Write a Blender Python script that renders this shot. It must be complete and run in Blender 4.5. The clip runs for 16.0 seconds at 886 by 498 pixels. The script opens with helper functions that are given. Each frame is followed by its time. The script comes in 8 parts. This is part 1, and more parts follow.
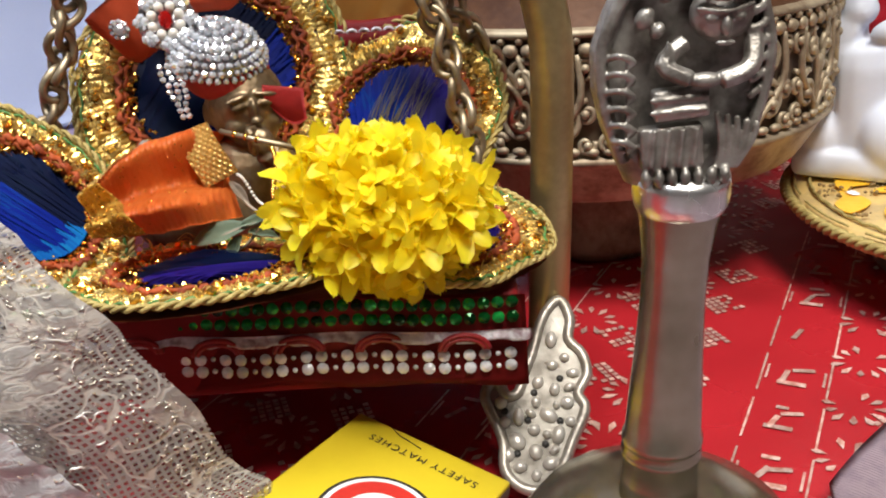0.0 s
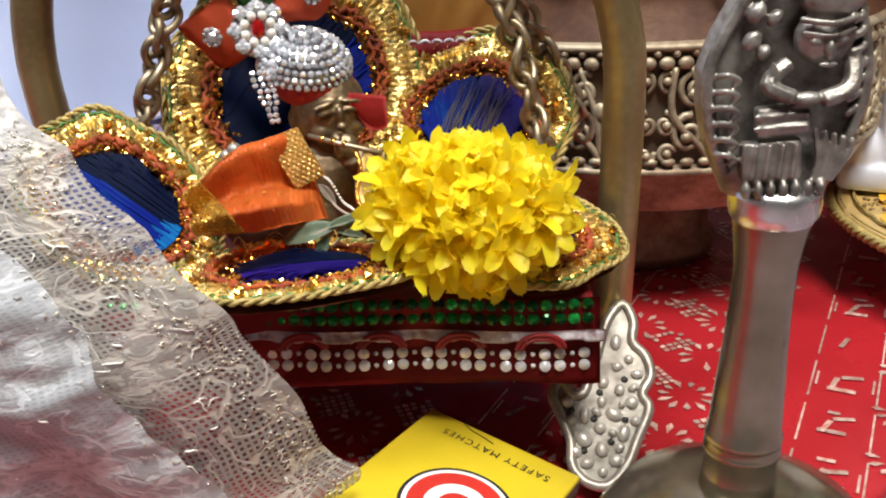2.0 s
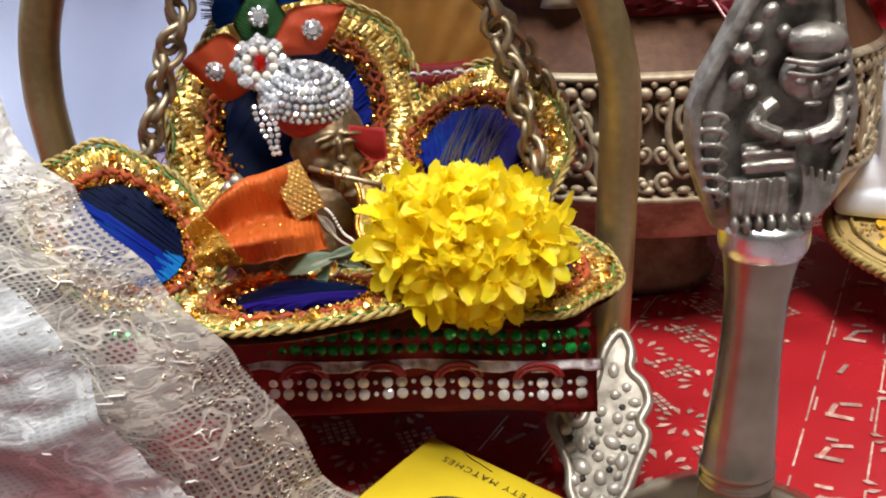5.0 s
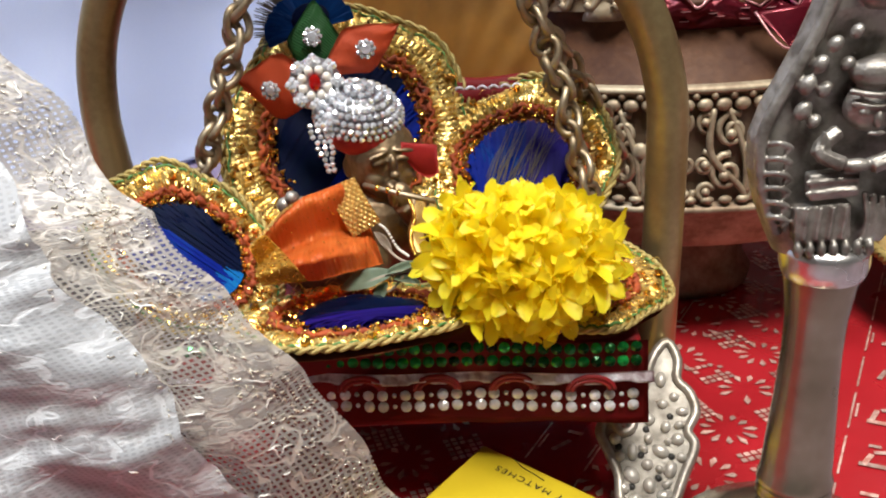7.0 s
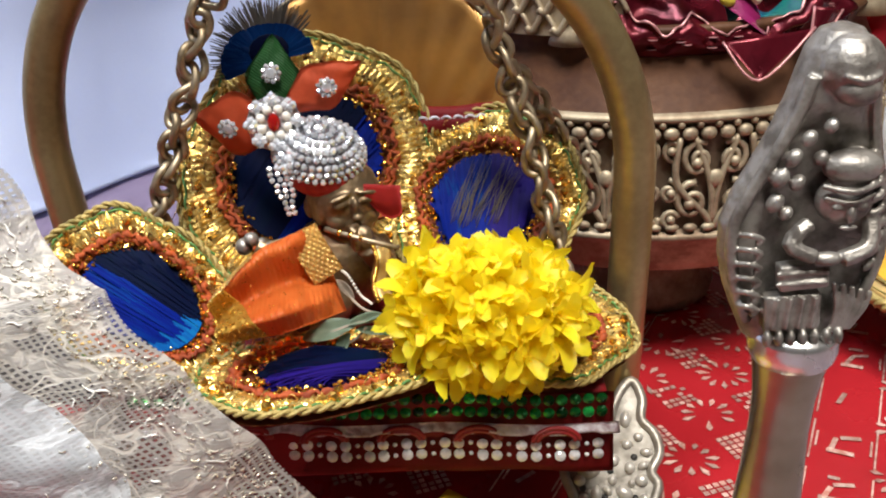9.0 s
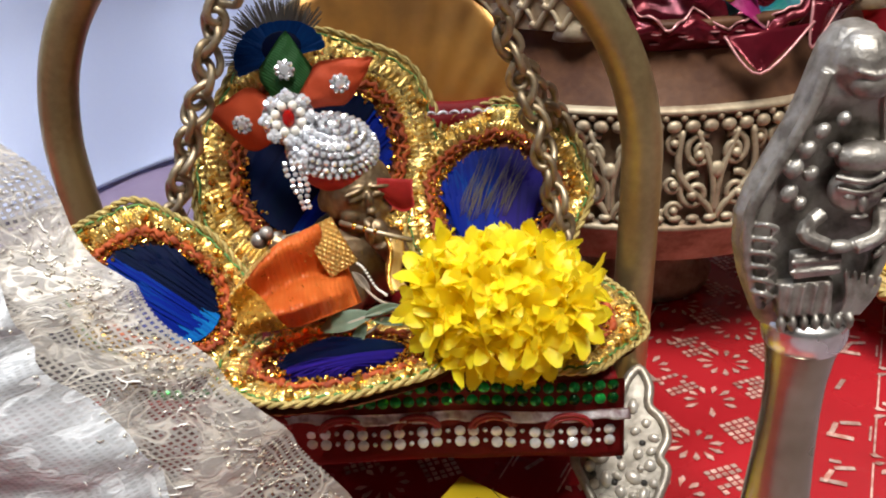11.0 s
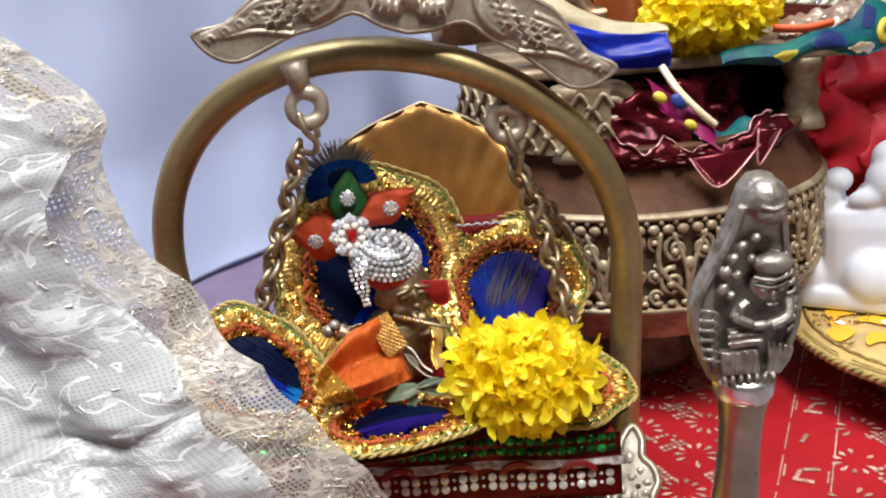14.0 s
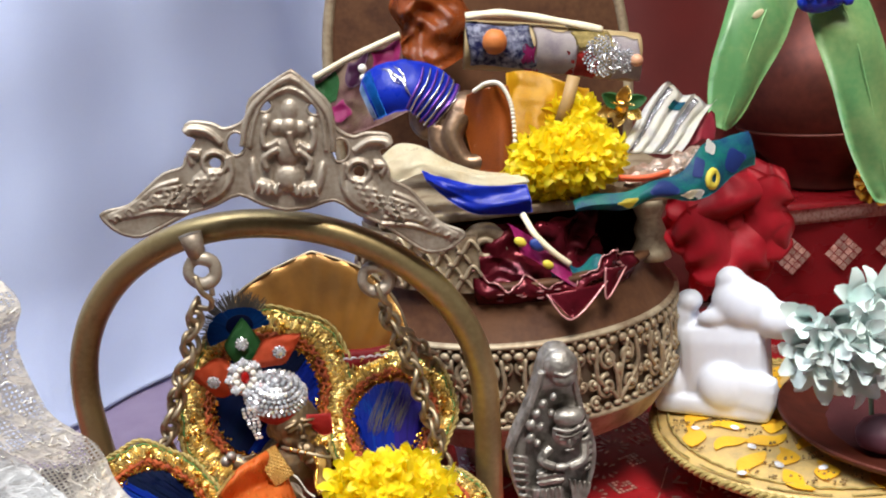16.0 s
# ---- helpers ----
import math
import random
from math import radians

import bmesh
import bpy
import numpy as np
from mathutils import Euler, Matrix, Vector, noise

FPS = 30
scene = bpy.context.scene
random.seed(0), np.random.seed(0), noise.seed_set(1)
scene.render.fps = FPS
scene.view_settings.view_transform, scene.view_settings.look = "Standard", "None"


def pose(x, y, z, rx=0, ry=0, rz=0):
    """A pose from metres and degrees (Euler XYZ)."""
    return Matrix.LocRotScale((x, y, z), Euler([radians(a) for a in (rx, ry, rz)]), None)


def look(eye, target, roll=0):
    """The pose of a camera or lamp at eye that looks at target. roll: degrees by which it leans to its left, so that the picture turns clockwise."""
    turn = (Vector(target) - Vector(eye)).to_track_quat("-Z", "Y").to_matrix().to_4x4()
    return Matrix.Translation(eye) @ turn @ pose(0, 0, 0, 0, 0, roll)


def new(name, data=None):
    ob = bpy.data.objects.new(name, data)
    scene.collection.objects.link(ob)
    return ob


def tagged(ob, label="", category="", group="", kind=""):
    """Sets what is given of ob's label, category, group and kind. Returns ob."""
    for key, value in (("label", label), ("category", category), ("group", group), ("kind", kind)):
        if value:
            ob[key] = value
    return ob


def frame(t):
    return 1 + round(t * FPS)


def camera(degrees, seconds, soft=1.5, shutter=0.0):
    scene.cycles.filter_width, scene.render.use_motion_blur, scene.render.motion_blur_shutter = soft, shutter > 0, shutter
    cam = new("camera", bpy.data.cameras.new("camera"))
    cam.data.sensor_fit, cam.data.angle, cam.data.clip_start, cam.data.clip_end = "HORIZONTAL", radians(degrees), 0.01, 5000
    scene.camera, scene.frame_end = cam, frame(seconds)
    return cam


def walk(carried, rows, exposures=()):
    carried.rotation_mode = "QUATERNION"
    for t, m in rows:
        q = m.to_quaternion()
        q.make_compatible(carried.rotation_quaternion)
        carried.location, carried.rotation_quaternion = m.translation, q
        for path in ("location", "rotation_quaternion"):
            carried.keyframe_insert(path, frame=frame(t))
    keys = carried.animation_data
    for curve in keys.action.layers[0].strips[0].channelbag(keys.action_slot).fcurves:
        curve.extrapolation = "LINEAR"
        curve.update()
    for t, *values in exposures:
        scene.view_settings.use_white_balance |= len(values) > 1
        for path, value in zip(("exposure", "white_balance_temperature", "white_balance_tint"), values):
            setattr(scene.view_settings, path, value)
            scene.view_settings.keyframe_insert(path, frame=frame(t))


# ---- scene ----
cam = camera(52.19, 16.0, soft=2.0)
PATH = [
    (0, (0.01779, 0.00917, 0.12155), (-0.0588, 1.8586, -0.6360), -4.68),
    (0.5, (0.01084, 0.00637, 0.12483), (-0.0568, 1.8582, -0.6276), -3.98),
    (1, (0.00695, 0.00422, 0.12509), (-0.0732, 1.8580, -0.6213), -3.68),
    (1.5, (0.00379, 0.00170, 0.12502), (-0.0792, 1.8544, -0.6238), -3.53),
    (2, (0.00355, 0.00085, 0.12511), (-0.0884, 1.8549, -0.6192), -3.65),
    (2.5, (0.00335, 0.00058, 0.12571), (-0.0909, 1.8544, -0.6189), -3.73),
    (3, (0.00181, -0.00043, 0.12587), (-0.0833, 1.8567, -0.6115), -3.59),
    (3.5, (0.00243, -0.00049, 0.12518), (-0.0861, 1.8567, -0.6116), -3.74),
    (4, (0.00335, -0.00138, 0.12930), (-0.0765, 1.8672, -0.5793), -3.53),
    (4.2, (0.00545, -0.00074, 0.12779), (-0.0859, 1.8701, -0.5734), -3.40),
    (6.3, (0.00190, -0.00427, 0.13069), (-0.1094, 1.8578, -0.5906), -4.64),
    (6.5, (0.00076, -0.00499, 0.13198), (-0.1245, 1.8539, -0.5951), -4.49),
    (7, (-0.00259, -0.00375, 0.13465), (-0.1372, 1.8593, -0.5801), -4.59),
    (7.5, (-0.00498, -0.00271, 0.13064), (-0.1313, 1.8618, -0.5819), -4.69),
    (8, (-0.00348, 0.00072, 0.13470), (-0.0958, 1.8653, -0.5829), -4.31),
    (8.5, (-0.00415, 0.00401, 0.13876), (-0.0816, 1.8595, -0.6037), -4.05),
    (9, (-0.00230, 0.00685, 0.15027), (-0.0572, 1.8393, -0.6492), -3.71),
    (9.5, (-0.00545, 0.00687, 0.15308), (-0.0354, 1.8357, -0.6558), -3.81),
    (9.7, (-0.00632, 0.00643, 0.15161), (-0.0455, 1.8314, -0.6656), -3.85),
    (11.8, (-0.00791, -0.00071, 0.15324), (-0.0289, 1.8306, -0.6504), -3.91),
    (12, (-0.00794, -0.00209, 0.15465), (-0.0317, 1.8355, -0.6346), -4.02),
    (12.5, (-0.00845, -0.00498, 0.15725), (-0.0329, 1.8375, -0.6202), -3.69),
    (13, (-0.00876, -0.00702, 0.16025), (-0.0147, 1.8570, -0.5646), -4.28),
    (13.5, (-0.01058, -0.02586, 0.16909), (-0.0274, 1.8542, -0.5128), -4.70),
    (14, (-0.01465, -0.04927, 0.17650), (-0.0353, 1.8445, -0.4662), -5.36),
    (14.5, (-0.00888, -0.07124, 0.19296), (0.0123, 1.8440, -0.3826), -4.60),
    (15, (-0.00188, -0.07982, 0.20430), (0.0430, 1.8432, -0.3433), -4.64),
    (15.5, (0.00072, -0.08233, 0.20759), (0.0539, 1.8480, -0.3132), -4.96),
    (16, (0.01340, -0.08356, 0.21089), (0.1008, 1.8463, -0.3067), -5.57),
]
walk(cam, [(t, look(eye, target, roll)) for t, eye, target, roll in PATH])

# ---- light ----
world = bpy.data.worlds.new("room_air")
scene.world = world
world.use_nodes = True
world.node_tree.nodes["Background"].inputs["Color"].default_value = (0.80, 0.86, 1.0, 1)
world.node_tree.nodes["Background"].inputs["Strength"].default_value = 0.25
scene.view_settings.exposure = 0.05


def lamp(name, eye, target, size, power, colour):
    data = bpy.data.lights.new(name, "AREA")
    data.shape, data.size, data.energy, data.color = "DISK", size, power, colour
    ob = new(name, data)
    ob.matrix_world = look(eye, target)
    return ob


lamp("ceiling_lamp_light", (0.18, -0.40, 1.42), (0.0, 0.2, 0.05), 0.50, 31.0, (1.0, 0.95, 0.88))
# added cool fill with no known source, set to brighten the white drape
lamp("drape_fill_light", (-0.40, -0.02, 1.30), (-0.2, 0.5, 0.36), 0.40, 14.5, (0.86, 0.92, 1.0))

# ---- small tools ----
rng = random.Random(7)
TAU = 2 * math.pi


def V(*a):
    return Vector(a)


def thing(name, loc, label, category, group="", kind=""):
    ob = new(name)
    ob.location, ob.empty_display_size = loc, 0.005
    return tagged(ob, label, category, group, kind)


def root_of(ob):
    while ob.parent:
        ob = ob.parent
    return ob.location


def mesh_of(name, bm, material, smooth=True):
    me = bpy.data.meshes.new(name)
    for f in bm.faces:
        f.smooth = smooth
    bm.to_mesh(me)
    bm.free()
    if material:
        me.materials.append(material)
    return me


def part(name, bm, material, parent, label="", smooth=True, kind=""):
    """One mesh, built in world metres, under a thing or a part."""
    bm.transform(Matrix.Translation(-root_of(parent)))
    ob = new(name, mesh_of(name, bm, material, smooth))
    ob.parent = parent
    return tagged(ob, label, kind=kind)


def piece(name, me, parent, m, label=""):
    """A repeat that shares a mesh, at the world pose m."""
    ob = new(name, me)
    ob.parent = parent
    ob.matrix_basis = Matrix.Translation(-root_of(parent)) @ m
    return tagged(ob, label)


def solo(name, bm, material, label, category, kind="", smooth=True, group=""):
    return tagged(new(name, mesh_of(name, bm, material, smooth)), label, category, group, kind)


def spline(pts, n, closed=False):
    """Smooth points through the given ones, n a span."""
    p = [Vector(q) for q in pts]
    k, out = len(p), []
    for i in range(k if closed else k - 1):
        if closed:
            a, b, c, d = p[i - 1], p[i], p[(i + 1) % k], p[(i + 2) % k]
        else:
            a, b, c, d = p[max(i - 1, 0)], p[i], p[i + 1], p[min(i + 2, k - 1)]
        for j in range(n):
            s = j / n
            out.append(0.5 * (2 * b + (c - a) * s + (2 * a - 5 * b + 4 * c - d) * s * s + (3 * b - a - 3 * c + d) * s ** 3))
    if not closed:
        out.append(p[-1])
    return out


def tube(bm, pts, r, seg=8, closed=False, flat=1.0):
    """A round rod along the points; r is a number or a function of 0..1."""
    pts = [Vector(p) for p in pts]
    n, rad = len(pts), (r if callable(r) else (lambda s: r))
    tang = [(pts[(i + 1) % n] - pts[i - 1]) if closed else (pts[min(i + 1, n - 1)] - pts[max(i - 1, 0)]) for i in range(n)]
    tang = [t.normalized() if t.length > 1e-9 else V(0, 0, 1) for t in tang]
    side = tang[0].orthogonal().normalized()
    rings = []
    for i in range(n):
        side = (side - tang[i] * side.dot(tang[i])).normalized()
        up, q = tang[i].cross(side), rad(i / max(n - 1, 1))
        rings.append([bm.verts.new(pts[i] + side * (q * math.cos(TAU * j / seg)) + up * (q * flat * math.sin(TAU * j / seg))) for j in range(seg)])
    for i in range(n if closed else n - 1):
        a, b = rings[i], rings[(i + 1) % n]
        for j in range(seg):
            bm.faces.new((a[j], a[(j + 1) % seg], b[(j + 1) % seg], b[j]))
    if not closed:
        bm.faces.new(rings[0][::-1])
        bm.faces.new(rings[-1])


def lathe(bm, profile, centre, seg=64, start=0.0, turn=TAU):
    c, full = Vector(centre), turn >= TAU - 1e-6
    cols = seg if full else seg + 1
    rings = [[bm.verts.new(c + V(r * math.cos(start + turn * j / seg), r * math.sin(start + turn * j / seg), z)) for j in range(cols)] for r, z in profile]
    for a, b in zip(rings, rings[1:]):
        for j in range(seg):
            k = (j + 1) % cols
            bm.faces.new((a[j], a[k], b[k], b[j]))


def ball(bm, c, r, m=None, u=16, v=10):
    """An ellipsoid: centre, radii, turn."""
    r = (r, r, r) if not hasattr(r, "__len__") else r
    bmesh.ops.create_uvsphere(bm, u_segments=u, v_segments=v, radius=1,
                              matrix=Matrix.Translation(Vector(c)) @ (m or Matrix()) @ Matrix.Diagonal((*r, 1)))


def basis(c, x, y):
    """A pose whose x and y follow the two ways given."""
    x = Vector(x).normalized()
    z = x.cross(Vector(y)).normalized()
    y = z.cross(x)
    return Matrix(((x.x, y.x, z.x, c[0]), (x.y, y.y, z.y, c[1]), (x.z, y.z, z.z, c[2]), (0, 0, 0, 1)))


def box(bm, m, sx, sy, sz, bevel=0.0):
    made = bmesh.ops.create_cube(bm, size=1, matrix=m @ Matrix.Diagonal((sx, sy, sz, 1)))
    if bevel:
        edges = list({e for v in made["verts"] for e in v.link_edges})
        bmesh.ops.bevel(bm, geom=edges, offset=bevel, segments=2, affect="EDGES", profile=0.6)


def plate(bm, outline, m, thick, holes=()):
    """A flat cut-out of some thickness, its face in the xy of m."""
    own, edges = bmesh.new(), []
    for loop in (outline, *holes):
        vs = [own.verts.new(V(p[0], p[1], 0)) for p in loop]
        edges += [own.edges.new((vs[i], vs[(i + 1) % len(vs)])) for i in range(len(vs))]
    faces = [g for g in bmesh.ops.triangle_fill(own, use_beauty=True, edges=edges)["geom"] if isinstance(g, bmesh.types.BMFace)]
    for g in bmesh.ops.extrude_face_region(own, geom=faces)["geom"]:
        if isinstance(g, bmesh.types.BMVert):
            g.co.z += thick
    own.transform(m)
    bmesh.ops.recalc_face_normals(own, faces=own.faces)
    me = bpy.data.meshes.new("cut_out")
    own.to_mesh(me)
    own.free()
    bm.from_mesh(me)
    bpy.data.meshes.remove(me)


def sheet(bm, f, nu, nv, thick=0.0, uv=None):
    """A cloth: f(u, v) over 0..1 gives its places; uv its size in metres for the weave."""
    g = [[bm.verts.new(f(i / nu, j / nv)) for j in range(nv + 1)] for i in range(nu + 1)]
    layer = bm.loops.layers.uv.verify() if uv else None
    for i in range(nu):
        for j in range(nv):
            q = ((i, j), (i + 1, j), (i + 1, j + 1), (i, j + 1))
            face = bm.faces.new([g[a][b] for a, b in q])
            if uv:
                for loop, (a, b) in zip(face.loops, q):
                    loop[layer].uv = (a / nu * uv[0], b / nv * uv[1])
    if thick:
        bmesh.ops.solidify(bm, geom=list(bm.faces), thickness=thick)


def fused(ob, voxel, smooth=4):
    """Melts overlapping lumps of a casting into one skin."""
    r = ob.modifiers.new("skin", "REMESH")
    r.mode, r.voxel_size, r.use_smooth_shade = "VOXEL", voxel, True
    s = ob.modifiers.new("soften", "SMOOTH")
    s.iterations, s.factor = smooth, 0.5
    return ob


def n3(p, scale):
    return noise.noise(Vector(p) * scale)


# ---- materials ----
def rgb(c):
    return (*c, 1.0)


def surface(name, base, rough=0.5, metal=0.0, other=None, grain=900.0, mix=0.5, bump=0.15, stain=60.0, sheen=0.0,
            spec=0.5, worn=0.12, island=0.0, coat=0.0, depth=0.0004):
    """Principled with two scales of variation: a fine grain and broad stains."""
    m = bpy.data.materials.new(name)
    m.use_nodes = True
    nt = m.node_tree
    N, L = nt.nodes.new, nt.links.new
    p = nt.nodes["Principled BSDF"]
    p.inputs["Metallic"].default_value, p.inputs["Specular IOR Level"].default_value = metal, spec
    p.inputs["Sheen Weight"].default_value, p.inputs["Coat Weight"].default_value = sheen, coat
    co = N("ShaderNodeTexCoord")
    fine, broad = N("ShaderNodeTexNoise"), N("ShaderNodeTexNoise")
    for node, sc, det in ((fine, grain, 3.0), (broad, stain, 4.0)):
        node.inputs["Scale"].default_value, node.inputs["Detail"].default_value = sc, det
        L(co.outputs["Object"], node.inputs["Vector"])
    other = other or tuple(c * 0.6 for c in base)
    mx = N("ShaderNodeMix")
    mx.data_type = "RGBA"
    mx.inputs["A"].default_value, mx.inputs["B"].default_value = rgb(base), rgb(other)
    ramp = N("ShaderNodeMapRange")
    ramp.inputs["From Min"].default_value, ramp.inputs["From Max"].default_value = 0.40, 0.68
    ramp.inputs["To Max"].default_value = mix
    add = N("ShaderNodeMath")
    add.operation = "ADD"
    half = N("ShaderNodeMath")
    half.operation, half.inputs[1].default_value = "MULTIPLY_ADD", 0.35
    L(fine.outputs["Fac"], half.inputs[0])
    half.inputs[2].default_value = -0.17
    L(broad.outputs["Fac"], add.inputs[0])
    L(half.outputs[0], add.inputs[1])
    L(add.outputs[0], ramp.inputs["Value"])
    L(ramp.outputs["Result"], mx.inputs["Factor"])
    colour = mx.outputs["Result"]
    if island:
        geo, hsv, mr = N("ShaderNodeNewGeometry"), N("ShaderNodeHueSaturation"), N("ShaderNodeMapRange")
        L(geo.outputs["Random Per Island"], mr.inputs["Value"])
        mr.inputs["To Min"].default_value, mr.inputs["To Max"].default_value = 1 - island, 1 + island
        L(mr.outputs["Result"], hsv.inputs["Value"])
        L(colour, hsv.inputs["Color"])
        colour = hsv.outputs["Color"]
    L(colour, p.inputs["Base Color"])
    rr = N("ShaderNodeMapRange")
    rr.inputs["To Min"].default_value, rr.inputs["To Max"].default_value = max(rough - worn, 0.03), min(rough + worn, 1.0)
    L(broad.outputs["Fac"], rr.inputs["Value"])
    L(rr.outputs["Result"], p.inputs["Roughness"])
    if bump:
        b = N("ShaderNodeBump")
        b.inputs["Strength"].default_value, b.inputs["Distance"].default_value = bump, depth
        L(fine.outputs["Fac"], b.inputs["Height"])
        L(b.outputs["Normal"], p.inputs["Normal"])
    return m


def woven(name, base, other, pitch=0.0008, rough=0.5, metal=0.0, bump=0.5, sheen=0.0, stain=80.0, mix=0.5):
    """Cloth with a fine thread relief."""
    m = surface(name, base, rough, metal, other, grain=1400, mix=mix, bump=0.0, stain=stain, sheen=sheen)
    nt = m.node_tree
    N, L = nt.nodes.new, nt.links.new
    co = nt.nodes["Texture Coordinate"]
    wave = N("ShaderNodeTexWave")
    wave.wave_type, wave.bands_direction = "BANDS", "DIAGONAL"
    wave.inputs["Scale"].default_value, wave.inputs["Distortion"].default_value = 0.62 / pitch, 1.2
    wave.inputs["Detail"].default_value = 2.0
    b = N("ShaderNodeBump")
    b.inputs["Strength"].default_value, b.inputs["Distance"].default_value = bump * 0.55, 0.00016
    L(co.outputs["Object"], wave.inputs["Vector"])
    L(wave.outputs["Fac"], b.inputs["Height"])
    L(b.outputs["Normal"], nt.nodes["Principled BSDF"].inputs["Normal"])
    return m


def jewel(name, base, rough=0.05, metal=0.55):
    m = surface(name, base, rough, metal, bump=0.0, worn=0.02, spec=1.0, island=0.35, coat=1.0, mix=0.3)
    return m


def feathery(name, a, b, c):
    """Barbs whose colour changes from strand to strand."""
    m = bpy.data.materials.new(name)
    m.use_nodes = True
    nt = m.node_tree
    N, L = nt.nodes.new, nt.links.new
    p = nt.nodes["Principled BSDF"]
    p.inputs["Roughness"].default_value, p.inputs["Specular IOR Level"].default_value = 0.42, 0.05
    geo, ramp, co, nz, mt = N("ShaderNodeNewGeometry"), N("ShaderNodeValToRGB"), N("ShaderNodeTexCoord"), N("ShaderNodeTexNoise"), N("ShaderNodeMath")
    e = ramp.color_ramp.elements
    e[0].position, e[0].color, e[1].position, e[1].color = 0.0, rgb(a), 1.0, rgb(c)
    e.new(0.5).color = rgb(b)
    nz.inputs["Scale"].default_value = 75
    L(co.outputs["Object"], nz.inputs["Vector"])
    mt.operation, mt.inputs[1].default_value = "MULTIPLY_ADD", 0.22
    L(geo.outputs["Random Per Island"], mt.inputs[0])
    sc = N("ShaderNodeMath")
    sc.operation, sc.inputs[1].default_value = "MULTIPLY", 0.72
    L(nz.outputs["Fac"], sc.inputs[0])
    L(sc.outputs[0], mt.inputs[2])
    L(mt.outputs[0], ramp.inputs["Fac"])
    L(ramp.outputs["Color"], p.inputs["Base Color"])
    return m


def lacework(name, plain, white, cover, pitch, motif, glow, worked_from=0.47, solid=0.94):
    """Milky net: plain zones with small open holes, zones of crinkled white embroidery, and thin raised veins."""
    m = bpy.data.materials.new(name)
    m.use_nodes = True
    nt = m.node_tree
    N, L = nt.nodes.new, nt.links.new
    p, out = nt.nodes["Principled BSDF"], nt.nodes["Material Output"]
    p.inputs["Specular IOR Level"].default_value = 0.6
    co = N("ShaderNodeTexCoord")

    def noise(scale, detail, warp=0.0):
        node = N("ShaderNodeTexNoise")
        node.inputs["Scale"].default_value, node.inputs["Detail"].default_value, node.inputs["Distortion"].default_value = scale, detail, warp
        L(co.outputs["UV"], node.inputs["Vector"])
        return node.outputs["Fac"]

    def span(value, a, b, lo=0.0, hi=1.0):
        node = N("ShaderNodeMapRange")
        node.interpolation_type = "SMOOTHSTEP"
        for key, x in (("From Min", a), ("From Max", b), ("To Min", lo), ("To Max", hi)):
            node.inputs[key].default_value = x
        L(value, node.inputs["Value"])
        return node.outputs["Result"]

    def calc(kind, a, b):
        node = N("ShaderNodeMath")
        node.operation = kind
        for k, x in enumerate((a, b)):
            if isinstance(x, float):
                node.inputs[k].default_value = x
            else:
                L(x, node.inputs[k])
        return node.outputs[0]

    patch = span(noise(motif, 3, 1.2), worked_from, worked_from + 0.10)
    crinkle = span(noise(330, 3, 1.2), 0.40, 0.66)
    vein = span(calc("ABSOLUTE", calc("SUBTRACT", noise(motif * 2.6, 2, 1.0), 0.5), 0.0), 0.010, 0.035, 1.0, 0.0)
    worked = calc("MAXIMUM", calc("MULTIPLY", patch, crinkle), calc("MULTIPLY", vein, 0.8))
    grid = []
    for way in ("X", "Y"):
        wv = N("ShaderNodeTexWave")
        wv.bands_direction = way
        wv.inputs["Scale"].default_value, wv.inputs["Distortion"].default_value = 0.314 / pitch, 3.0
        wv.inputs["Detail"].default_value, wv.inputs["Detail Scale"].default_value = 2.0, 0.4
        L(co.outputs["UV"], wv.inputs["Vector"])
        grid.append(wv.outputs["Fac"])
    weave = span(calc("MAXIMUM", grid[0], grid[1]), 0.38, 0.74, 0.0, 1.0)
    body = calc("ADD", calc("MULTIPLY", weave, solid - cover), cover)
    alpha = calc("MAXIMUM", calc("MAXIMUM", body, calc("MULTIPLY", patch, solid)), calc("MULTIPLY", vein, 0.95))
    tint = N("ShaderNodeMix")
    tint.data_type = "RGBA"
    tint.inputs["A"].default_value, tint.inputs["B"].default_value = rgb(plain), rgb(white)
    L(calc("ADD", calc("MULTIPLY", worked, 0.85), calc("MULTIPLY", noise(60, 3), 0.18)), tint.inputs["Factor"])
    L(tint.outputs["Result"], p.inputs["Base Color"])
    L(span(worked, 0.0, 1.0, 0.55, 0.24), p.inputs["Roughness"])
    b = N("ShaderNodeBump")
    b.inputs["Strength"].default_value, b.inputs["Distance"].default_value = 0.34, 0.0005
    L(calc("ADD", worked, calc("MULTIPLY", weave, 0.12)), b.inputs["Height"])
    L(b.outputs["Normal"], p.inputs["Normal"])
    clear, thru, both, mx = N("ShaderNodeBsdfTransparent"), N("ShaderNodeBsdfTranslucent"), N("ShaderNodeMixShader"), N("ShaderNodeMixShader")
    both.inputs[0].default_value = glow
    L(tint.outputs["Result"], thru.inputs["Color"])
    L(p.outputs[0], both.inputs[1])
    L(thru.outputs[0], both.inputs[2])
    L(alpha, mx.inputs[0])
    L(clear.outputs[0], mx.inputs[1])
    L(both.outputs[0], mx.inputs[2])
    L(mx.outputs[0], out.inputs["Surface"])
    return m


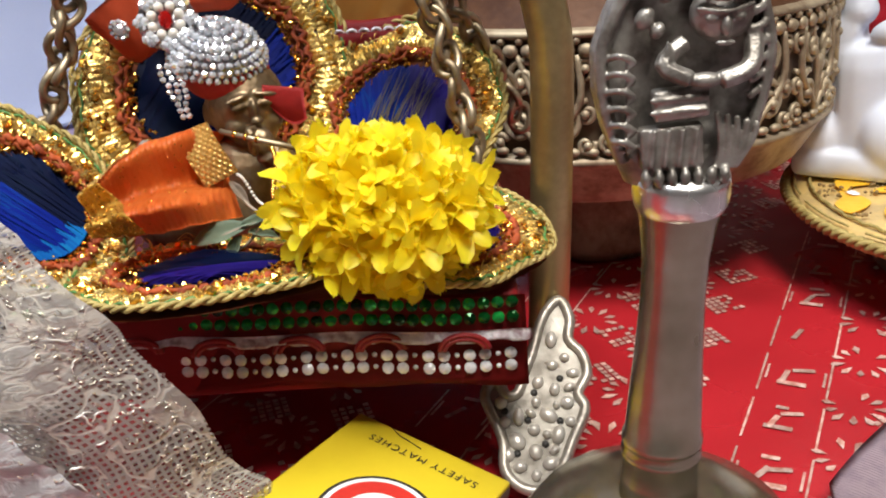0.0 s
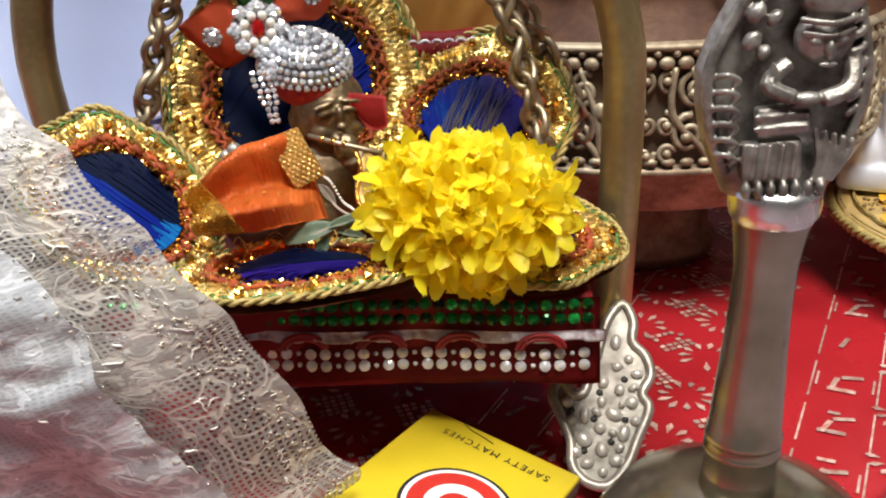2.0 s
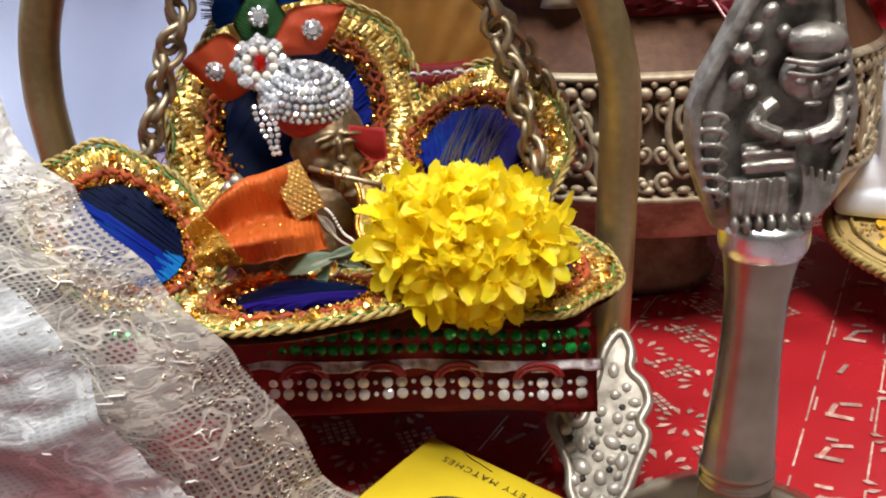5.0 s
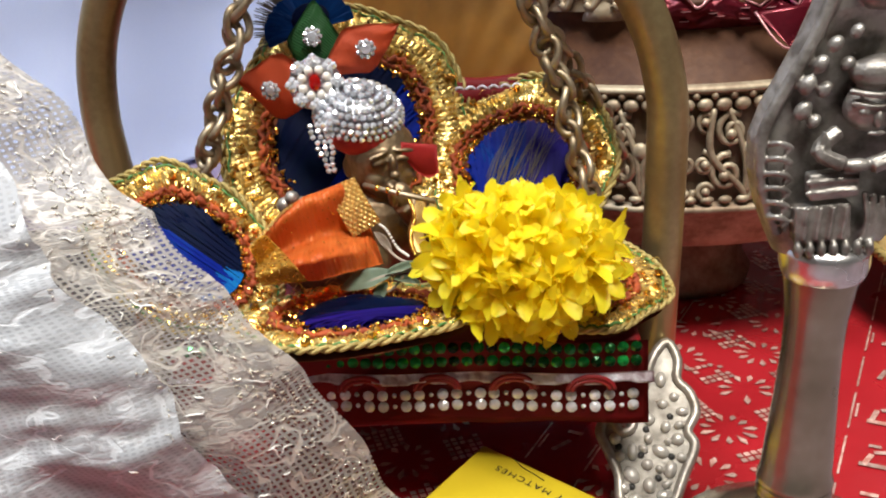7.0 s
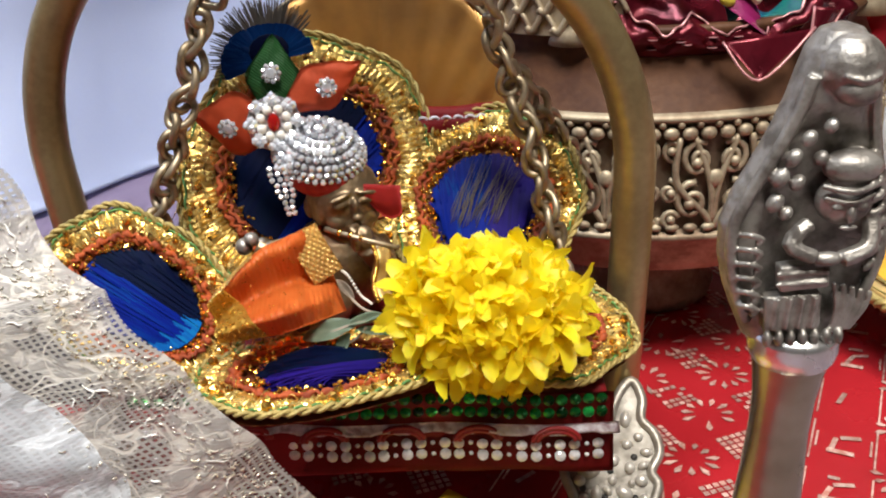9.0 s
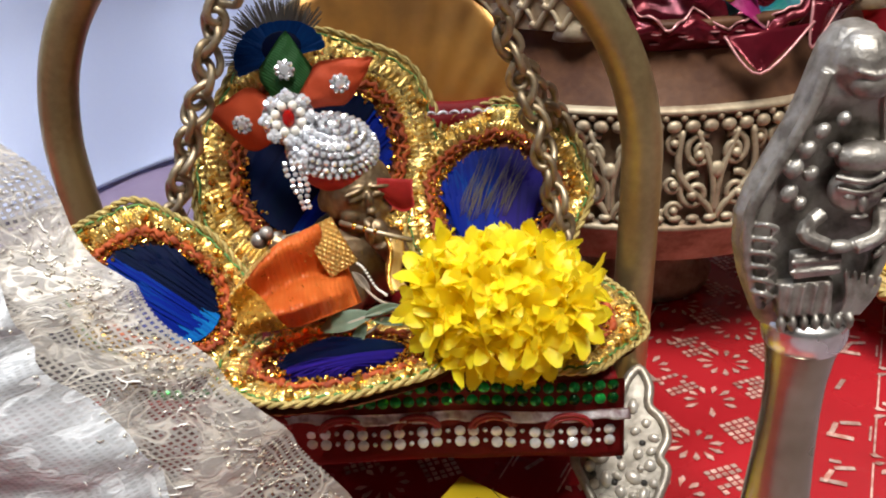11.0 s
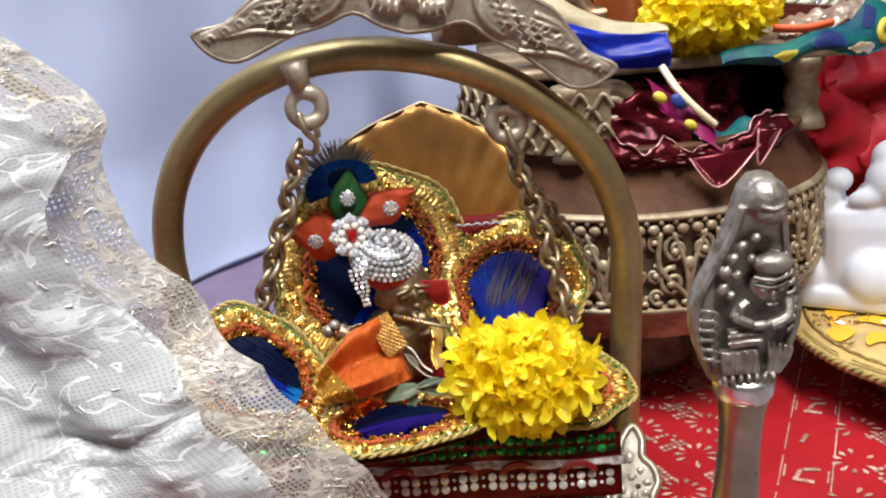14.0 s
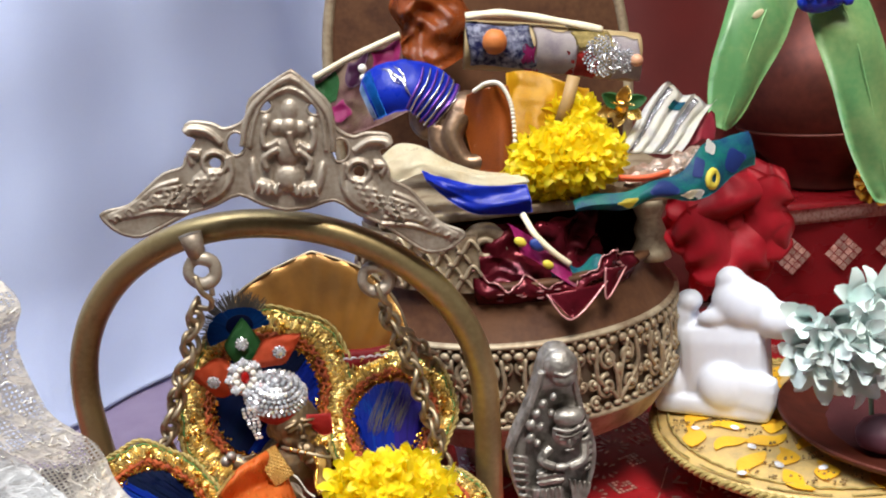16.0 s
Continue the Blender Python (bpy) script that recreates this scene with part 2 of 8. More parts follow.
ARCH = surface("aged_brass_tube", (0.45, 0.35, 0.17), 0.40, 0.85, (0.22, 0.15, 0.07), grain=500, mix=0.65, bump=0.06, stain=38)
CAST = surface("dull_cast_brass", (0.44, 0.385, 0.315), 0.5, 0.5, (0.21, 0.155, 0.11), grain=700, mix=0.8, bump=0.35, stain=120)
DARKCAST = surface("grey_cast_metal", (0.33, 0.305, 0.265), 0.5, 0.5, (0.16, 0.14, 0.115), grain=700, mix=0.8, bump=0.5, stain=200)
REDDRAPE = woven("maroon_drape", (0.15, 0.013, 0.011), (0.085, 0.007, 0.007), 0.0009, 0.5, bump=0.2, stain=12)
GREYCAST = surface("tarnished_grey_cast_metal", (0.50, 0.46, 0.40), 0.42, 0.6, (0.22, 0.19, 0.15), grain=800, mix=0.8, bump=0.3, stain=160)
CHAIN = surface("worn_brass_wire", (0.47, 0.385, 0.265), 0.48, 0.9, (0.17, 0.12, 0.065), grain=900, mix=0.6, bump=0.12, stain=150)
BELL = surface("rubbed_bell_metal", (0.37, 0.325, 0.245), 0.24, 0.88, (0.21, 0.175, 0.12), grain=300, mix=0.7, bump=0.08, stain=60)
BELLFIG = surface("bright_cast_bell_figure", (0.37, 0.345, 0.31), 0.46, 0.65, (0.11, 0.095, 0.08), grain=620, mix=0.85, bump=0.45, stain=230, depth=0.0006)
COLLAR = surface("worn_bright_collar", (0.74, 0.73, 0.72), 0.26, 0.9, (0.42, 0.40, 0.37), grain=500, mix=0.6, bump=0.3, stain=150)
THRONE = surface("antique_brass", (0.42, 0.345, 0.235), 0.55, 0.5, (0.18, 0.115, 0.07), grain=500, mix=0.85, bump=0.3, stain=90)
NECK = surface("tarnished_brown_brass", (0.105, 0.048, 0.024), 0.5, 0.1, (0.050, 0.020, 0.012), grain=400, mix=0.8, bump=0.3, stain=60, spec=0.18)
# darker copy of the brass: the shade of the openwork's recess as colour
SHADEMETAL = surface("recess_shade_metal", (0.17, 0.115, 0.075), 0.6, 0.5, bump=0.2)
COPPER = surface("bronze_back_plate", (0.66, 0.35, 0.09), 0.34, 0.5, (0.34, 0.18, 0.065), grain=120, mix=0.85, bump=0.2, stain=45, depth=0.0008)
VELVET = woven("dark_red_velvet", (0.20, 0.008, 0.010), (0.09, 0.003, 0.005), 0.0006, 0.55)
VELVET.node_tree.nodes["Principled BSDF"].inputs["Specular IOR Level"].default_value = 0.2
REDCLOTH = woven("red_satin_cloth", (0.38, 0.016, 0.022), (0.24, 0.007, 0.011), 0.0007, 0.28, bump=0.35, stain=25)
REDCLOTH.node_tree.nodes["Principled BSDF"].inputs["Specular IOR Level"].default_value = 0.40
THREADGOLD = surface("gold_thread", (0.74, 0.52, 0.44), 0.32, 0.35, (0.46, 0.18, 0.13), grain=2500, mix=0.9, bump=0.6, stain=500, island=0.35)
GOLDLACE = surface("gold_foil_lace", (0.80, 0.58, 0.19), 0.27, 0.75, (0.56, 0.33, 0.06), grain=1500, mix=0.8, bump=0.4, stain=260, island=0.4)
GOLDCORD = surface("gold_braid_cord", (0.50, 0.38, 0.13), 0.5, 0.25, (0.26, 0.20, 0.06), grain=2500, mix=0.9, bump=0.9, stain=300)
GREENCORD = surface("green_thread", (0.08, 0.22, 0.05), 0.5, 0.1, grain=2500, bump=0.5)
GOLDBEAD = surface("gold_glitter", (0.88, 0.50, 0.10), 0.16, 0.95, (0.55, 0.24, 0.03), bump=0.0, island=0.5)
RUST = woven("rust_orange_gimp", (0.42, 0.075, 0.012), (0.16, 0.022, 0.006), 0.0005, 0.7, bump=0.8, stain=300, mix=0.9)
PAD = woven("brown_orange_felt", (0.24, 0.06, 0.015), (0.09, 0.02, 0.008), 0.0008, 0.8)
ORANGE = woven("orange_satin", (0.86, 0.22, 0.045), (0.70, 0.13, 0.020), 0.0005, 0.30, bump=0.45, mix=0.6)
TISSUE = surface("gold_glitter_tissue", (0.84, 0.54, 0.10), 0.30, 0.5, (0.60, 0.32, 0.05), grain=1500, mix=0.8, bump=0.7, stain=260, depth=0.0005)
RIBBON = woven("gold_tissue_ribbon", (0.92, 0.66, 0.24), (0.74, 0.44, 0.10), 0.0007, 0.27, metal=0.55, bump=0.7)
LEAFORANGE = woven("orange_cloth_leaf", (0.78, 0.13, 0.045), (0.62, 0.08, 0.03), 0.0005, 0.55)
LEAFGREEN = woven("dark_green_cloth_leaf", (0.022, 0.14, 0.03), (0.012, 0.07, 0.018), 0.0009, 0.6, bump=0.9)
SILVER = surface("silver_foil", (0.80, 0.80, 0.84), 0.2, 0.9, (0.5, 0.5, 0.55), grain=1800, bump=0.4, island=0.2)
CRYSTAL = jewel("clear_rhinestone", (0.82, 0.85, 0.90), 0.09, 0.6)
REDGEM = jewel("red_stone", (0.55, 0.012, 0.01))
PEARL = surface("pearl_bead", (0.80, 0.76, 0.68), 0.2, 0.0, bump=0.0, coat=0.6)
SEQWHITE = surface("silver_sequin", (0.92, 0.92, 0.94), 0.16, 0.12, (0.74, 0.74, 0.78), bump=0.0, stain=900, mix=0.8)
KNOB = surface("rubbed_pale_knob", (0.74, 0.71, 0.65), 0.38, 0.45, (0.56, 0.52, 0.46), grain=800, bump=0.3, stain=160)
AZURE_BARB = feathery("azure_peacock_barbs", (0.001, 0.01, 0.16), (0.003, 0.10, 0.34), (0.006, 0.26, 0.38))
SEQGREEN = surface("green_sequin", (0.012, 0.30, 0.05), 0.18, 0.5, (0.006, 0.09, 0.02), bump=0.0, stain=300, mix=0.9)
LACETRIM = surface("silver_lace_trim", (0.88, 0.87, 0.91), 0.35, 0.05, (0.46, 0.34, 0.38), grain=900, mix=1.0, bump=1.0, stain=520)
IDOL = surface("brass_figurine", (0.29, 0.215, 0.13), 0.42, 0.8, (0.11, 0.065, 0.032), grain=700, mix=0.75, bump=0.25, stain=140)
IDOLDARK = surface("darkened_figurine_brass", (0.22, 0.14, 0.085), 0.36, 0.7, (0.10, 0.055, 0.035), grain=600, mix=0.7, bump=0.2, stain=120)
REDTURBAN = woven("bright_red_cloth", (0.46, 0.018, 0.016), (0.28, 0.01, 0.01), 0.0004, 0.6)
REDBRAID = woven("dark_red_braid", (0.27, 0.010, 0.014), (0.14, 0.005, 0.008), 0.0004, 0.45, bump=0.8)
YELLOW = surface("yellow_petal", (0.98, 0.83, 0.030), 0.5, 0.0, (0.98, 0.76, 0.018), grain=600, mix=0.6, bump=0.12, stain=150, island=0.05)
YELLOWDEEP = surface("yellow_flower_heart", (0.96, 0.75, 0.015), 0.7, 0.0, (0.92, 0.68, 0.012))


def vary(m, low, high):
    """Each object that wears it is a little lighter or darker."""
    nt = m.node_tree
    p = nt.nodes["Principled BSDF"]
    src = p.inputs["Base Color"].links[0].from_socket
    info, mr, hsv = nt.nodes.new("ShaderNodeObjectInfo"), nt.nodes.new("ShaderNodeMapRange"), nt.nodes.new("ShaderNodeHueSaturation")
    mr.inputs["To Min"].default_value, mr.inputs["To Max"].default_value = low, high
    nt.links.new(info.outputs["Random"], mr.inputs["Value"])
    nt.links.new(mr.outputs["Result"], hsv.inputs["Value"])
    nt.links.new(src, hsv.inputs["Color"])
    nt.links.new(hsv.outputs["Color"], p.inputs["Base Color"])
    return m


def thin(m, share, colour):
    """Lets light through a petal or cloth."""
    nt = m.node_tree
    t, mx = nt.nodes.new("ShaderNodeBsdfTranslucent"), nt.nodes.new("ShaderNodeMixShader")
    t.inputs["Color"].default_value, mx.inputs[0].default_value = rgb(colour), share
    nt.links.new(nt.nodes["Principled BSDF"].outputs[0], mx.inputs[1])
    nt.links.new(t.outputs[0], mx.inputs[2])
    nt.links.new(mx.outputs[0], nt.nodes["Material Output"].inputs["Surface"])


thin(YELLOW, 0.46, (1.0, 0.86, 0.03))
for soft_petal in (YELLOW, YELLOWDEEP):
    soft_petal.node_tree.nodes["Principled BSDF"].inputs["Subsurface Weight"].default_value = 0.5
    soft_petal.node_tree.nodes["Principled BSDF"].inputs["Subsurface Radius"].default_value = (0.004, 0.003, 0.0005)
    soft_petal.node_tree.nodes["Principled BSDF"].inputs["Subsurface Scale"].default_value = 1.0
SAGE = surface("dusty_green_leaf", (0.24, 0.31, 0.21), 0.6, 0.0, (0.15, 0.20, 0.15), grain=900, bump=0.2)
STEM = surface("pale_stem", (0.36, 0.29, 0.22), 0.6)
MATCHYELLOW = surface("yellow_printed_card", (0.60, 0.45, 0.020), 0.4, 0.0, (0.53, 0.38, 0.016), grain=900, mix=0.4, bump=0.05, stain=90)
INKBLACK = surface("black_ink", (0.02, 0.018, 0.016), 0.5, bump=0.0)
INKRED = surface("red_ink", (0.52, 0.03, 0.02), 0.45, bump=0.0)
INKWHITE = surface("white_ink", (0.80, 0.78, 0.74), 0.45, bump=0.0)
CARD = surface("brown_striker", (0.10, 0.05, 0.035), 0.8, bump=0.4)
MARBLE = surface("white_marble", (0.70, 0.74, 0.84), 0.42, 0.0, (0.60, 0.63, 0.74), grain=300, mix=0.5, bump=0.05, stain=40)
MATGOLD = surface("gold_brocade", (0.76, 0.54, 0.20), 0.42, 0.3, (0.52, 0.38, 0.18), grain=700, mix=1.0, bump=0.5, stain=85)
WHITECLOTH = woven("white_satin_drape", (0.62, 0.70, 0.92), (0.57, 0.64, 0.88), 0.0010, 0.5, bump=0.1, stain=6)
LAVENDER = woven("lavender_cloth", (0.34, 0.27, 0.42), (0.27, 0.21, 0.36), 0.0010, 0.6, bump=0.15)
MAUVENET = woven("mauve_net", (0.46, 0.36, 0.40), (0.34, 0.26, 0.31), 0.0012, 0.5, bump=1.0, stain=260, mix=0.9)
BLUESATIN = woven("royal_blue_satin", (0.012, 0.045, 0.62), (0.008, 0.02, 0.36), 0.0006, 0.3, bump=0.25)
TEAL = woven("teal_print_cloth", (0.01, 0.24, 0.20), (0.008, 0.06, 0.20), 0.0008, 0.5, stain=90, mix=1.0)
PRINTYELLOW = surface("yellow_print", (0.70, 0.58, 0.06), 0.55)
PRINTBLUE = surface("blue_print", (0.02, 0.05, 0.26), 0.55)
MAGENTA = woven("magenta_cloth", (0.42, 0.02, 0.17), (0.28, 0.01, 0.12), 0.0006, 0.5)
CREAM = woven("cream_satin", (0.88, 0.81, 0.60), (0.76, 0.64, 0.42), 0.0007, 0.28, bump=0.8, stain=160, mix=0.8)
FOIL = surface("maroon_foil", (0.20, 0.014, 0.028), 0.24, 0.45, (0.09, 0.006, 0.012), grain=400, mix=0.7, bump=0.3, stain=120)
FOILEDGE = surface("foil_silver_edge", (0.60, 0.28, 0.28), 0.35, 0.5)
HIBISCUS = surface("red_flower_petal", (0.62, 0.016, 0.040), 0.5, 0.0, (0.34, 0.006, 0.016), grain=160, bump=0.5, stain=70, sheen=0.3, depth=0.001)
thin(HIBISCUS, 0.3, (0.70, 0.02, 0.04))
MANGO = surface("mango_leaf", (0.17, 0.42, 0.16), 0.36, 0.0, (0.36, 0.54, 0.22), grain=300, mix=0.9, bump=0.12, stain=22)
DRYSPOT = surface("dry_leaf_spot", (0.56, 0.48, 0.30), 0.6, 0.0, (0.44, 0.36, 0.20), grain=900, bump=0.1)
KALASH = surface("copper_pot", (0.13, 0.030, 0.018), 0.50, 0.5, (0.05, 0.011, 0.008), grain=200, mix=0.8, bump=0.1, stain=30)
MINT = surface("pale_mint_petal", (0.72, 0.82, 0.80), 0.5, 0.0, (0.60, 0.74, 0.70), grain=500, bump=0.1, stain=90)
KUMKUM = surface("dark_red_powder", (0.06, 0.007, 0.009), 0.9, bump=0.8)
PLUM = surface("plum_lump", (0.13, 0.05, 0.08), 0.5)
TERRA = surface("orange_cloth_ball", (0.62, 0.19, 0.04), 0.6)
LACE = lacework("ivory_net_lace", (0.36, 0.34, 0.315), (0.74, 0.70, 0.62), 0.20, 0.00105, 44, 0.30, 0.48, 0.90)
LACEDENSE = lacework("white_lace_fold", (0.41, 0.43, 0.455), (0.76, 0.79, 0.82), 0.72, 0.0011, 30, 0.25, 0.50)
HEM = woven("tan_gold_satin", (0.60, 0.44, 0.22), (0.44, 0.30, 0.13), 0.0007, 0.4, bump=0.6, stain=160, mix=0.8)
STITCH = surface("white_silk_thread", (0.88, 0.87, 0.84), 0.3, 0.1, (0.78, 0.74, 0.64), grain=2000, bump=0.2)
GLITTER = surface("gold_glitter_thread", (0.88, 0.84, 0.74), 0.25, 0.4, (0.6, 0.5, 0.3), grain=2000, bump=0.4, island=0.4)
PLASTER = surface("off_white_plaster", (0.30, 0.295, 0.29), 0.85, 0.0, (0.26, 0.255, 0.25), grain=60, mix=0.5, bump=0.2, stain=3, depth=0.003)
FLOORSTONE = surface("grey_stone_floor", (0.34, 0.32, 0.30), 0.5, 0.0, (0.24, 0.22, 0.21), grain=40, mix=0.5, bump=0.1, stain=4)
WOOD = surface("dark_table_wood", (0.16, 0.075, 0.035), 0.5, 0.0, (0.08, 0.035, 0.018), grain=60, mix=0.7, bump=0.2, stain=9)
DIFFUSER = bpy.data.materials.new("lamp_diffuser")
DIFFUSER.use_nodes = True
DIFFUSER.node_tree.nodes["Principled BSDF"].inputs["Emission Color"].default_value = (1, 0.95, 0.88, 1)
DIFFUSER.node_tree.nodes["Principled BSDF"].inputs["Emission Strength"].default_value = 6
F_NAVY = feathery("navy_peacock_barbs", (0.001, 0.002, 0.010), (0.002, 0.005, 0.026), (0.002, 0.012, 0.022))
F_BLUE = feathery("blue_peacock_barbs", (0.001, 0.004, 0.04), (0.002, 0.012, 0.19), (0.004, 0.09, 0.28))
F_VIOLET = feathery("violet_peacock_barbs", (0.002, 0.002, 0.012), (0.016, 0.008, 0.14), (0.004, 0.008, 0.04))
F_TEAL = feathery("teal_peacock_barbs", (0.001, 0.006, 0.05), (0.003, 0.03, 0.13), (0.004, 0.09, 0.20))
F_GREY = feathery("grey_peacock_barbs", (0.06, 0.05, 0.045), (0.14, 0.12, 0.10), (0.03, 0.05, 0.06))

# ---- the room and the altar ----
def slab(name, x0, x1, y0, y1, z0, z1, material, label, category):
    bm = bmesh.new()
    box(bm, pose((x0 + x1) / 2, (y0 + y1) / 2, (z0 + z1) / 2), x1 - x0, y1 - y0, z1 - z0)
    return solo(name, bm, material, label, category, "structure", False)


slab("floor", -1.8, 1.8, -2.0, 1.6, -0.50, -0.45, FLOORSTONE, "grey stone floor of the prayer room", "floor")
slab("wall_north", -1.8, 1.8, 1.6, 1.7, -0.45, 2.1, PLASTER, "plain off-white plaster wall", "wall")
slab("wall_south", -1.8, 1.8, -2.1, -2.0, -0.45, 2.1, PLASTER, "plain off-white plaster wall", "wall")
slab("wall_west", -1.9, -1.8, -2.1, 1.7, -0.45, 2.1, PLASTER, "plain off-white plaster wall", "wall")
slab("wall_east", 1.8, 1.9, -2.1, 1.7, -0.45, 2.1, PLASTER, "plain off-white plaster wall", "wall")
slab("ceiling", -1.9, 1.9, -2.1, 1.7, 2.1, 2.2, PLASTER, "plain off-white plaster ceiling", "ceiling")

table = thing("altar_table", (0, 0.35, -0.45), "low dark wooden altar table under a red cloth", "table")
bm = bmesh.new()
box(bm, pose(0.05, 0.42, -0.021), 1.3, 0.9, 0.034, 0.004)
part("tabletop", bm, WOOD, table)
for x in (-0.55, 0.65):
    for y in (0.02, 0.82):
        bm = bmesh.new()
        box(bm, pose(x, y, -0.244), 0.05, 0.05, 0.412, 0.003)
        part("leg", bm, WOOD, table)


def cloth_z(x, y):
    return 0.0008 * n3((x, y, 0.3), 14) + 0.0007 * n3((x, y, 1.3), 45)


bm = bmesh.new()
sheet(bm, lambda u, v: V(-0.62 + 1.34 * u, -0.04 + 0.92 * v, cloth_z(-0.62 + 1.34 * u, -0.04 + 0.92 * v) - 0.001), 300, 210)
solo("altar_cloth", bm, REDCLOTH, "red satin altar cloth woven with gold motifs", "cloth", "structure")

# gold motifs of the brocade, rows along one slant of the cloth
MD, MP, MO = V(0.44, 0.90, 0).normalized(), V(0.90, -0.44, 0).normalized(), V(0.0537, 0.205, 0)
bm = bmesh.new()


def mark(s, p, pts):
    """A flat woven patch: corners in metres about row place s, p."""
    vs = []
    for a, b in pts:
        q = MO + MD * (s + a) + MP * (p + b)
        vs.append(bm.verts.new((q.x, q.y, cloth_z(q.x, q.y) - 0.0006 + rng.uniform(0, 0.0001))))
    if (vs[1].co - vs[0].co).cross(vs[2].co - vs[0].co).z < 0:
        vs.reverse()
    bm.faces.new(vs)


def dash(s, p, a, r0, r1, w):
    """A leaf-shaped stroke out from a motif's middle."""
    c, d = math.cos(a), math.sin(a)
    rm = r0 + (r1 - r0) * 0.65
    mark(s, p, [(c * r0, d * r0), (c * rm - d * w, d * rm + c * w), (c * r1, d * r1), (c * rm + d * w, d * rm - c * w)])


def bar(s, p, a0, b0, a1, b1, w):
    l = math.hypot(a1 - a0, b1 - b0) or 1
    c, d = (a1 - a0) / l, (b1 - b0) / l
    mark(s, p, [(a0 - d * w, b0 + c * w), (a1 - d * w, b1 + c * w), (a1 + d * w, b1 - c * w), (a0 + d * w, b0 - c * w)])


for band in range(-5, 6):
    for k in range(-6, 16):
        s, p = k * 0.0225, band * 0.072
        q = MO + MD * s + MP * p
        if not (-0.45 < q.x < 0.6 and 0.02 < q.y < 0.8):
            continue
        for row, off in ((-0.0215, 0.5), (0.0, 0.0)):
            for j in range(11):
                if rng.random() < 0.88:
                    dash(s + off * 0.0225, p + row, TAU * j / 11 + row * 40, 0.0034 + rng.random() * 0.0008, 0.0070 + rng.random() * 0.0016, 0.00095)
        for row, ds in ((-0.0108, 0.0060), (0.0112, 0.0112)):
            for i in range(5):
                for j in range(5):
                    if rng.random() < 0.8:
                        e, f = (i - 2) * 0.0020, (j - 2) * 0.0020
                        g = 0.00105
                        mark(s + ds + (e + f) * 0.72, p + row + (e - f) * 0.72, [(-g, 0), (0, g), (g, 0), (0, -g)])
        for w0 in (0.028, 0.044):
            bar(s, p + w0, -0.0100, 0, 0.0085, 0, 0.00026)
        for w0 in (0.0292, 0.0428):
            if k % 2:
                bar(s, p + w0, -0.004, 0, 0.003, 0, 0.0003)
        for a0, b0, a1, b1, w in ((-0.004, -0.004, -0.004, 0.003, 0.0009), (-0.004, -0.003, 0.002, -0.001, 0.0007), (0.002, -0.001, 0.0035, 0.0035, 0.0008), (0.006, -0.0025, 0.006, 0.001, 0.0007)):
            if rng.random() < 0.62:
                e = rng.uniform(-0.0008, 0.0008)
                bar(s, p + 0.036, a0 + e, b0, a1 + e, b1 + rng.uniform(-0.001, 0.001), w)
motifs = solo("brocade_motifs", bm, THREADGOLD, "gold brocade flowers, checks and ladder bands on the red altar cloth", "pattern", "stuff", False)

# lavender cloth spread over a low step at the back, under the drape
STEP = 0.052


def lavender(u, v):
    x, w = -0.62 + 0.575 * u, v * 0.40
    y = 0.246 + max(0.0, w - STEP)
    z = min(STEP, w) + 0.0010 * n3((x, y, 0.5), 30)
    side = max(0.0, (x + 0.055) / 0.010)
    return V(min(x, -0.055 + 0.004 * side), y, max(0.0022, z - STEP * min(1.0, side)))


bm = bmesh.new()
sheet(bm, lavender, 110, 70, 0.0006)
solo("lavender_cloth", bm, LAVENDER, "lavender cloth spread over a low step below the white drape", "cloth", "structure")


def drape(u, v):
    """Hangs in soft folds from above and ends in a curved hem that rests on the lavender step."""
    x = -0.75 + 0.95 * u
    hem = 0.245 + 0.10 / (1 + math.exp(-(x + 0.125) * 55)) + 0.16 / (1 + math.exp(-(x + 0.055) * 60)) + 0.002 * math.sin(x * 150)
    foot = 0.0050 + (STEP - 0.003) / (1 + math.exp((x + 0.045) * 400))
    z = foot + 1.12 * v ** 1.35
    rise = 1 - math.exp(-(z - foot) / 0.30)
    hang = z - 1.6 * (x + 0.30) ** 2
    loose = min(1.0, (z - foot) / 0.05)
    swag = 0.004 * math.sin(x * 17 + 2.4 * math.sin(z * 7)) + 0.0035 * math.sin(hang * 33 + 2.5 * n3((x, 0.7, z), 4)) + 0.0016 * math.sin(hang * 71 + x * 9) + 0.009 * n3((x, 0.2, z), 5) + 0.004 * n3((x, 1.2, z), 13)
    flare = -0.006 * math.exp(-(z - foot) / 0.006)
    return V(x, hem + 0.17 * rise + swag * loose + flare + 0.06 * max(x, 0), z)


bm = bmesh.new()
sheet(bm, drape, 170, 150, 0.0006)
solo("white_drape", bm, WHITECLOTH, "white satin drape hanging in soft folds behind the shrine", "drape", "structure")

# mauve net spread over the front of the altar cloth
def front_net(u, v):
    x = -0.08 + 0.42 * u
    edge = 0.0600 if x < 0.060 else 0.0600 + 0.098 * min(1.0, (x - 0.060) / 0.024) + 1.03 * max(0.0, x - 0.084)
    return V(x, -0.035 + (edge + 0.035) * v, 0.0022 + 0.0016 * (1 + n3((x, v * 0.2, 0.4), 60)) + 0.0012 * (1 + math.sin(v * 24 + 9 * u)) * (0.3 + 0.7 * u))


bm = bmesh.new()
sheet(bm, front_net, 110, 60, 0.0005)
solo("net_cloth", bm, MAUVENET, "sheer mauve grey net lying on the red altar cloth", "cloth")

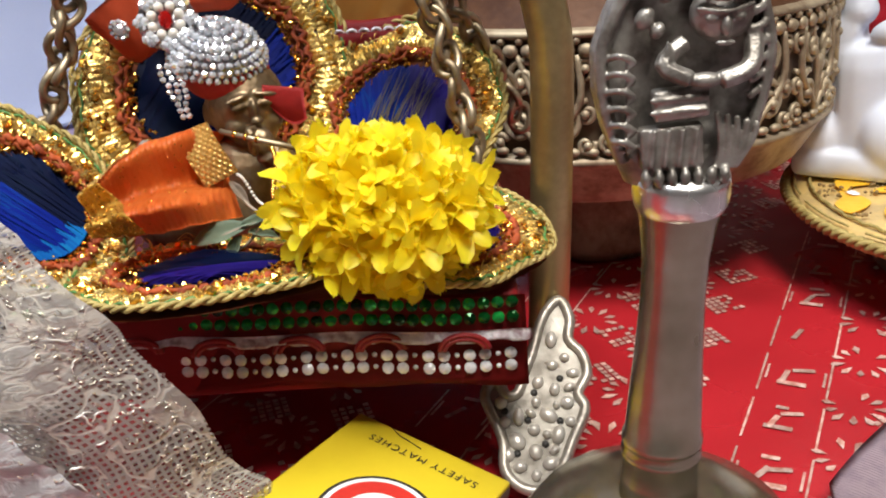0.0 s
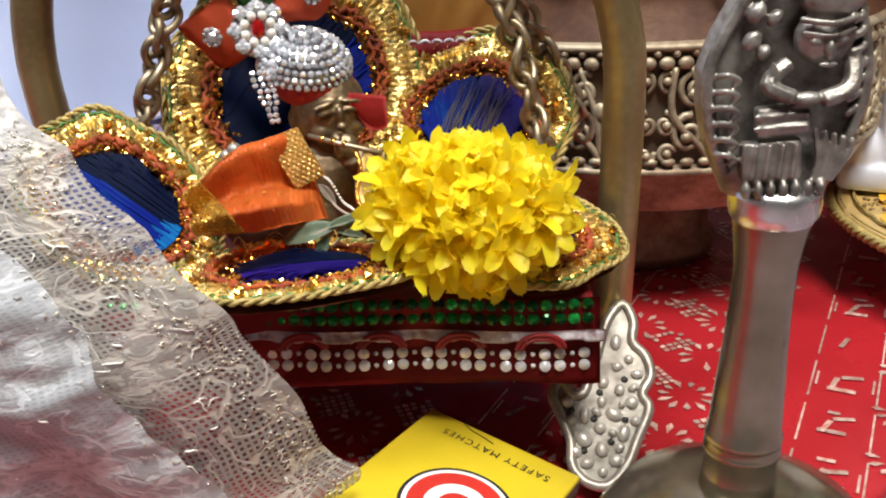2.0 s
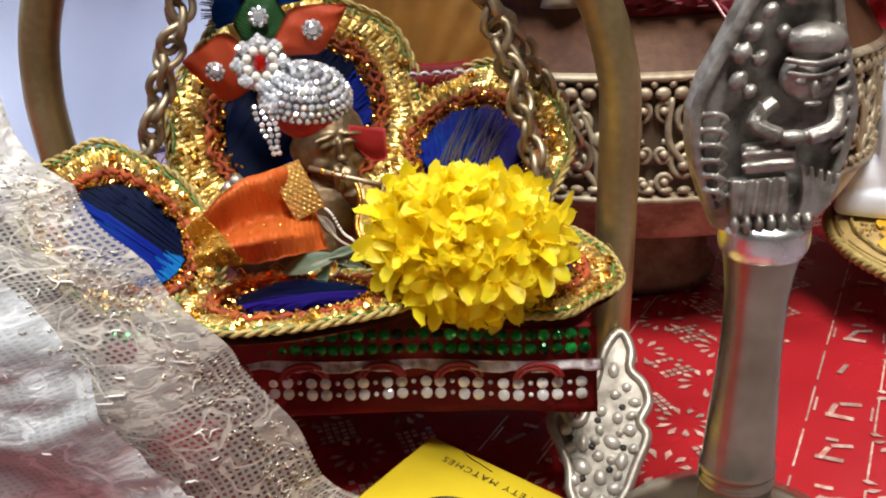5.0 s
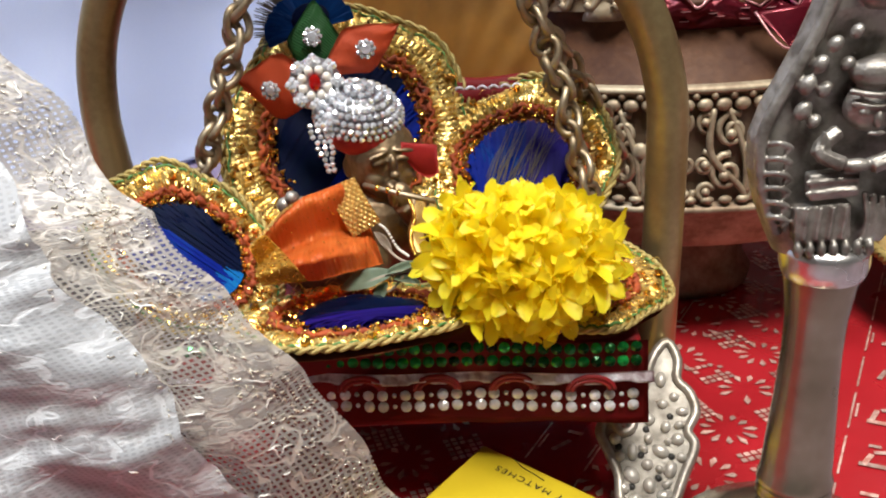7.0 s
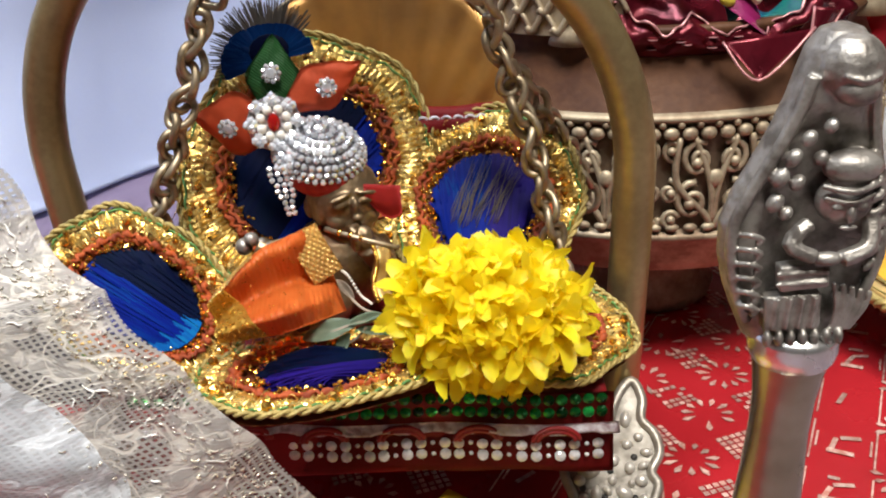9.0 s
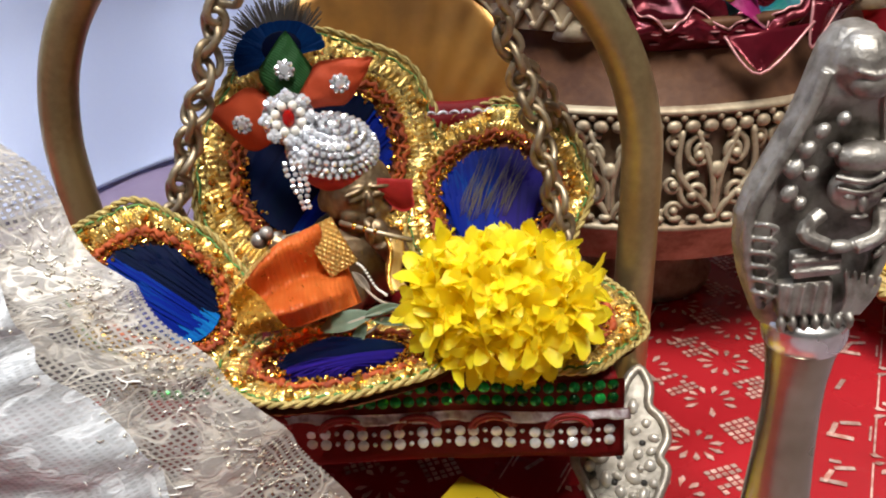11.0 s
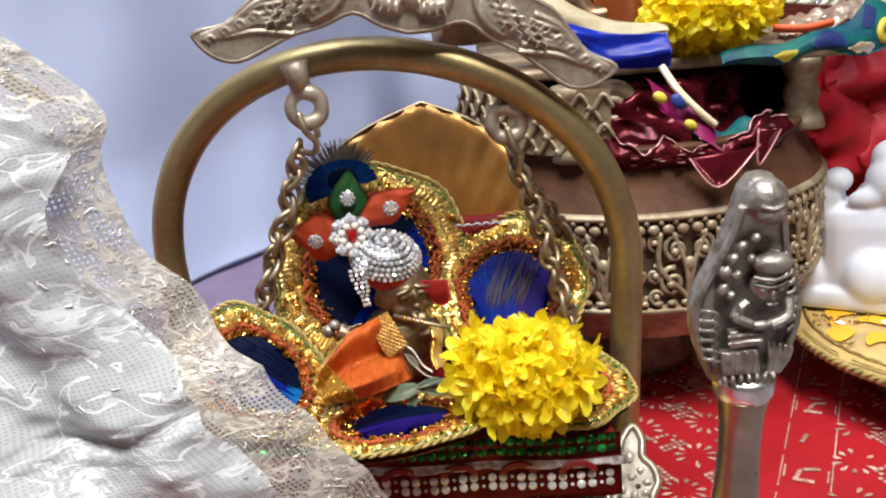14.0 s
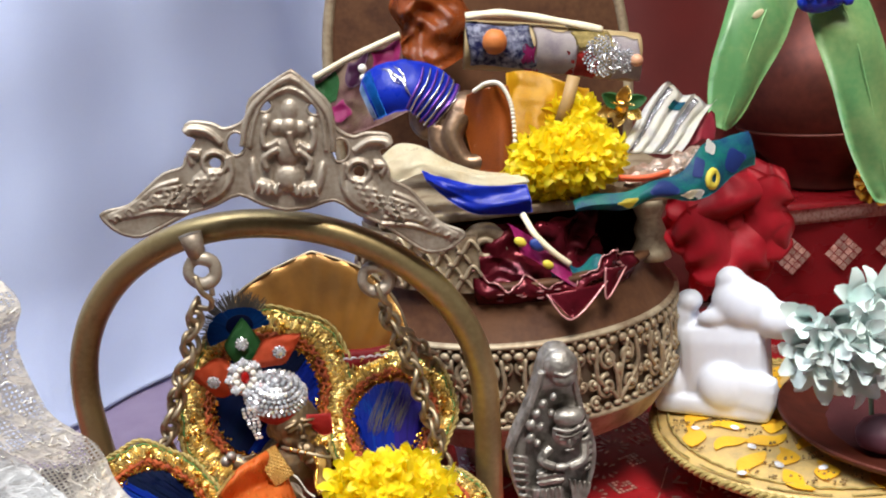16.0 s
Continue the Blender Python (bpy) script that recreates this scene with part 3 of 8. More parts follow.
# red cloth hung behind on the other side, with silver diamonds
bm = bmesh.new()
sheet(bm, lambda u, v: V(0.10 + 0.75 * u, 0.60 - 0.12 * (1 - v) ** 3 + 0.012 * math.sin(u * 40) * v, 0.003 + 0.95 * v), 80, 60, 0.0008)
solo("red_drape", bm, REDDRAPE, "deep red cloth hung behind the copper pot", "drape", "structure")
fix = thing("ceiling_light", (0.18, -0.30, 2.1), "round white ceiling light with a glowing diffuser", "lamp")
bm = bmesh.new()
lathe(bm, [(0.0, 2.10), (0.17, 2.10), (0.175, 2.07), (0.16, 2.065)], (0.18, -0.30, 0), 40)
part("frame", bm, INKWHITE, fix)
bm = bmesh.new()
lathe(bm, [(0.16, 2.066), (0.10, 2.055), (0.0, 2.052)], (0.18, -0.30, 0), 40)
part("diffuser", bm, DIFFUSER, fix)

# ---- the brass swing ----
AY = 0.199
swing = thing("swing_stand", (-0.03, AY, 0.0), "small aged brass swing stand with arched frame and cast peacock crest", "swing")
arch = [V(-0.0925, AY, 0.006), V(-0.0935, AY, 0.03), V(-0.0945, AY, 0.058)]
for i in range(25):
    a = math.pi - math.pi * i / 24
    lean = 0.0024 * math.sin(2 * a) * math.sin(a)
    arch.append(V(-0.0303 + 0.0661 * math.cos(a) - 0.0026 * math.sin(a), AY, 0.0846 + 0.0665 * math.sin(a) ** 0.94 - lean))
arch += [V(0.0350, AY, 0.060), V(0.0338, AY, 0.035), V(0.0325, AY, 0.012)]
# the stand is turned a little: one limb stands farther back
turn = [((0.0350 - p.x) / 0.13) ** 2 for p in arch]
arch = [V(p.x - 0.0056 * q, p.y + 0.018 * q, p.z - (0.0095 * q * (1 - q) if p.z > 0.1 else 0)) for p, q in zip(arch, turn)]
bm = bmesh.new()
tube(bm, spline(arch, 4), 0.0047, 16)
part("arch", bm, ARCH, swing)


def crest_half(side):
    """Outline of half the crest, from the middle top to the middle bottom, seen from the front."""
    pts = [(0.0, 0.0425), (0.0055, 0.0385), (0.0112, 0.0335), (0.0128, 0.0275), (0.0185, 0.0245), (0.0225, 0.0258), (0.0285, 0.0258), (0.0297, 0.0232),
           (0.0262, 0.0212), (0.0292, 0.0160), (0.0305, 0.0125), (0.0360, 0.0102), (0.0412, 0.0050), (0.0462, 0.0002), (0.0525, -0.0018), (0.0536, -0.0036),
           (0.0488, -0.0076), (0.0425, -0.0084), (0.0360, -0.0050), (0.0290, -0.0008), (0.0215, 0.0020), (0.0140, 0.0058), (0.0068, 0.0032), (0.0, 0.0020)]
    return [V(side * x, y, 0) for x, y in pts]


# the crest leans a little over its middle
crest_m = basis((-0.0215, AY - 0.0035, 0.1527), (0.986, 0.0, -0.165), (0.165, 0.02, 0.986)) @ Matrix.Diagonal((1.05, 1.04, 1, 1))
right = spline(crest_half(1), 3)
left = [V(-p.x, p.y, 0) for p in right]
outline = right + left[::-1][1:-1]


def ring2(cx, cy, rx, ry, n=14):
    return [V(cx + rx * math.cos(TAU * i / n), cy + ry * math.sin(TAU * i / n), 0) for i in range(n)]


bm = bmesh.new()
holes = []
for s in (-1, 1):
    holes += [ring2(s * 0.0074, 0.0322, 0.0025, 0.0020), ring2(s * 0.0150, 0.0206, 0.0028, 0.0036), ring2(s * 0.0208, 0.0146, 0.0021, 0.0020)]
plate(bm, outline, crest_m, 0.0028, holes)


def onto(p, h=0.003):
    return crest_m @ V(p[0], p[1], h)


turn = crest_m.to_3x3().to_4x4()


def raised(x, y, rx, ry, rz, spin=0.0, h=0.0028):
    ball(bm, onto((x, y), h), (rx, ry, rz), turn @ pose(0, 0, 0, 0, 0, spin), 14, 8)


def ridge(pts, r, h=0.0029, n=4):
    tube(bm, spline([onto(p, h) for p in pts], n), r, 6)


# double-rimmed niche with a seated figure
for k, r in ((0.0, 0.0009), (0.0022, 0.0006)):
    ridge([(-0.0132 + k, 0.0200), (-0.0118 + k, 0.0285), (-0.0085 + 0.8 * k, 0.0338), (0.0, 0.0405 - 1.3 * k), (0.0085 - 0.8 * k, 0.0338), (0.0118 - k, 0.0285), (0.0132 - k, 0.0200)], r, 0.0032)
raised(0.0002, 0.0115, 0.0042, 0.0040, 0.0022)
raised(0.0, 0.0195, 0.0038, 0.0048, 0.0018)
raised(0.0002, 0.0262, 0.0027, 0.0034, 0.0024)
raised(0.0, 0.0312, 0.0022, 0.0032, 0.0016)
ridge([(0.0004, 0.0250), (0.0012, 0.0215), (0.0026, 0.0190)], lambda q: 0.0012 - 0.0006 * q, 0.0046)
for s in (-1, 1):
    raised(s * 0.0034, 0.0262, 0.0018, 0.0022, 0.0012, s * 20)
    ridge([(s * 0.0030, 0.0220), (s * 0.0064, 0.0205), (s * 0.0074, 0.0240), (s * 0.0066, 0.0268)], 0.0010, 0.0036)
    ridge([(s * 0.0028, 0.0200), (s * 0.0066, 0.0172), (s * 0.0058, 0.0140)], 0.0011, 0.0038)
    raised(s * 0.0066, 0.0280, 0.0014, 0.0018, 0.0014)
    raised(s * 0.0058, 0.0085, 0.0048, 0.0020, 0.0022, s * 16)
    raised(s * 0.0095, 0.0120, 0.0014, 0.0052, 0.0018, -s * 8)
    for k in range(4):
        ridge([(s * (0.0024 + 0.0018 * k), 0.0098), (s * (0.0030 + 0.0021 * k), 0.0064)], 0.00045, 0.0046)
    # a bird on each side: eye ring, beak, comb, scales and sweeping tail
    tube(bm, [onto(p, 0.0034) for p in ring2(s * 0.0208, 0.0146, 0.0034, 0.0032)], 0.0007, 6, True)
    ridge([(s * 0.0250, 0.0170), (s * 0.0282, 0.0170), (s * 0.0272, 0.0140)], lambda q: 0.0013 - 0.0006 * q, 0.0032)
    ridge([(s * 0.0190, 0.0205), (s * 0.0230, 0.0236), (s * 0.0275, 0.0240), (s * 0.0292, 0.0228)], lambda q: 0.0008 + 0.0010 * q, 0.0032)
    ridge([(s * 0.0165, 0.0170), (s * 0.0160, 0.0110), (s * 0.0190, 0.0060), (s * 0.0240, 0.0030)], 0.0009, 0.0032)
    raised(s * 0.0220, 0.0080, 0.0066, 0.0050, 0.0014, -s * 35)
    for row in range(6):
        for col in range(4):
            cx, cy = s * (0.0192 + 0.0022 * row + 0.0012 * col), 0.0112 - 0.0010 * row - 0.0019 * col + 0.0006 * (row % 2)
            ridge([(cx - s * 0.0004, cy + 0.0010), (cx + s * 0.0009, cy + 0.0004), (cx + s * 0.0006, cy - 0.0010)], 0.00034, 0.0042, 3)
    for k in range(6):
        y0 = 0.0088 - 0.0019 * k
        ridge([(s * (0.0310 - 0.0006 * k), y0), (s * 0.0375, y0 * 0.72 + 0.0004 * math.sin(k * 2)), (s * 0.0440, y0 * 0.36 - 0.0022), (s * 0.0510, y0 * 0.12 - 0.0038)], lambda q: 0.0007 - 0.0004 * q, 0.0030)
    for k in range(5):
        cx, cy = s * (0.0330 + 0.0036 * k), 0.0052 - 0.0022 * k
        ridge([(cx, cy), (cx + s * 0.0012, cy + 0.0010), (cx + s * 0.0022, cy), (cx + s * 0.0014, cy - 0.0008)], 0.0004, 0.0034, 3)
crest = part("crest_plate", bm, CAST, swing, "cast brass crest with two facing peacocks")
fused(crest, 0.00034, 1)
bm = bmesh.new()
tube(bm, [onto(V(p.x * 0.985, p.y, 0), 0.0022) for p in outline], 0.0008, 6, True)
for h in holes:
    tube(bm, [onto(p, 0.0026) for p in h], 0.0005, 6, True)
part("crest_rim", bm, CAST, crest)

# lugs under the arch with their hooks
LUGS = (V(-0.0510, AY - 0.001, 0.1368), V(0.0034, AY + 0.001, 0.1272))
for c, up in zip(LUGS, (V(-0.14, 0, 1), V(0.42, 0, 1))):
    bm = bmesh.new()
    loop = [c + V(0.0043 * math.cos(TAU * i / 22), 0.0004 * math.sin(i), 0.0043 * math.sin(TAU * i / 22)) for i in range(22)]
    tube(bm, loop, lambda s: 0.0020 + 0.0003 * math.sin(9 * s), 10, True)
    tube(bm, [c + up.normalized() * 0.0045, c + up.normalized() * 0.0085, c + up.normalized() * 0.0125], lambda s: 0.0026 + 0.0012 * s, 10)
    tube(bm, [c + V(0.0022, -0.001, -0.003), c + V(0.0022, -0.001, -0.0082)], 0.0009, 8)
    part("lug", bm, CAST, swing, "cast ring lug below the arch")

# cast feet at both ends of the arch
FOOT_TIP, FOOT_V = V(0.0262, 0.1646, 0.0016), V(0.2176, 0.7084, 0.6714)
FOOT = [(-0.3, 43.0), (2.7, 38.9), (3.0, 34.0), (6.3, 31.2), (8.1, 26.7), (6.6, 22.0), (8.6, 18.8), (6.7, 11.4), (5.2, 5.5), (1.8, 0.4), (-2.9, 0.0), (-6.8, 3.0),
        (-8.0, 8.7), (-10.8, 13.4), (-13.6, 18.0), (-12.6, 21.6), (-10.6, 21.0), (-8.8, 18.9), (-6.4, 20.2), (-5.6, 25.1), (-4.6, 29.5), (-3.4, 38.1)]


def foot_plate(mirror):
    tip = V(-0.0598 - FOOT_TIP.x, FOOT_TIP.y, FOOT_TIP.z) if mirror else FOOT_TIP
    v = V(-FOOT_V.x, FOOT_V.y, FOOT_V.z) if mirror else FOOT_V
    s = -1 if mirror else 1
    m = basis(tip, V(1, 0, 0) - v * v.x, v)
    loop = spline([V(s * a / 1000, b / 1000, 0) for a, b in FOOT], 4, True)
    bm = bmesh.new()
    plate(bm, loop, m, 0.0022)
    foot = part("foot", bm, DARKCAST, swing, "lobed cast metal foot with raised knobs", smooth=False)
    bm = bmesh.new()
    tube(bm, [m @ V(p.x * 0.97, p.y * 0.985 + 0.0003, 0.0023) for p in loop], 0.0012, 8, True)
    part("rim", bm, GREYCAST, foot)
    for a, b, r in ((-9.6, 17.2, 1.5), (-5.4, 14.8, 1.7), (-2.2, 18.6, 1.5), (1.4, 22.0, 1.5), (4.4, 19.6, 1.6), (4.8, 26.2, 1.3), (0.2, 27.2, 1.5), (0.8, 16.2, 1.8), (-1.8, 12.6, 1.6),
                    (3.4, 12.4, 1.7), (-5.0, 9.6, 1.8), (-0.8, 8.0, 1.7), (2.6, 6.2, 1.5), (-3.6, 4.4, 1.5), (0.0, 3.2, 1.3), (-0.8, 33.0, 1.8), (-8.2, 13.2, 1.4), (-2.4, 23.0, 1.3), (2.6, 29.4, 1.2), (5.6, 15.6, 1.3), (-6.4, 6.4, 1.4), (1.0, 12.0, 1.2), (-3.0, 16.0, 1.1), (3.0, 9.0, 1.1), (4.4, 23.0, 1.2), (2.2, 18.6, 1.1)):
        bm = bmesh.new()
        ball(bm, m @ V(s * a / 1000, b / 1000, 0.0024), (r * rng.uniform(0.7, 1.0) / 1000, r * rng.uniform(0.8, 1.25) / 1000, 0.0012), m.to_3x3().to_4x4() @ pose(0, 0, 0, 0, 0, rng.uniform(0, 180)), 12, 8)
        part("knob", bm, KNOB, foot)
    # black discs on the face stand in for the shade inside small hollows
    for a, b in ((-8.6, 15.6), (2.2, 24.6), (3.4, 15.4), (-3.4, 14.4), (5.9, 22.6), (-2.9, 20.6), (1.0, 10.0), (-4.6, 7.0)):
        bm = bmesh.new()
        lathe(bm, [(0.0, 0.0), (0.0006, 0.0), (0.0009, -0.0004)], (0, 0, 0), 10)
        bm.transform(m @ Matrix.Translation((s * a / 1000, b / 1000, 0.0025)))
        part("hollow_shade", bm, INKBLACK, foot, "black disc that paints the shade of a small hollow")
    bm = bmesh.new()
    top = m @ V(0, 0.040, 0.001)
    post = V(-0.0981, AY + 0.018, 0.010) if mirror else V(0.0325, AY, 0.010)
    tube(bm, spline([post, post + V(0, -0.006, 0.010), top + V(0, 0.002, -0.010), m @ V(0, 0.026, 0.001)], 5), lambda q: 0.0042 - 0.0016 * q, 10)
    tube(bm, [post + V(0, 0, 0.006), post + V(0, 0, -0.0095)], lambda q: 0.0050 + 0.0016 * q, 14)
    part("socket", bm, CAST, foot)


foot_plate(False)
foot_plate(True)

# ---- the hanging seat ----
SX0, SX1, SY0, SY1 = -0.0775, 0.0262, 0.167, 0.236
seat = thing("velvet_bench", ((SX0 + SX1) / 2, 0.2, 0.028), "hanging dark red velvet bench with sequin bands and bronze back", "bench")
bm = bmesh.new()
box(bm, pose((SX0 + SX1) / 2, (SY0 + SY1) / 2, 0.0375), SX1 - SX0 - 0.002, SY1 - SY0, 0.0195, 0.0018)
part("cushion", bm, VELVET, seat)
# unseen sheet, added to keep rear light and the drape's reflection from below
bm = bmesh.new()
sheet(bm, lambda u, v: V(SX0 + 0.002 + (SX1 - SX0 - 0.004) * u, SY1 - 0.001 + 0.0012 * math.sin(u * 30), 0.004 + 0.030 * v), 40, 4, 0.0006)
part("light_block_valance", bm, VELVET, seat)


def hung(x):
    """The skirt hangs a little askew, its far end higher and set back."""
    return 0.024 * (SX1 - x)


def skirt_y(x, z):
    return SY0 + 1.5 * hung(x) - 0.0016 - 0.0006 * math.sin(x * 160) - 0.0020 * max(0, (0.040 - z) / 0.014) * 0.6


bm = bmesh.new()
sheet(bm, lambda u, v: V(SX0 + (SX1 - SX0) * u, skirt_y(SX0 + (SX1 - SX0) * u, 0.0283 + 0.0187 * v),
                         0.0283 + 0.0187 * v + hung(SX0 + (SX1 - SX0) * u) - 0.0006 * (1 - v) * math.sin(u * 21)), 90, 12, 0.0006)
skirt = part("skirt", bm, VELVET, seat, "dark red velvet skirt sewn with sequins")
disc = bmesh.new()
lathe(disc, [(0.0, 0.00042), (0.0005, 0.00036), (0.00125, 0.0)], (0, 0, 0), 9)
disc_w = mesh_of("sequin", disc.copy(), vary(SEQWHITE, 0.62, 1.05), False)
disc_g = mesh_of("sequin_green", disc, vary(SEQGREEN, 0.08, 1.25), False)
for z, me, step, pat in ((0.0458, disc_g, 0.00272, 1), (0.0427, disc_g, 0.00272, 1), (0.0350, disc_w, 0.0030, 2), (0.0324, disc_w, 0.0030, 2)):
    x, k, jitter = SX0 + 0.003, 0, random.Random(5)
    while x < SX1 - 0.0015:
        tilt = pose(0, 0, 0, 72 + rng.uniform(-14, 14), rng.uniform(-16, 16), 0)
        piece("sequin", me, skirt, Matrix.Translation((x, skirt_y(x, z) - 0.0005, z + hung(x))) @ tilt @ Matrix.Diagonal((0.98, 0.98, 1, 1) if pat > 1 else (1, 1, 1, 1)))
        if pat > 1 and k % 2:
            piece("sequin", me, skirt, Matrix.Translation((x + 0.00255, skirt_y(x, z) - 0.0005, z + hung(x))) @ tilt @ Matrix.Diagonal((0.42, 0.42, 1, 1)))
        x += (0.0051 if pat > 1 and k % 2 else step) * jitter.uniform(0.97, 1.03)
        k += 1
bm = bmesh.new()
sheet(bm, lambda u, v: V(SX0 + (SX1 - SX0 + 0.001) * u, skirt_y(SX0 + (SX1 - SX0) * u, 0.0375) - 0.0009 - 0.0012 * (1 - v),
                         0.0382 + 0.0021 * v + hung(SX0 + (SX1 - SX0) * u) + (0.0006 * max(0.0, math.sin(u * 62)) ** 0.5 * (1 - v) if v < 0.9 else 0.0)), 160, 4, 0.0005)
part("lace_band", bm, LACETRIM, skirt, "silver lace band")
# dark red looped braid in scallops over the lace
for k in range(7):
    cx = SX0 + 0.0105 + 0.0162 * k
    if cx + 0.0046 > SX1:
        continue
    for r in (0.0, 0.0009):
        bm = bmesh.new()
        tube(bm, [V(cx + (0.0048 - r) * math.cos(math.pi * i / 14), skirt_y(cx, 0.038) - 0.0018, hung(cx) + 0.0368 + (0.0032 - r) * math.sin(math.pi * i / 14)) for i in range(15)], 0.00055, 6)
        part("red_braid", bm, REDBRAID, skirt)

# fluted bronze back plate and the red cushion below it
BACK = [(0.0, 0.0395), (0.008, 0.0362), (0.0165, 0.0318), (0.024, 0.0255), (0.0295, 0.0160), (0.0325, 0.004), (0.033, -0.012), (0.0315, -0.034)]
br = spline([V(x, y, 0) for x, y in BACK], 4)
bl = [V(-p.x * 1.25, p.y, 0) for p in br]
back_m = basis((-0.0205, 0.2395, 0.0885), (1, 0, 0), (0, 0.12, 1))
bm = bmesh.new()
rimline = br[::-1] + bl[1:]
hub = V(-0.004, -0.030, 0)


def plate_at(u, v):
    i = min(len(rimline) - 2, int(u * (len(rimline) - 1)))
    p = rimline[i].lerp(rimline[i + 1], u * (len(rimline) - 1) - i)
    return back_m @ (hub.lerp(p, 0.04 + 0.96 * v) + V(0, 0, 0.0012 + 0.00042 * math.cos(u * TAU * 15) * max(0.0, v - 0.45) * 1.8 + 0.0006 * n3((u * 6, v * 4, 3.3), 1.0)))


sheet(bm, plate_at, 240, 16, 0.0014)
backp = part("back_plate", bm, COPPER, seat, "softly fluted bronze back plate, peaked at the top")
bm = bmesh.new()
tube(bm, [back_m @ (p + V(0, 0, 0.0010)) for p in br[::-1] + bl[1:]], 0.0006, 6)
part("plate_rim", bm, CHAIN, backp, "rubbed pale rim")
bm = bmesh.new()
box(bm, pose(-0.024, 0.2355, 0.0660, 7, 0, 0), 0.070, 0.008, 0.048, 0.003)
tube(bm, [V(-0.058 + 0.004 * i, 0.2330, 0.0890 + 0.0003 * math.sin(i * 1.3)) for i in range(18)], 0.0024, 10)
rest = part("back_cushion", bm, VELVET, seat, "dark red velvet back cushion with a lace band")
bm = bmesh.new()
for i in range(23):
    c = V(-0.057 + 0.003 * i, 0.2304, 0.0884)
    tube(bm, [c + V(0.0012 * math.cos(TAU * j / 10), -0.0006, 0.0011 * math.sin(TAU * j / 10)) for j in range(10)], 0.00042, 5, True)
part("lace_beads", bm, LACETRIM, rest)

# chains
link = bmesh.new()
oval = [V(0.0025 * math.cos(TAU * i / 18), 0.0006 * math.sin(2 * TAU * i / 18), 0.0037 * math.sin(TAU * i / 18)) for i in range(18)]
tube(link, oval, 0.00092, 8, True)
link_me = mesh_of("link", link, CHAIN)


def chain(pts, hook_from, label):
    pts = spline(pts, 12)
    ob = thing("swing_chain", pts[-1], label, "chain", "chains of the swing")
    if hook_from:
        bm = bmesh.new()
        h = hook_from
        tube(bm, spline([h + V(-0.002, -0.002, 0.002), h + V(-0.0005, -0.0032, -0.003), h + V(0.0016, -0.001, -0.0065), h + V(0.0002, 0.0006, -0.0098), pts[0] + V(0, 0, 0.001)], 5), 0.00095, 8)
        part("hook", bm, CHAIN, ob)
    run, k, last = 0.0, 0, pts[0]
    for i in range(len(pts) - 1):
        step = (pts[i + 1] - pts[i]).length
        while run <= step:
            c = pts[i].lerp(pts[i + 1], run / step)
            d = (pts[i + 1] - pts[i]).normalized()
            m = d.to_track_quat("Z", "Y").to_matrix().to_4x4()
            piece("link", link_me, ob, Matrix.Translation(c) @ m @ pose(0, 0, 0, 12 * (-1) ** k, 20, 30 + 72 * k + rng.uniform(-8, 8)))
            run += 0.0039
            k += 1
        run -= step
    return ob


chain([V(-0.0552, 0.199, 0.1240), V(-0.0590, 0.199, 0.112), V(-0.0664, 0.1985, 0.094), V(-0.0726, 0.198, 0.077), V(-0.0752, 0.198, 0.062)], LUGS[0] + V(0, 0, -0.003), "worn brass chain from the arch to the seat corner")
chain([V(0.0052, 0.2005, 0.1155), V(0.0072, 0.2025, 0.109), V(0.0125, 0.203, 0.092), V(0.0172, 0.202, 0.070), V(0.0190, 0.201, 0.058)], LUGS[1] + V(0.002, 0, -0.003), "worn brass chain from the arch to the seat corner")
chain([V(0.0085, 0.206, 0.106), V(0.0165, 0.216, 0.094), V(0.0245, 0.226, 0.079), V(0.0315, 0.234, 0.062)], None, "worn brass chain to the back of the seat")

# ---- the peacock feather mat on the seat ----
mat_ob = thing("peacock_feather_mat", (-0.03, 0.185, 0.047), "five-petalled mat of peacock feather eyes edged with gold lace and braid", "mat")
glint = bmesh.new()
bmesh.ops.create_icosphere(glint, subdivisions=1, radius=1)
GV, GF = [v.co.copy() for v in glint.verts], [[v.index for v in f.verts] for f in glint.faces]
glint.free()


def gem(bm, c, r, squash=1.0, n=None):
    q = Matrix.Rotation(rng.uniform(0, TAU), 3, "Z") @ Matrix.Rotation(rng.uniform(0, 3), 3, "X")
    vs = [bm.verts.new(c + (q @ p) * r) for p in GV]
    for f in GF:
        bm.faces.new([vs[i] for i in f])


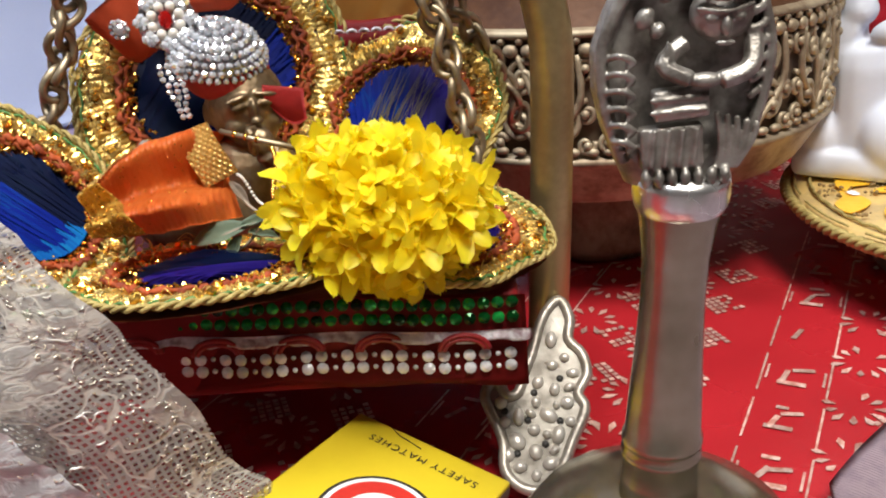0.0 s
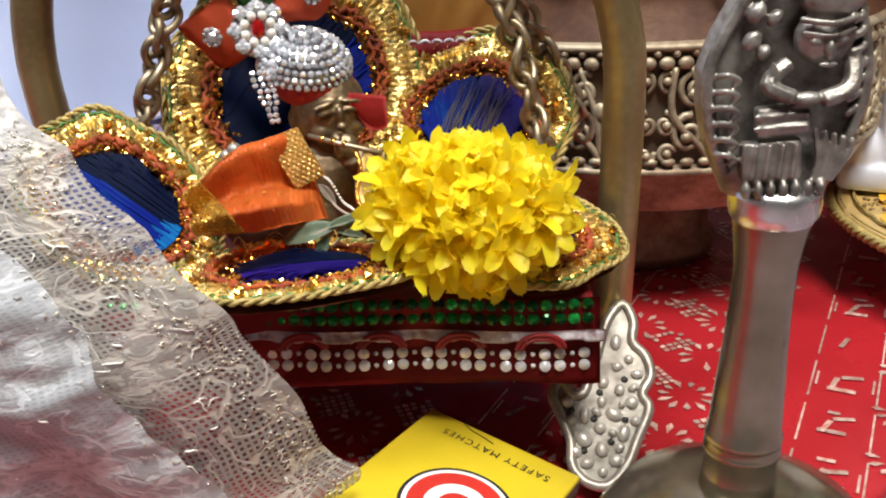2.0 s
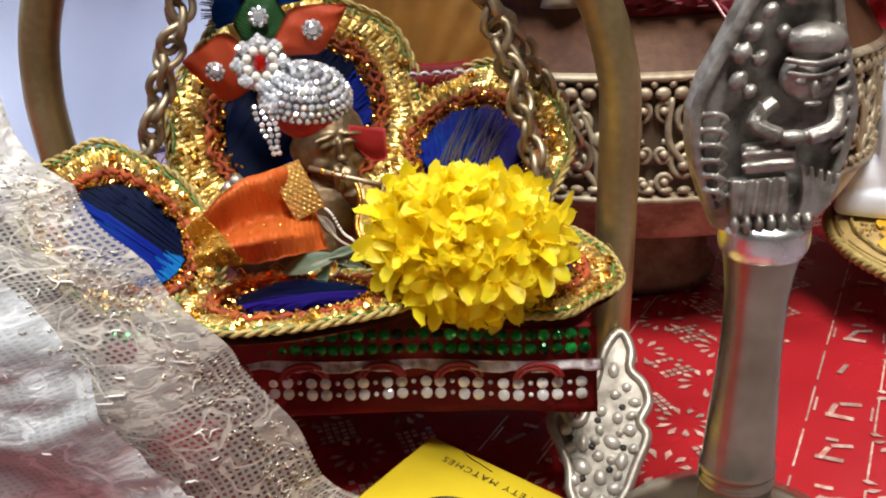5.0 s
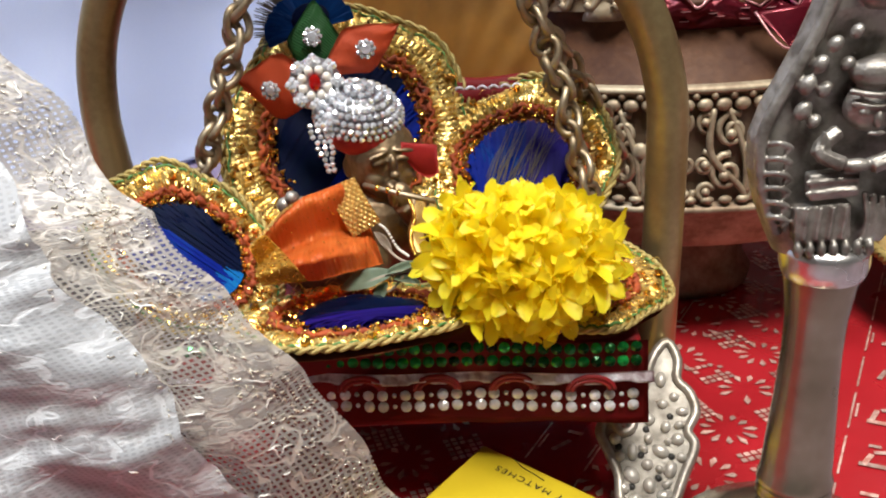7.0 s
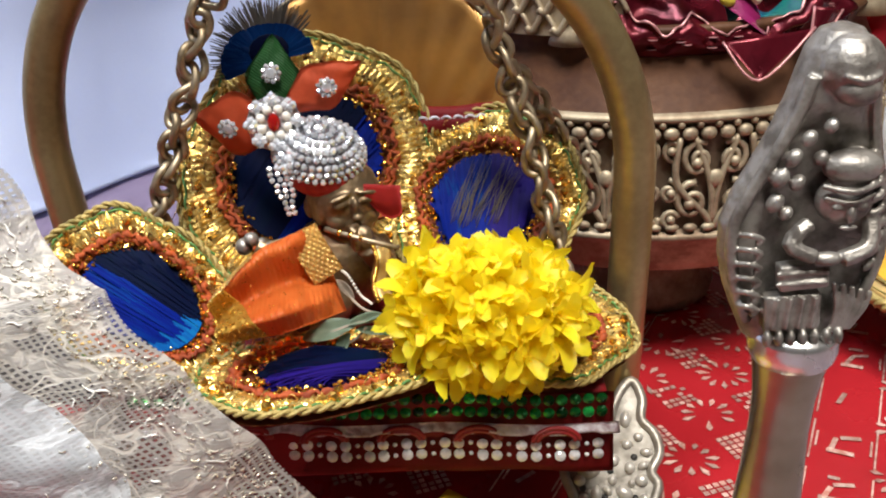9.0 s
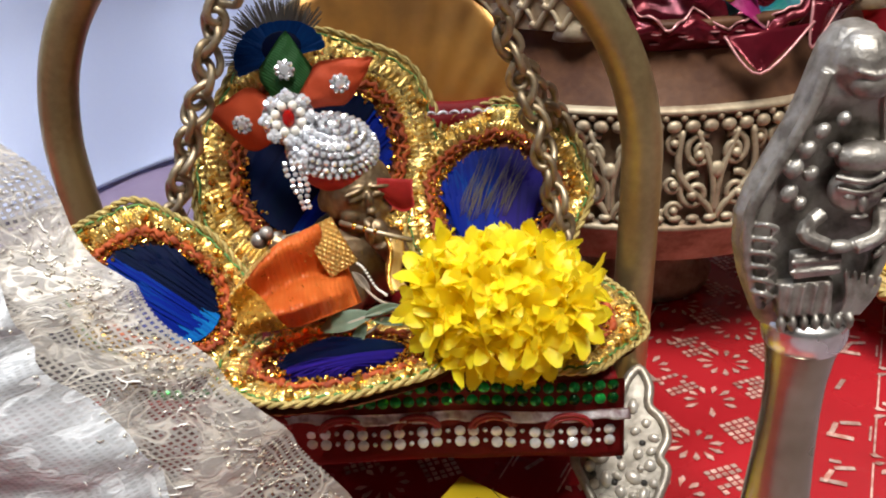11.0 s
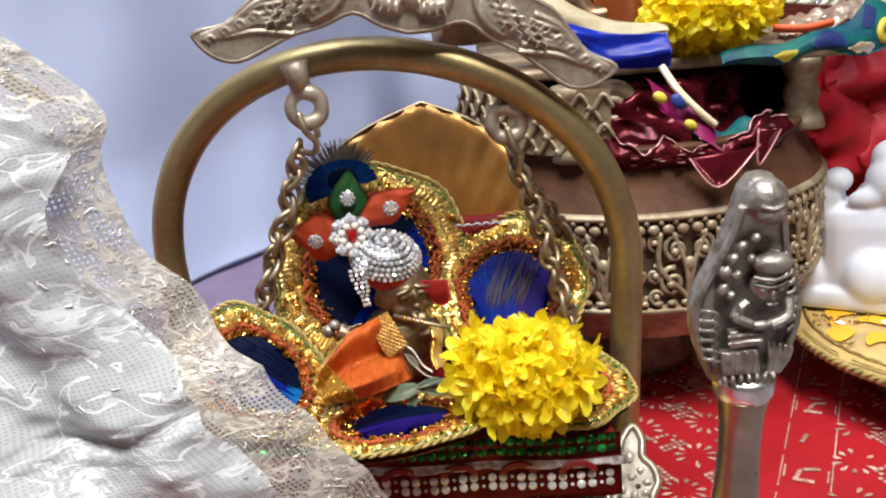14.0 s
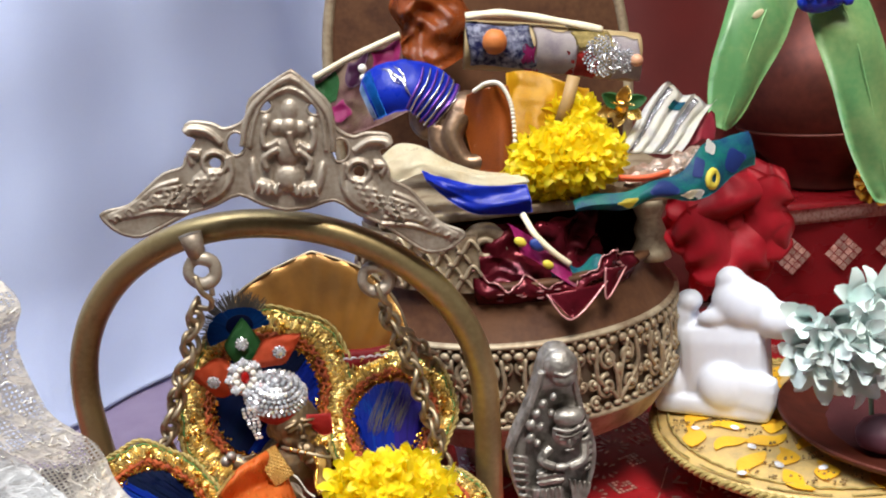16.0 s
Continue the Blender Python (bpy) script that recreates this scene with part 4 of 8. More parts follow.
def petal(c, ax, sd, a, b, cup, left_mat, right_mat, split=0.0, eye=0.54, taper=0.12, hairs=0, inner=None):
    ax = Vector(ax).normalized()
    sd = Vector(sd)
    sd = (sd - ax * sd.dot(ax)).normalized()
    n = ax.cross(sd)
    if n.dot(V(0, -1, 0.7)) < 0:
        n.negate()
    c = Vector(c)

    def P(th, k, h=0.0):
        wob = 1 + 0.025 * math.sin(5 * th + c.x * 300) + 0.015 * math.sin(9 * th)
        x, y = a * k * math.cos(th) * wob, b * k * math.sin(th) * (1 + taper * math.cos(th)) * wob
        return c + ax * x + sd * y + n * (h + cup * k * k)

    bm = bmesh.new()
    for lo, hi in ((0.0, 0.0), (-0.0016, -0.0016)):
        g = [[bm.verts.new(P(TAU * j / 40, k, lo)) for j in range(40)] for k in (0.02, 0.35, 0.7, 0.98)]
        for r0, r1 in zip(g, g[1:]):
            for j in range(40):
                bm.faces.new((r0[j], r0[(j + 1) % 40], r1[(j + 1) % 40], r1[j]))
    ob = part("petal", bm, PAD, mat_ob, "petal with a peacock feather eye inside gold lace")
    # pleated gold lace
    bm = bmesh.new()
    N = 118
    for k0, k1, h0, h1 in ((0.70, 0.79, 0.0010, 0.0020), (0.79, 0.89, 0.0020, 0.0018), (0.89, 0.98, 0.0018, 0.0006)):
        for j in range(N):
            t0, t1, tm = TAU * j / N, TAU * (j + 1) / N, TAU * (j + 0.5) / N
            up = rng.uniform(0.0001, 0.0009)
            p = [P(t0, k0 + rng.uniform(-.02, .02), h0), P(t1, k0, h0), P(t1, k1, h1), P(t0, k1 + rng.uniform(-.02, .02), h1)]
            m = bm.verts.new(P(tm, (k0 + k1) / 2 + rng.uniform(-.03, .03), (h0 + h1) / 2 + up))
            q = [bm.verts.new(v) for v in p]
            for i in range(4):
                bm.faces.new((q[i], q[(i + 1) % 4], m))
    bmesh.ops.recalc_face_normals(bm, faces=bm.faces)
    part("gold_lace", bm, GOLDLACE, ob, "pleated gold foil lace", smooth=False)
    # braid at the rim
    for s, mtl, r in ((0, GOLDCORD, 0.00046), (1, GOLDCORD, 0.00046)):
        bm = bmesh.new()
        pts = []
        for j in range(260):
            th = TAU * j / 260
            w = th * 30 + s * math.pi
            pts.append(P(th, 1.0, 0.0009) + n * (0.00046 * math.sin(w)) + (P(th, 1.03) - P(th, 0.97)).normalized() * (0.00046 * math.cos(w) + 0.0003 * math.sin(th * 7 + c.x * 400)))
        tube(bm, pts, r, 6, True)
        part("braid", bm, mtl, ob, "twisted gold braid")
    bm = bmesh.new()
    tube(bm, [P(TAU * j / 150, 0.945 + 0.010 * math.sin(j * 1.3), 0.0014 + 0.0004 * math.sin(j * 2.1)) for j in range(150)], 0.00030, 5, True)
    part("green_thread", bm, GREENCORD, ob, "green couching thread")
    # stray gold threads
    bm = bmesh.new()
    for j in range(int(1700 * (a + b))):
        th, k = rng.uniform(0, TAU), rng.uniform(0.66, 1.0)
        d1, d2 = rng.uniform(-0.16, 0.16), rng.uniform(-0.10, 0.12)
        tube(bm, spline([P(th, k, 0.0020), P(th + d1 * 0.5, k + d2 * 0.5, 0.0030 + rng.uniform(0, 0.0008)), P(th + d1, k + d2, 0.0018)], 3), 0.00011, 4)
    part("stray_thread", bm, GOLDLACE, ob, "loose gold threads", kind="stuff")
    # rust gimp inside the lace
    bm = bmesh.new()
    tube(bm, [P(TAU * j / 150, 0.685 + 0.02 * math.sin(j * 1.9) + rng.uniform(-0.012, 0.012), 0.0016 + rng.uniform(0, 0.0010)) for j in range(150)],
         lambda s: 0.00062 + 0.00025 * math.sin(s * 190), 6, True)
    tube(bm, [P(TAU * j / 110, 0.640 + 0.02 * math.sin(j * 2.3) + rng.uniform(-0.012, 0.012), 0.0011 + rng.uniform(0, 0.0008)) for j in range(110)], 0.0006, 5, True)
    part("gimp", bm, RUST, ob, "ruffled rust-orange gimp")
    # glitter
    bm = bmesh.new()
    for j in range(int(8500 * (a + b))):
        th, k = rng.uniform(0, TAU), rng.uniform(eye - 0.03, 0.69)
        gem(bm, P(th, k, 0.0012 + rng.uniform(0, 0.0012)), rng.uniform(0.00028, 0.00066))
    part("glitter", bm, GOLDBEAD, ob, "gold glitter beads", smooth=False, kind="stuff")
    bm = bmesh.new()
    for j in range(int(700 * (a + b))):
        th, k = rng.uniform(0, TAU), rng.uniform(0.74, 0.95)
        gem(bm, P(th, k, 0.0023), rng.uniform(0.0006, 0.0012))
    part("spangle_layer", bm, GOLDBEAD, ob, "loose gold spangles", smooth=False, kind="stuff")
    # the feather eye: overlapping barbs
    groups = {}
    for flag, y_lo, y_hi in ((False, -1.0, split), (True, split, 1.0)):
        if y_hi - y_lo < 0.05:
            continue
        bmx = groups.setdefault(flag, bmesh.new())
        rows = []
        for i in range(9):
            y = y_lo + (y_hi - y_lo) * i / 8
            lim = math.sqrt(max(0.0, 1 - y * y)) * 0.99
            rows.append([bmx.verts.new(c + ax * (a * eye * lim * (2 * k / 8 - 1)) + sd * (b * eye * y) + n * (0.0010 + cup * eye * eye * 0.5)) for k in range(9)])
        for r0, r1 in zip(rows, rows[1:]):
            for k in range(8):
                bmx.faces.new((r0[k], r0[k + 1], r1[k + 1], r1[k]))
    for j in range(420):
        y0 = rng.uniform(-1, 1)
        lim = math.sqrt(max(0.0, 1 - y0 * y0))
        x0, x1 = -lim, lim * rng.uniform(0.82, 1.04)
        if rng.random() < 0.35:
            x0 = rng.uniform(-lim, lim * 0.5)
        h = rng.uniform(0.0010, 0.0026)
        w = rng.uniform(0.02, 0.05)
        bmx = groups.setdefault(y0 > split, bmesh.new())
        prev = None
        bend = rng.uniform(-0.06, 0.06)
        for i in range(6):
            s = i / 5
            x, y = x0 + (x1 - x0) * s, y0 * (0.80 + 0.22 * s) + bend * s * s
            wd = w * (1 - 0.35 * s)
            hh = h + 0.0010 * math.sin(math.pi * s)
            row = [bmx.verts.new(c + ax * (a * eye * x) + sd * (b * eye * (y + q * wd)) + n * (hh + cup * eye * eye * (x * x + y * y))) for q in (-1, 1)]
            if prev:
                bmx.faces.new((prev[0], prev[1], row[1], row[0]))
            prev = row
    for flag, bmx in groups.items():
        part("feather_eye", bmx, right_mat if flag else left_mat, ob, "iridescent peacock feather barbs")
    if inner:
        bm = bmesh.new()
        for j in range(90):
            y0, x0, prev = rng.uniform(-0.75, 0.25), -1.0, None
            x0, h = -math.sqrt(max(0.0, 1 - y0 * y0)), rng.uniform(0.0024, 0.0034)
            x1 = x0 + rng.uniform(0.5, 1.1)
            for i in range(4):
                q = i / 3
                row = [bm.verts.new(c + ax * (a * eye * (x0 + (x1 - x0) * q)) + sd * (b * eye * (y0 + 0.1 * q + w * 0.035 * (1 - 0.8 * q))) + n * (h - 0.0006 * q)) for w in (-1, 1)]
                if prev:
                    bm.faces.new((prev[0], prev[1], row[1], row[0]))
                prev = row
        part("feather_glint", bm, inner, ob, "azure feather barbs", kind="stuff")
    bm = bmesh.new()
    for j in range(hairs):
        y0, x0 = rng.uniform(-0.7, 0.6), rng.uniform(-0.1, 0.3)
        p0 = c + ax * (a * eye * (x0 - 0.3)) + sd * (b * eye * (y0 * 0.7 - 0.15)) + n * 0.0036
        p1 = c + ax * (a * eye * rng.uniform(0.55, 1.0)) + sd * (b * eye * (y0 * 0.8 + rng.uniform(0.1, 0.5))) + n * rng.uniform(0.0034, 0.0050)
        tube(bm, spline([p0, p0.lerp(p1, 0.5) + n * 0.0010, p1], 3), lambda s: 0.00012 * (1.15 - s), 4)
    if hairs:
        part("feather_hair", bm, F_GREY, ob, "loose grey feather hairs", kind="stuff")
    return ob


def turned(ax, sd, deg):
    """The petal's two ways, turned in its own plane."""
    ax = Vector(ax).normalized()
    sd = (Vector(sd) - ax * ax.dot(Vector(sd))).normalized()
    c, d = math.cos(math.radians(deg)), math.sin(math.radians(deg))
    return ax * c + sd * d, sd * c - ax * d


petal((-0.0722, 0.1800, 0.0662), *turned((-1, -0.10, 0.33), (0, 0.50, 0.85), 22), 0.0232, 0.0166, 0.0016, F_BLUE, F_NAVY, 0.15, eye=0.57, inner=AZURE_BARB)
petal((-0.0412, 0.2190, 0.0812), *turned((0.25, 0.55, 0.80), (0.95, 0.25, -0.15), 20), 0.0345, 0.0300, 0.0020, F_NAVY, F_BLUE, 0.25, eye=0.58)
petal((0.0026, 0.2150, 0.0690), (0.05, 0.62, 0.66), (1, -0.25, 0.0), 0.0265, 0.0238, 0.0020, F_BLUE, F_VIOLET, 0.1, hairs=46)
petal((-0.0325, 0.1635, 0.0552), (-0.94, -0.30, 0.06), (0.30, -0.94, 0.02), 0.0262, 0.0152, 0.0012, F_NAVY, F_VIOLET, 0.2, eye=0.50)
petal((0.0100, 0.1800, 0.0532), (1, 0.16, -0.04), (0.10, 0.90, 0.20), 0.0226, 0.0172, 0.0012, F_VIOLET, F_BLUE)

# ---- the crawling child figurine and its finery ----
bm = bmesh.new()
HC = V(-0.0300, 0.2010, 0.0802)
FACE = basis(HC, (0.90, 0.40, 0.05), (0.02, -0.10, 1))


def head(x, y, z, rx, ry, rz, turn=0):
    """A lump of the head: x across the face, y up, z out of it."""
    ball(bm, FACE @ V(x, y, z), (rx, ry, rz), FACE.to_3x3().to_4x4() @ pose(0, 0, 0, 0, 0, turn), 18, 12)


head(0, 0, 0, 0.0086, 0.0094, 0.0082)
head(0.0, -0.0042, 0.0040, 0.0056, 0.0048, 0.0044)
for s in (-1, 1):
    head(s * 0.0036, -0.0030, 0.0058, 0.0026, 0.0024, 0.0022)
    head(s * 0.0030, 0.0016, 0.0078, 0.0019, 0.0008, 0.0008, -s * 8)
    head(s * 0.0032, 0.0034, 0.0076, 0.0026, 0.0006, 0.0010, -s * 12)
    head(s * 0.0082, -0.0012, -0.0006, 0.0012, 0.0026, 0.0018)
head(0, 0.0006, 0.0086, 0.0009, 0.0024, 0.0012)
head(0, -0.0014, 0.0094, 0.0014, 0.0009, 0.0011)
head(0, -0.0040, 0.0082, 0.0019, 0.0006, 0.0009)
head(0, -0.0052, 0.0080, 0.0015, 0.0006, 0.0008)
head(0, -0.0078, 0.0064, 0.0018, 0.0014, 0.0016)
ball(bm, V(-0.0330, 0.2030, 0.0620), (0.0120, 0.0100, 0.0130), None, 20, 14)
ball(bm, V(-0.0430, 0.1960, 0.0560), (0.0140, 0.0100, 0.0080), None, 20, 14)
tube(bm, spline([V(-0.0235, 0.2020, 0.0680), V(-0.0215, 0.1950, 0.0655), V(-0.0245, 0.1905, 0.0720)], 5), 0.0030, 12)
for k in range(4):
    tube(bm, spline([V(-0.0262, 0.1905, 0.0728 + 0.0013 * k), V(-0.0272, 0.1886, 0.0730 + 0.0013 * k), V(-0.0262, 0.1874, 0.0722 + 0.0013 * k)], 4), 0.0008, 8)
ball(bm, V(-0.0250, 0.1905, 0.0738), (0.0024, 0.0022, 0.0030), None, 12, 10)
tube(bm, spline([V(-0.0410, 0.1990, 0.0670), V(-0.0460, 0.1950, 0.0690), V(-0.0500, 0.1950, 0.0710)], 5), 0.0028, 12)
idol = solo("brass_figurine", bm, IDOL, "small aged brass child figurine seated on the feather mat", "figurine")
fused(idol, 0.00036, 2)

# red turban with the rhinestone band
crown = thing("jewelled_turban", HC + V(-0.001, 0.002, 0.004), "red cloth turban with a silver rhinestone band", "turban")
bm = bmesh.new()
tm = Matrix.Translation(HC + V(-0.0044, 0.0000, 0.0102)) @ pose(0, 0, 0, 20, 10, 0)
ball(bm, HC + V(-0.0036, 0.0006, 0.0072), (0.0096, 0.0092, 0.0060), pose(0, 0, 0, 18, 10, 0), 28, 16)
part("turban_cloth", bm, REDTURBAN, crown)
bm = bmesh.new()
sheet(bm, lambda u, v: HC + V(0.0055 + 0.0078 * u, -0.0060 + 0.0035 * u - 0.0010 * math.sin(3 * v), 0.0046 - 0.0020 * u - (0.0030 + 0.0050 * math.sin(math.pi * min(1, u * 0.75))) * v), 10, 8, 0.0005)
part("turban_flap", bm, REDTURBAN, crown, "loose red cloth end")


def dome(az, el, lift=0.0):
    """Places on the silver cap: turn and height in degrees."""
    a, e = math.radians(az), math.radians(el)
    return tm @ V((0.0097 + lift) * math.cos(a) * math.cos(e), (0.0090 + lift) * math.sin(a) * math.cos(e), (0.0066 + lift) * math.sin(e))


bm = bmesh.new()
sheet(bm, lambda u, v: dome(360 * u, -6 + 95.5 * v), 48, 12, 0.0003)
band = part("silver_cap", bm, SILVER, crown, "silver foil cap")
bm = bmesh.new()
for row, el in enumerate((-4, 9, 22, 35, 48, 61, 74, 86)):
    count = max(5, int(38 * math.cos(math.radians(el))))
    for i in range(count):
        az = 360 * (i + 0.5 * (row % 2)) / count
        if az > 150 or az < 30 or el > 30:
            gem(bm, dome(az, el, 0.0004), rng.uniform(0.00072, 0.00090))
for j in range(9):
    for i in range(4 - j // 3):
        gem(bm, V(-0.0440 + 0.0014 * i + 0.0006 * (j // 3) + 0.0002 * j + rng.uniform(-0.0002, 0.0002), 0.1915 + 0.0004 * i, 0.0905 - 0.0013 * j), 0.00072)
for k in range(7):
    gem(bm, dome(232 + 5 * math.cos(TAU * k / 7), 17 + 8 * math.sin(TAU * k / 7), 0.0006), 0.0011)
part("stone_paving", bm, CRYSTAL, band, "clear rhinestones", smooth=False, kind="stuff")

# cloth leaves, brooch and feather over the turban
orn = thing("turban_ornament", (-0.044, 0.206, 0.096), "turban ornament of cloth leaves, rhinestone brooch and peacock feather", "ornament")


def cloth_leaf(base, tip, width, mtl, label, face):
    base, tip = Vector(base), Vector(tip)
    d, l = (tip - base).normalized(), (tip - base).length
    s = d.cross(Vector(face)).normalized()
    nn = s.cross(d)
    if nn.dot(V(0, -1, 0)) < 0:
        nn.negate()
    bm = bmesh.new()

    def f(u, v):
        w = width * (0.02 + min(1.0, 0.30 + 2.0 * u, 1.9 * (1 - u)) ** 0.9)
        q = (v - 0.5) * 2
        return base + d * (l * u) + s * (w * q) + nn * (0.0016 * (1 - q * q) * math.sin(math.pi * (0.2 + 0.8 * u)) + 0.0003 * math.sin(u * 17 + q * 5))

    sheet(bm, f, 14, 10, 0.0005)
    ob = part("leaf", bm, mtl, orn, label)
    c = base + d * (l * 0.50) + nn * 0.0024
    bm = bmesh.new()
    m = nn.to_track_quat("Z", "Y").to_matrix().to_4x4()
    lathe(bm, [(0.0, 0.0012), (0.0010, 0.0011), (0.0020, 0.0)], (0, 0, 0), 9)
    bm.transform(Matrix.Translation(c) @ m)
    for i in range(9):
        gem(bm, c + m @ V(0.0018 * math.cos(TAU * i / 9), 0.0018 * math.sin(TAU * i / 9), 0.0005), 0.0007)
    part("stone", bm, CRYSTAL, ob, "round clear stone", smooth=False)


cloth_leaf((-0.0452, 0.2035, 0.0962), (-0.0624, 0.2050, 0.0992), 0.0080, LEAFORANGE, "orange cloth leaf", (0.0, 1, 0.2))
cloth_leaf((-0.0400, 0.2045, 0.1010), (-0.0236, 0.2060, 0.1096), 0.0056, LEAFORANGE, "orange cloth leaf", (0.0, 1, 0.2))
cloth_leaf((-0.0445, 0.2075, 0.0995), (-0.0432, 0.2095, 0.1160), 0.0062, LEAFGREEN, "dark green cloth leaf", (0.0, 1, 0.1))
BC = V(-0.0432, 0.1995, 0.0984)
bm = bmesh.new()
bmat = basis(BC, (1, 0.15, 0), (0, 0.35, 1))
lathe(bm, [(0.0, -0.0006), (0.0060, -0.0006), (0.0060, 0.0003), (0.0, 0.0006)], (0, 0, 0), 24)
bm.transform(bmat)
brooch = part("brooch", bm, SILVER, orn, "flower-shaped rhinestone brooch")
for i in range(8):
    a = TAU * i / 8
    bm = bmesh.new()
    for k in range(4):
        gem(bm, bmat @ V(0.0050 * math.cos(a) + 0.0008 * math.cos(k * 1.6), 0.0050 * math.sin(a) + 0.0008 * math.sin(k * 1.6), 0.0011), 0.0011)
    part("rhinestone", bm, CRYSTAL, brooch, smooth=False)
    bm = bmesh.new()
    ball(bm, bmat @ V(0.0030 * math.cos(a + 0.4), 0.0030 * math.sin(a + 0.4), 0.0012), 0.0011, None, 10, 8)
    part("pearl", bm, PEARL, brooch)
bm = bmesh.new()
ball(bm, bmat @ V(0, 0, 0.0014), (0.0015, 0.0021, 0.0014), bmat.to_3x3().to_4x4(), 10, 6)
part("red_stone", bm, REDGEM, brooch, "red centre stone", smooth=False)

# feather eye with its fan of barbs
fm = basis((-0.0462, 0.2175, 0.1085), (1, 0.0, 0.06), (-0.06, 0.30, 1))
bm = bmesh.new()
for i in range(130):
    a = math.radians(36 + 160 * i / 129 + rng.uniform(-1, 1))
    ln = 0.0124 + 0.0016 * math.sin(a) + rng.uniform(-0.0016, 0.0010)
    w = 0.00022
    prev = None
    for j in range(4):
        r = 0.004 + (ln - 0.004) * j / 3
        row = [bm.verts.new(fm @ V(math.cos(a + q * w / r) * r * 1.05, math.sin(a + q * w / r) * r, -0.0008 + 0.0012 * (j / 3) ** 2 + rng.uniform(0, 0.0003))) for q in (-1.4 + 0.3 * j, 1.4 - 0.3 * j)]
        if prev:
            bm.faces.new((prev[0], prev[1], row[1], row[0]))
        prev = row
fan = part("feather_fan", bm, F_GREY, orn, "grey feather barbs", kind="stuff")
bm = bmesh.new()
for i in range(160):
    a, r0 = math.radians(rng.uniform(8, 200)), rng.uniform(0.0, 0.004)
    r1 = 0.0088 + 0.0010 * abs(math.cos(a)) + rng.uniform(-0.0004, 0.0003)
    prev = None
    for j in range(3):
        r = r0 + (r1 - r0) * j / 2
        row = [bm.verts.new(fm @ V(math.cos(a) * r * 1.12 - math.sin(a) * q, math.sin(a) * r * 0.92 + math.cos(a) * q, 0.0006 + 0.0006 * rng.random())) for q in (-0.0005, 0.0005)]
        if prev:
            bm.faces.new((prev[0], prev[1], row[1], row[0]))
        prev = row
part("feather_eye", bm, F_TEAL, fan, "deep blue feather eye")
bm = bmesh.new()
ball(bm, fm @ V(0.0005, 0.0022, 0.0011), (0.0048, 0.0038, 0.0004), fm.to_3x3().to_4x4(), 16, 8)
part("feather_heart", bm, F_NAVY, fan)

# orange satin dress with gold ribbon
dress = thing("satin_dress", (-0.044, 0.185, 0.05), "orange satin dress with gold tissue ribbon borders", "dress")
A, B, C, D = V(-0.0385, 0.1840, 0.0780), V(-0.0534, 0.1680, 0.0710), V(-0.0506, 0.1590, 0.0664), V(-0.0316, 0.1708, 0.0625)
OUT = V(0.10, -0.85, 0.50).normalized()


def satin(u, v, lift=0.0):
    """The dress: a bowed ridge along its upper edge, a hollow below it, a swell at the hem, and a side that turns inward."""
    w = max(v, 0.0) * (1 - 0.22 * max(0.0, u - 0.55))
    p = B.lerp(A, u).lerp(C.lerp(D, u), w)
    bow = (B.lerp(A, 0.5) - C.lerp(D, 0.5)) * (0.13 * math.sin(math.pi * min(1.0, max(0.0, u))) * (1 - w))
    ridge = 0.0066 * math.exp(-((v - 0.10) / 0.20) ** 2) - 0.0026 * math.exp(-((v - 0.50) / 0.16) ** 2) * (0.3 + u)
    swell = 0.0080 * math.exp(-((v - 0.80) / 0.24) ** 2) * (0.45 + 0.55 * math.sin(math.pi * min(1.0, u)))
    crease = 0.0012 * n3((u * 4.0, v * 3.0, 2), 1.3) + 0.0005 * math.sin(u * 34 + 9 * v + 3 * math.sin(v * 5)) * w + 0.00016 * math.sin(u * 130 + 14 * v)
    edge = min(1.0, 5 * (1 - v) + 0.15) * min(1.0, 6 * max(0.0, 1.25 - u))
    back = V(0.002, 0.014, -0.006) * (max(-v, 0.0) / 0.3) ** 0.8 - OUT * 0.016 * max(0.0, u - 0.72) ** 1.4
    return p + bow + OUT * ((ridge + swell) * edge + crease + lift * (1 if v > -0.1 else 0.4)) + back


bm = bmesh.new()
sheet(bm, lambda u, v: satin(1.22 * u, -0.3 + 1.3 * v), 90, 60, 0.0005)
part("satin_skirt", bm, ORANGE, dress)
bm = bmesh.new()
sheet(bm, lambda u, v: satin(0.52 * u, -0.02 + (0.17 - 0.10 * u) * v, 0.0006 + 0.0002 * math.sin(u * 90)), 60, 8, 0.0003)
part("ribbon", bm, RIBBON, dress, "bright gold ribbon along part of the upper edge")
bm = bmesh.new()
sheet(bm, lambda u, v: satin(-0.01 + (0.17 + 0.26 * v) * u, 0.10 + 0.90 * v, 0.0008 + 0.0007 * n3((u * 5, v * 5, 7), 1.5)), 20, 28, 0.0003)
panel = part("tissue_panel", bm, TISSUE, dress, "gold glitter tissue panel")
bm = bmesh.new()
for i in range(260):
    u, v = rng.random(), rng.random()
    if abs(v - 0.85) < 0.2 or rng.random() < 0.35:
        gem(bm, satin((0.17 + 0.26 * v) * u, 0.10 + 0.90 * v, 0.0011), rng.uniform(0.0001, 0.00028))
for i in range(60):
    gem(bm, satin(rng.uniform(0.3, 0.95), rng.uniform(0.05, 0.98), 0.0004), rng.uniform(0.00008, 0.0002))
part("glitter", bm, GOLDBEAD, panel, "gold glitter specks", smooth=False, kind="stuff")
bm = bmesh.new()
